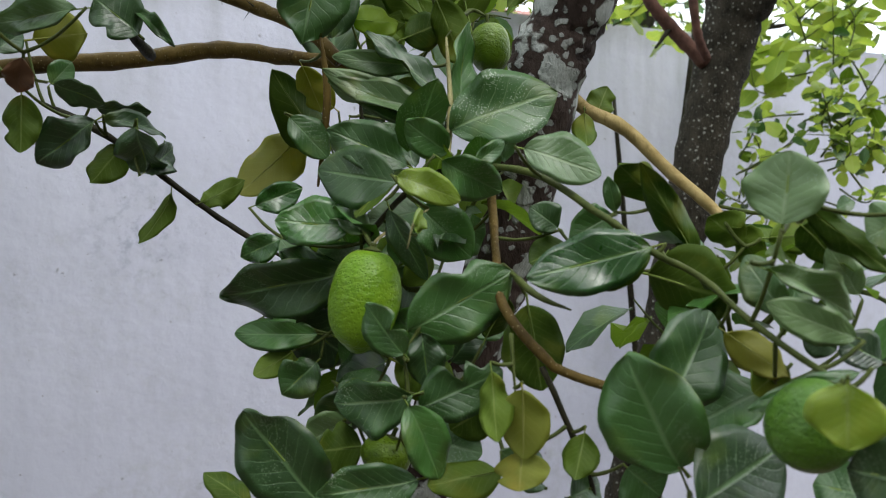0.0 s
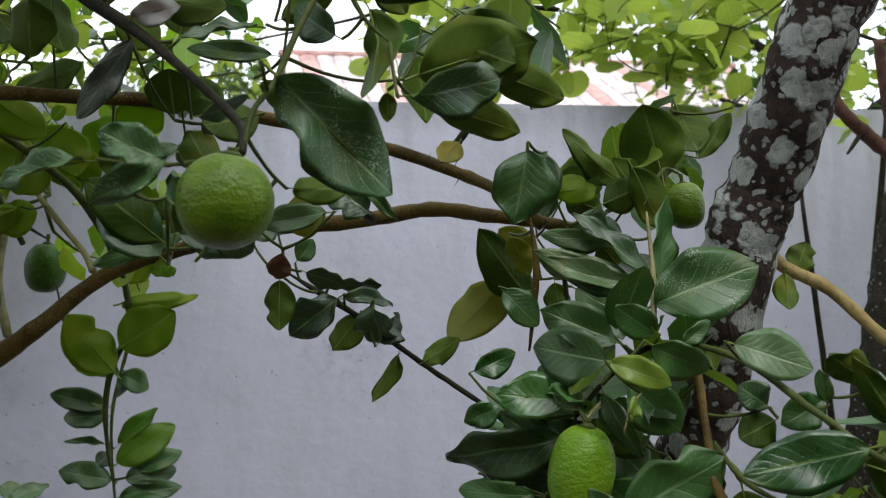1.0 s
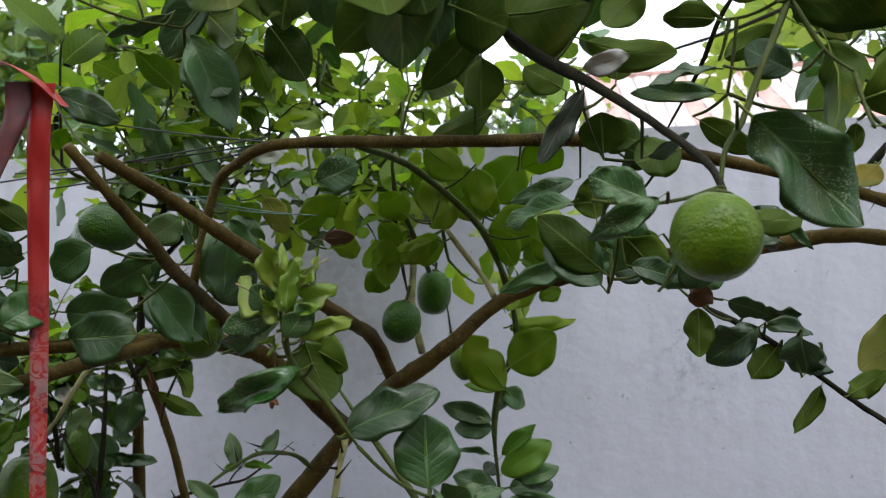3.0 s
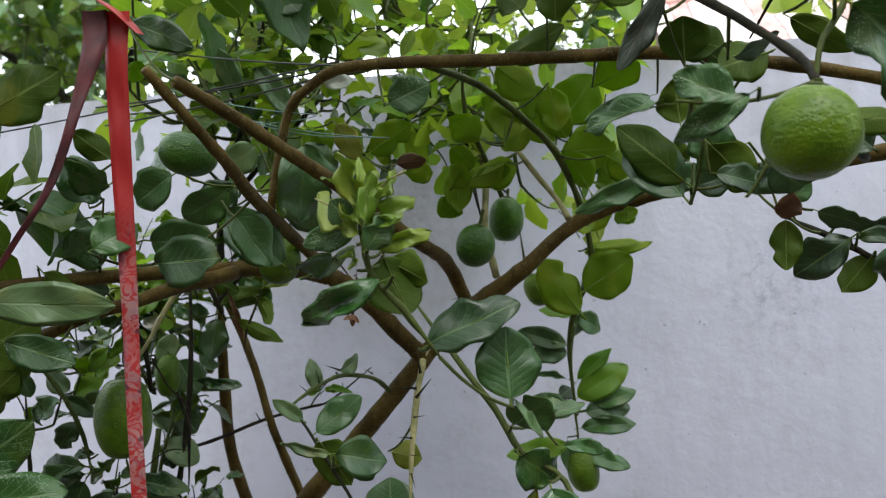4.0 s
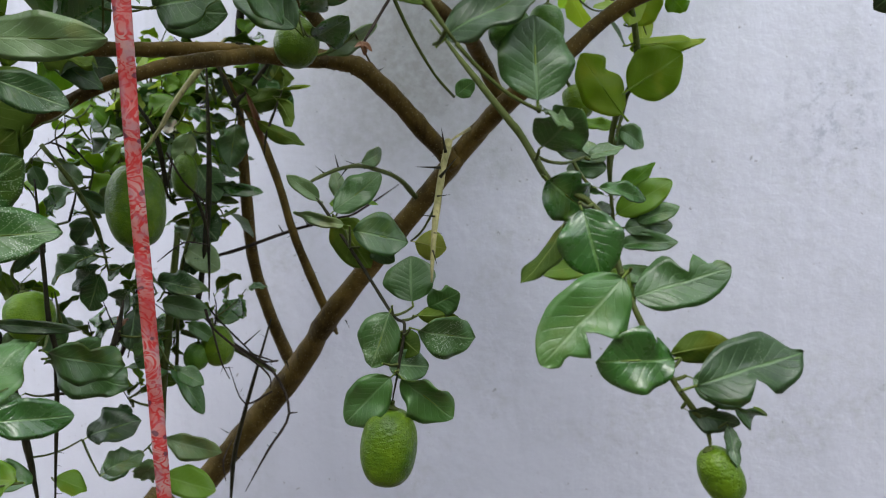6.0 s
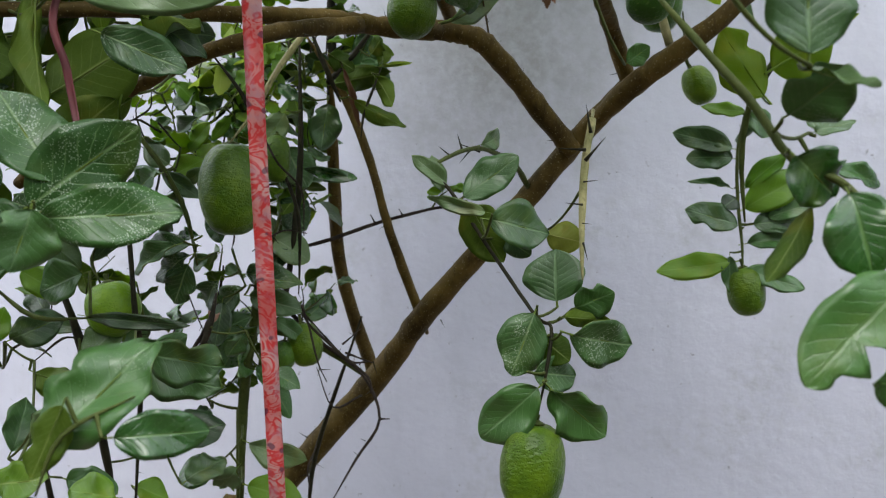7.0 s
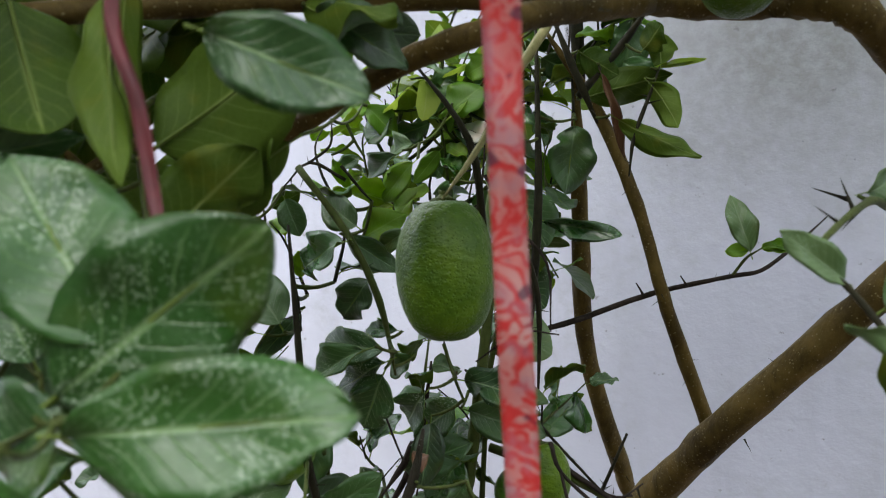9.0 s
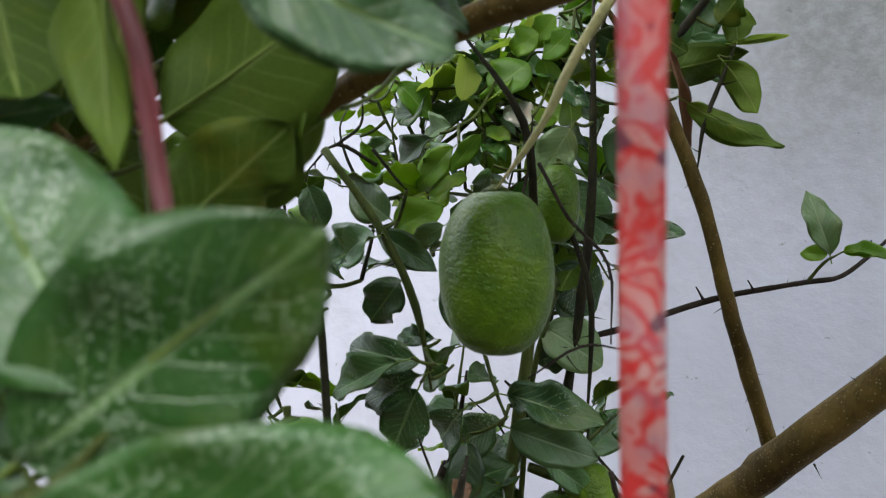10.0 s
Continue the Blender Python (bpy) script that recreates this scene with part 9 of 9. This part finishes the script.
leaf(tree_d, (-0.767, 0.725, 1.278), (-0.713, 0.723, 1.271), 0.033, (0.06, -0.73, 0.68), "mature", "crinkle")
leaf(tree_d, (-0.769, 0.821, 1.227), (-0.735, 0.832, 1.213), 0.029, (0.44, -0.48, 0.76), "lit", "plain")
leaf(tree_d, (-0.736, 0.916, 1.365), (-0.679, 0.914, 1.395), 0.031, (-0.15, -0.97, 0.2), "mature", "plain")
leaf(tree_d, (-0.842, 0.774, 1.466), (-0.8, 0.78, 1.442), 0.028, (0.33, -0.88, 0.35), "lit", "plain")
leaf(tree_d, (-0.829, 0.762, 1.367), (-0.791, 0.771, 1.348), 0.033, (-0.46, 0.55, -0.7), "mature", "plain")
leaf(tree_d, (-0.778, 0.794, 1.336), (-0.799, 0.766, 1.32), 0.029, (0.58, -0.69, 0.44), "shiny", "plain")
leaf(tree_d, (-0.761, 0.88, 1.315), (-0.747, 0.908, 1.341), 0.028, (0.74, -0.62, 0.27), "mature", "plain")
leaf(tree_d, (-0.806, 0.832, 1.433), (-0.786, 0.845, 1.38), 0.028, (-0.87, 0.44, -0.23), "mature", "plain")
lime((-0.652, 1, 1.34), 0.042, 0.053, (-0.659, 1.004, 1.374), "ripe")
lime((-0.767, 0.808, 1.424), 0.054, 0.055, (-0.773, 0.81, 1.456), "yellowgreen")
lime((-0.663, 0.976, 1.565), 0.032, 0.055, (-0.663, 0.981, 1.593), "ripe")
lime((-0.673, 0.982, 1.33), 0.033, 0.037, (-0.67, 0.987, 1.356), "dark")
# lit leaves in these masses brighten the bush by colour
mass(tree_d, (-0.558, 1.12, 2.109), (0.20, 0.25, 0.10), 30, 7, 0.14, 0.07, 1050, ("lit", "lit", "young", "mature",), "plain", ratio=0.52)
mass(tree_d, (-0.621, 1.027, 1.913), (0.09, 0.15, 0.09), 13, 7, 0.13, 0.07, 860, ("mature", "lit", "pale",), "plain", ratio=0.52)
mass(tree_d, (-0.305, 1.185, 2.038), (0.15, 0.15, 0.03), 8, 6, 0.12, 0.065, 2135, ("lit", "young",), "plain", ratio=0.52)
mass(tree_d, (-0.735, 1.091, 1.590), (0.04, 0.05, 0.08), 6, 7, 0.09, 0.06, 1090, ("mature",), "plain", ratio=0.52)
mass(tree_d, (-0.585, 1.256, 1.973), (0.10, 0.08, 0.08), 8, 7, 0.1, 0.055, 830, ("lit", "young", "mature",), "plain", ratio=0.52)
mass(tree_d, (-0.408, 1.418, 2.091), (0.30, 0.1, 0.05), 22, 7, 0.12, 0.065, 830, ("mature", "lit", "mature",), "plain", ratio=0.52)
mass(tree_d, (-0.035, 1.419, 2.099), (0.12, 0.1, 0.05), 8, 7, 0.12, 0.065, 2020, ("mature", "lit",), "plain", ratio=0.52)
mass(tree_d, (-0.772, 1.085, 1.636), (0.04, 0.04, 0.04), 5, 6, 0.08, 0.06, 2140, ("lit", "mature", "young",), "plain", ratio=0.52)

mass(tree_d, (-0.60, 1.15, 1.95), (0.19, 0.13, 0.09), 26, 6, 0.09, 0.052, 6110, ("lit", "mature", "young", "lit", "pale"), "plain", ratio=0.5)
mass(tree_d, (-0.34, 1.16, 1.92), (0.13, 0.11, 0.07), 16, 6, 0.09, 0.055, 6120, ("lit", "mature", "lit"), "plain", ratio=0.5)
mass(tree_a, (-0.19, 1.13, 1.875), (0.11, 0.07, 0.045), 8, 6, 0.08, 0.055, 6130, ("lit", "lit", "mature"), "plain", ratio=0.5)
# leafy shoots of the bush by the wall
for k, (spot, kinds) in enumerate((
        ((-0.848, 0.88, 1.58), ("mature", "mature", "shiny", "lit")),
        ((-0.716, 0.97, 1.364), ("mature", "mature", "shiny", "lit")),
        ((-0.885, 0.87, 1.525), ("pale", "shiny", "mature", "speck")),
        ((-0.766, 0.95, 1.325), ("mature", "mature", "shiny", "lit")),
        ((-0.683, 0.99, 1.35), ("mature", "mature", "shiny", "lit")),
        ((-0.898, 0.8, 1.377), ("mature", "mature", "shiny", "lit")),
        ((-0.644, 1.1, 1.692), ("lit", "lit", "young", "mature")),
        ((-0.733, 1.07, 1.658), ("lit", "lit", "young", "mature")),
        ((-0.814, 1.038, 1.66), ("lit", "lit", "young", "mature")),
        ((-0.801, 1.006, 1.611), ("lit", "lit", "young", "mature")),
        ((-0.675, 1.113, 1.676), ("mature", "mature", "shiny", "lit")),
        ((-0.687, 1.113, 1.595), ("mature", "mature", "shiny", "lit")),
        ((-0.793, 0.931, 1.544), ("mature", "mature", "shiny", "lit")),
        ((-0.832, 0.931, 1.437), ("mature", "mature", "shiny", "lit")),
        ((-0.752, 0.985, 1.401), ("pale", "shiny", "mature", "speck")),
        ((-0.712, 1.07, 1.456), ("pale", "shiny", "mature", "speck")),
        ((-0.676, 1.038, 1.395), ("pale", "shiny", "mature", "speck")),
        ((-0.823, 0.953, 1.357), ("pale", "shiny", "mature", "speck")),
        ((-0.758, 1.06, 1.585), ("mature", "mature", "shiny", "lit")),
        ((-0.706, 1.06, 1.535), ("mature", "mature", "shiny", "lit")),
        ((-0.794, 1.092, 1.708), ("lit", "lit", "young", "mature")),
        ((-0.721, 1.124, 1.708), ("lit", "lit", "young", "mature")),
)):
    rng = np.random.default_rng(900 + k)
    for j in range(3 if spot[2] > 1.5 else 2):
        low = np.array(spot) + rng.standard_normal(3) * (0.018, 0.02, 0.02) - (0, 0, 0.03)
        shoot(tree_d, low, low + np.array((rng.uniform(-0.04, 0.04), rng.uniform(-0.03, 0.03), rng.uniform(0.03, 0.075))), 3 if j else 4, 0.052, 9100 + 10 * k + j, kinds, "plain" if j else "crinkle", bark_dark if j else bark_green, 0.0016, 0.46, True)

# wood, leaves and fruit of tree e
mass(tree_e, (1.381, 1.127, 1.749), (0.09, 0.1, 0.15), 26, 9, 0.14, 0.045, 4700, ("mature", "round", "young",), "plain", ratio=0.52)
mass(tree_e, (1.237, 1.19, 1.676), (0.04, 0.08, 0.08), 10, 8, 0.12, 0.04, 4320, ("mature", "round",), "plain", ratio=0.52)
# trunks run down into the soil
branch(tree_a, "trunk", bark_bark, [(-0.782, 1.035, 1.097, 0.0235), (-0.93, 1.03, 0.92, 0.028), (-1.03, 1.04, 0.55, 0.033), (-1.06, 1.04, 0.2, 0.038), (-1.08, 1.04, -0.05, 0.045)])
branch(tree_b, "trunk", bark_lichen, [(0.358, 0.785, 1.327, 0.034), (0.325, 0.85, 1.1, 0.036), (0.29, 0.92, 0.7, 0.04), (0.27, 0.95, 0.3, 0.046), (0.26, 0.96, -0.05, 0.055)])
branch(tree_c, "trunk", bark_speckle, [(0.921, 1.188, 1.091, 0.045), (0.9, 1.25, 0.8, 0.048), (0.88, 1.3, 0.4, 0.054), (0.87, 1.32, -0.05, 0.07)])
branch(tree_d, "stem", bark_dark, [(-1.02, 0.95, 1.25, 0.002), (-1.0, 1.0, 0.6, 0.011), (-0.98, 1.0, -0.03, 0.014)])
branch(tree_d, "stem", bark_green, [(-0.75, 1.0, 1.25, 0.002), (-0.8, 1.02, 0.6, 0.01), (-0.82, 1.02, -0.03, 0.013)])
branch(tree_d, "stem", bark_dark, [(-0.648, 1.112, 1.66, 0.0062), (-0.645, 1.12, 1.78, 0.0055), (-0.60, 1.14, 1.95, 0.004), (-0.56, 1.15, 2.12, 0.0015)])
branch(tree_d, "stem", bark_dark, [(-0.645, 1.12, 1.78, 0.0045), (-0.54, 1.22, 1.93, 0.0035), (-0.40, 1.32, 2.08, 0.0025), (-0.10, 1.40, 2.10, 0.0012)])
branch(tree_e, "stem", bark_dark, [(1.25, 1.36, 2.0, 0.005), (1.2, 1.38, 1.4, 0.009), (1.18, 1.38, 0.6, 0.013), (1.18, 1.38, -0.03, 0.016)])
branch(tree_e, "stem", bark_dark, [(1.05, 1.36, 1.85, 0.004), (1.12, 1.38, 1.4, 0.007), (1.18, 1.38, 0.9, 0.01)])
branch(tree_c, "branch", bark_dark, [(0.95, 1.25, 2.2, 0.008), (0.6, 1.5, 2.3, 0.006), (0.3, 1.7, 2.25, 0.004), (0.0, 1.8, 2.2, 0.002)])
branch(tree_c, "branch", bark_dark, [(0.95, 1.25, 2.25, 0.007), (1.2, 1.45, 2.2, 0.005), (1.5, 1.5, 2.15, 0.003)])

# red printed plastic tape tied over a branch
# unprinted red for the second end, darkened to put its shade into the colour
tape_shaded = plain("shaded_red_tape", (0.085, 0.010, 0.012), 0.55, 60, 0.45)
tie = thing("plastic_tape", "red printed plastic tape tied over a branch, ends hanging", "tape")


def ribbon(name, points, parent, mat=None):
    """A flat band with a little thickness along rows of x, y, z, half width, turn."""
    rows = [smooth_line([p[:3] + (p[3],) for p in points], 10), smooth_line([(0, 0, 0, math.radians(p[4])) for p in points], 10)[:, 3]]
    verts, faces, uvs, run = [], [], [], 0.0
    line = rows[0]
    for i, (x, y, z, w) in enumerate(line):
        if i:
            run += float(np.linalg.norm(line[i, :3] - line[i - 1, :3]))
        a = rows[1][i]
        d = np.array((math.cos(a), math.sin(a), 0))
        o = np.array((-math.sin(a), math.cos(a), 0))
        for k, s in enumerate((-1, -0.5, 0, 0.5, 1)):
            q = np.array((x, y, z)) + d * w * s + o * 0.0022 * (1 - s * s) * math.sin(run * 90 + 1)
            verts.append(q - o * 0.0004)
            verts.append(q + o * 0.0004)
            uvs += [(run, s * w)] * 2
    n = 10
    for i in range(len(line) - 1):
        for k in range(4):
            a, b = i * n + 2 * k, (i + 1) * n + 2 * k
            faces.append((a, a + 2, b + 2, b))
            faces.append((a + 1, b + 1, b + 3, a + 3))
        a, b = i * n, (i + 1) * n
        faces.append((a, b, b + 1, a + 1))
        faces.append((a + 8, a + 9, b + 9, b + 8))
    return part(name, mesh_from(name, verts, faces, [mat or tape_mat], None, uvs), parent)


def tape_material():
    m, n, l, p = nodes_of("printed_tape")
    uv = n.new("ShaderNodeUVMap").outputs[0]
    sep = n.new("ShaderNodeSeparateXYZ")
    l.new(uv, sep.inputs[0])
    mp = n.new("ShaderNodeMapping")
    l.new(uv, mp.inputs["Vector"])
    warp = n.new("ShaderNodeTexNoise")
    warp.inputs["Scale"].default_value, warp.inputs["Detail"].default_value, warp.inputs["Distortion"].default_value = 46, 2.4, 2.2
    l.new(mp.outputs[0], warp.inputs["Vector"])
    bands = mth(n, l, "FRACT", mth(n, l, "MULTIPLY", warp.outputs[0], 5.0))
    swirl = map_range(n, l, mth(n, l, "ABSOLUTE", mth(n, l, "SUBTRACT", bands, 0.5)), 0.12, 0.36)
    zone = map_range(n, l, noise_node(n, l, uv, 22, 2), 0.42, 0.58)
    printed = map_range(n, l, sep.outputs[0], 0.17, 0.25)
    pale = mth(n, l, "MULTIPLY", mth(n, l, "MULTIPLY", swirl, mth(n, l, "ADD", 0.35, mth(n, l, "MULTIPLY", zone, 0.6))), printed)
    col = mix(n, l, pale, (0.46, 0.028, 0.026), (0.47, 0.27, 0.25))
    fade = mth(n, l, "MULTIPLY", map_range(n, l, noise_node(n, l, uv, 70, 3, 0.6), 0.5, 0.64, 0.0, 0.45), printed)
    col = mix(n, l, fade, col, (0.30, 0.19, 0.24))
    ink = mth(n, l, "MULTIPLY", map_range(n, l, noise_node(n, l, uv, 95, 1), 0.65, 0.70), printed)
    col = mix(n, l, mth(n, l, "MULTIPLY", ink, 0.75), col, (0.05, 0.02, 0.05))
    l.new(col, p.inputs["Base Color"])
    p.inputs["Roughness"].default_value = 0.38
    bump(n, l, p, noise_node(n, l, uv, 160, 3), 0.3, 0.0015)
    tr = n.new("ShaderNodeBsdfTranslucent")
    l.new(col, tr.inputs[0])
    ms = n.new("ShaderNodeMixShader")
    ms.inputs[0].default_value = 0.25
    l.new(p.outputs[0], ms.inputs[1])
    l.new(tr.outputs[0], ms.inputs[2])
    l.new(ms.outputs[0], n["Material Output"].inputs[0])
    return m


tape_mat = tape_material()
ribbon("hanging_end", [(-0.505, 0.664, 1.945, 0.0101, 20), (-0.508, 0.662, 1.90, 0.0097, 12), (-0.508, 0.66, 1.80, 0.0084, 25), (-0.507, 0.658, 1.70, 0.0071, 30), (-0.508, 0.656, 1.60, 0.0064, 40), (-0.508, 0.655, 1.50, 0.0064, 35), (-0.508, 0.654, 1.40, 0.0062, 45), (-0.508, 0.653, 1.30, 0.0061, 40), (-0.508, 0.653, 1.05, 0.0056, 60)], tie)
ribbon("hanging_end", [(-0.522, 0.655, 1.945, 0.011, 10), (-0.522, 0.652, 1.915, 0.010, 15), (-0.53, 0.635, 1.862, 0.0052, 40), (-0.545, 0.615, 1.795, 0.0037, 50), (-0.575, 0.6, 1.742, 0.0030, 60), (-0.612, 0.588, 1.68, 0.0025, 60), (-0.607, 0.588, 1.64, 0.0026, 50), (-0.600, 0.585, 1.600, 0.0022, 40)], tie, tape_shaded)
ribbon("knot", [(-0.55, 0.66, 1.965, 0.006, 100), (-0.53, 0.652, 1.96, 0.011, 95), (-0.515, 0.655, 1.952, 0.014, 92), (-0.50, 0.66, 1.94, 0.013, 90), (-0.488, 0.668, 1.925, 0.006, 85)], tie)

# wires and nylon threads strung across
wire_black = plain("black_wire", (0.02, 0.02, 0.02), 0.5)
thread_green = plain("green_nylon_thread", (0.12, 0.22, 0.18), 0.4)


def strung(name, mat, label, a, b, r, sag, seed):
    a, b = np.array(a), np.array(b)
    pts = [(*(a + (b - a) * s + np.array((0, 0, -sag * 4 * s * (1 - s)))), r) for s in np.linspace(0, 1, 7)]
    v, f = tube(pts, 5, 3, 0.0, seed)
    return tagged(new(name, mesh_from(name, v, f, [mat])), label, "wire", "strung wires")

strung("wire", wire_black, "thin black wire strung between branches", (-0.953, 0.848, 1.863), (-0.377, 0.885, 1.931), 0.0011, 0.004, 0)
strung("wire", wire_black, "thin black wire strung between branches", (-0.674, 0.873, 1.901), (-0.352, 0.889, 1.928), 0.0011, 0.004, 1)
strung("wire", wire_black, "thin black wire strung between branches", (-0.664, 0.874, 1.879), (-0.353, 0.889, 1.924), 0.0011, 0.004, 2)
strung("wire", wire_black, "thin black wire strung between branches", (-0.662, 0.919, 1.979), (-0.322, 0.811, 1.907), 0.0011, 0.004, 3)
strung("thread", thread_green, "thin pale green nylon thread strung among leaves", (-0.486, 0.81, 1.873), (-0.3, 0.795, 1.832), 0.0006, 0.006, 4)
strung("thread", thread_green, "thin pale green nylon thread strung among leaves", (-0.457, 0.815, 1.862), (-0.316, 0.792, 1.834), 0.0006, 0.006, 5)
strung("thread", thread_green, "thin pale green nylon thread strung among leaves", (-0.489, 0.829, 1.869), (-0.377, 0.801, 1.86), 0.0006, 0.006, 6)
strung("thread", thread_green, "thin pale green nylon thread strung among leaves", (-0.568, 0.829, 1.911), (-0.372, 0.791, 1.86), 0.0006, 0.006, 7)

# neighbour's house behind the wall
roof_tile = plain("weathered_roof_sheet", (0.55, 0.48, 0.46), 0.7, 3, 0.2)
roof_red = plain("red_painted_roof_sheet", (0.50, 0.30, 0.26), 0.6, 6, 0.3)
house_paint = plain("cream_house_wall", (0.62, 0.58, 0.52), 0.85, 2, 0.1)
house = thing("house", "neighbouring house with a faded red and pink sheet roof", "house")
part("wall", box("wall", (0.9, 8.6, 0), (7.0, 13.0, 3.05), house_paint), house)
for i in range(30):
    x0 = 0.6 + i * 0.22
    for eave, ridge in ((8.4, 10.8), (13.2, 10.8)):
        verts, faces = [], []
        for k in range(9):
            s = k / 8
            y, z = eave + (ridge - eave) * s, 3.1 + 1.32 * s
            for j in range(4):
                verts.append((x0 + j * 0.07, y, z + (0.025 if j in (1, 2) else 0.0) - 0.02 * (k % 2)))
        for k in range(8):
            for j in range(3):
                faces.append((k * 4 + j, k * 4 + j + 1, k * 4 + j + 5, k * 4 + j + 4))
        part("roof_sheet", mesh_from("roof_sheet", verts, faces, [roof_red if i % 4 == 1 else roof_tile], smooth=False), house)
part("ridge_cap", box("ridge_cap", (0.55, 10.7, 4.38), (7.3, 10.9, 4.45), roof_red, 0.02), house)

# far trees beyond the wall
far_light = ("round", "young")


def far_tree(name, label, x, y, h, spread, seed, kinds, shoots=150, size=0.16):
    t = thing(name, label, "tree", "trees beyond the wall")
    rng = np.random.default_rng(seed)
    branch(t, "trunk", bark_dark, [(x, y, -0.1, 0.16), (x + 0.1, y, h * 0.35, 0.13), (x - 0.1, y + 0.1, h * 0.6, 0.09), (x, y, h * 0.85, 0.04)])
    for k in range(7):
        a = rng.uniform(0, 6.28)
        z = h * rng.uniform(0.4, 0.7)
        e = (x + spread * math.cos(a) * 0.8, y + spread * math.sin(a) * 0.8, z + h * rng.uniform(0.1, 0.25))
        branch(t, "limb", bark_dark, [(x, y, z, 0.06), ((x + e[0]) / 2, (y + e[1]) / 2, (z + e[2]) / 2 + 0.15, 0.04), (*e, 0.015)])
        mass(t, e, (spread * 0.45, spread * 0.45, h * 0.13), shoots // 7, 8, 0.5, size, seed * 10 + k, kinds, thick=0.008, ratio=0.6)
    mass(t, (x, y, h * 0.8), (spread * 0.6, spread * 0.6, h * 0.16), shoots // 3, 8, 0.5, size, seed * 10 + 9, kinds, thick=0.008, ratio=0.6)
    return t


far_tree("tree", "sunlit yellow-green tree beyond the wall", -0.8, 6.0, 3.3, 0.9, 31, ("round", "young"), 120, 0.09)
far_tree("tree", "tall dark green tree in the distance", 5.5, 16.0, 7.5, 2.0, 32, ("mature",), 150, 0.2)
far_tree("tree", "tall dark green tree in the distance", 0.0, 18.0, 6.6, 1.8, 33, ("mature",), 150, 0.2)
far_tree("tree", "broad green tree beyond the wall", -3.6, 5.5, 4.2, 1.3, 34, ("mature", "pale"), 170, 0.14)
far_tree("tree", "broad green tree beyond the wall", 4.2, 5.0, 3.8, 1.2, 35, ("mature", "round"), 150, 0.12)
far_tree("tree", "broad green tree beyond the wall", -7.0, 8.0, 4.8, 1.8, 36, ("mature",), 150, 0.18)
# unseen crown masses added over the near tree to shade leaves below, with twigs
mass(tree_a, (-0.17, 0.50, 2.19), (0.16, 0.12, 0.05), 16, 8, 0.10, 0.09, 78, ("mature",))
branch(tree_a, "twig", bark_dark, [(-0.136, 0.654, 1.993, 0.003), (-0.16, 0.56, 2.12, 0.003), (-0.20, 0.46, 2.22, 0.002)])
mass(tree_a, (-0.72, 0.48, 2.28), (0.22, 0.20, 0.08), 14, 8, 0.12, 0.09, 79, ("mature",))
mass(tree_a, (-0.88, 0.12, 2.12), (0.38, 0.30, 0.12), 42, 8, 0.12, 0.09, 77, ("mature",))
branch(tree_a, "branch", bark_bark, [(-0.45, 0.55, 2.0, 0.009), (-0.7, 0.3, 2.08, 0.007), (-1.0, 0.1, 2.12, 0.004)])
tie_ends()
join_loose()
join_shoots()
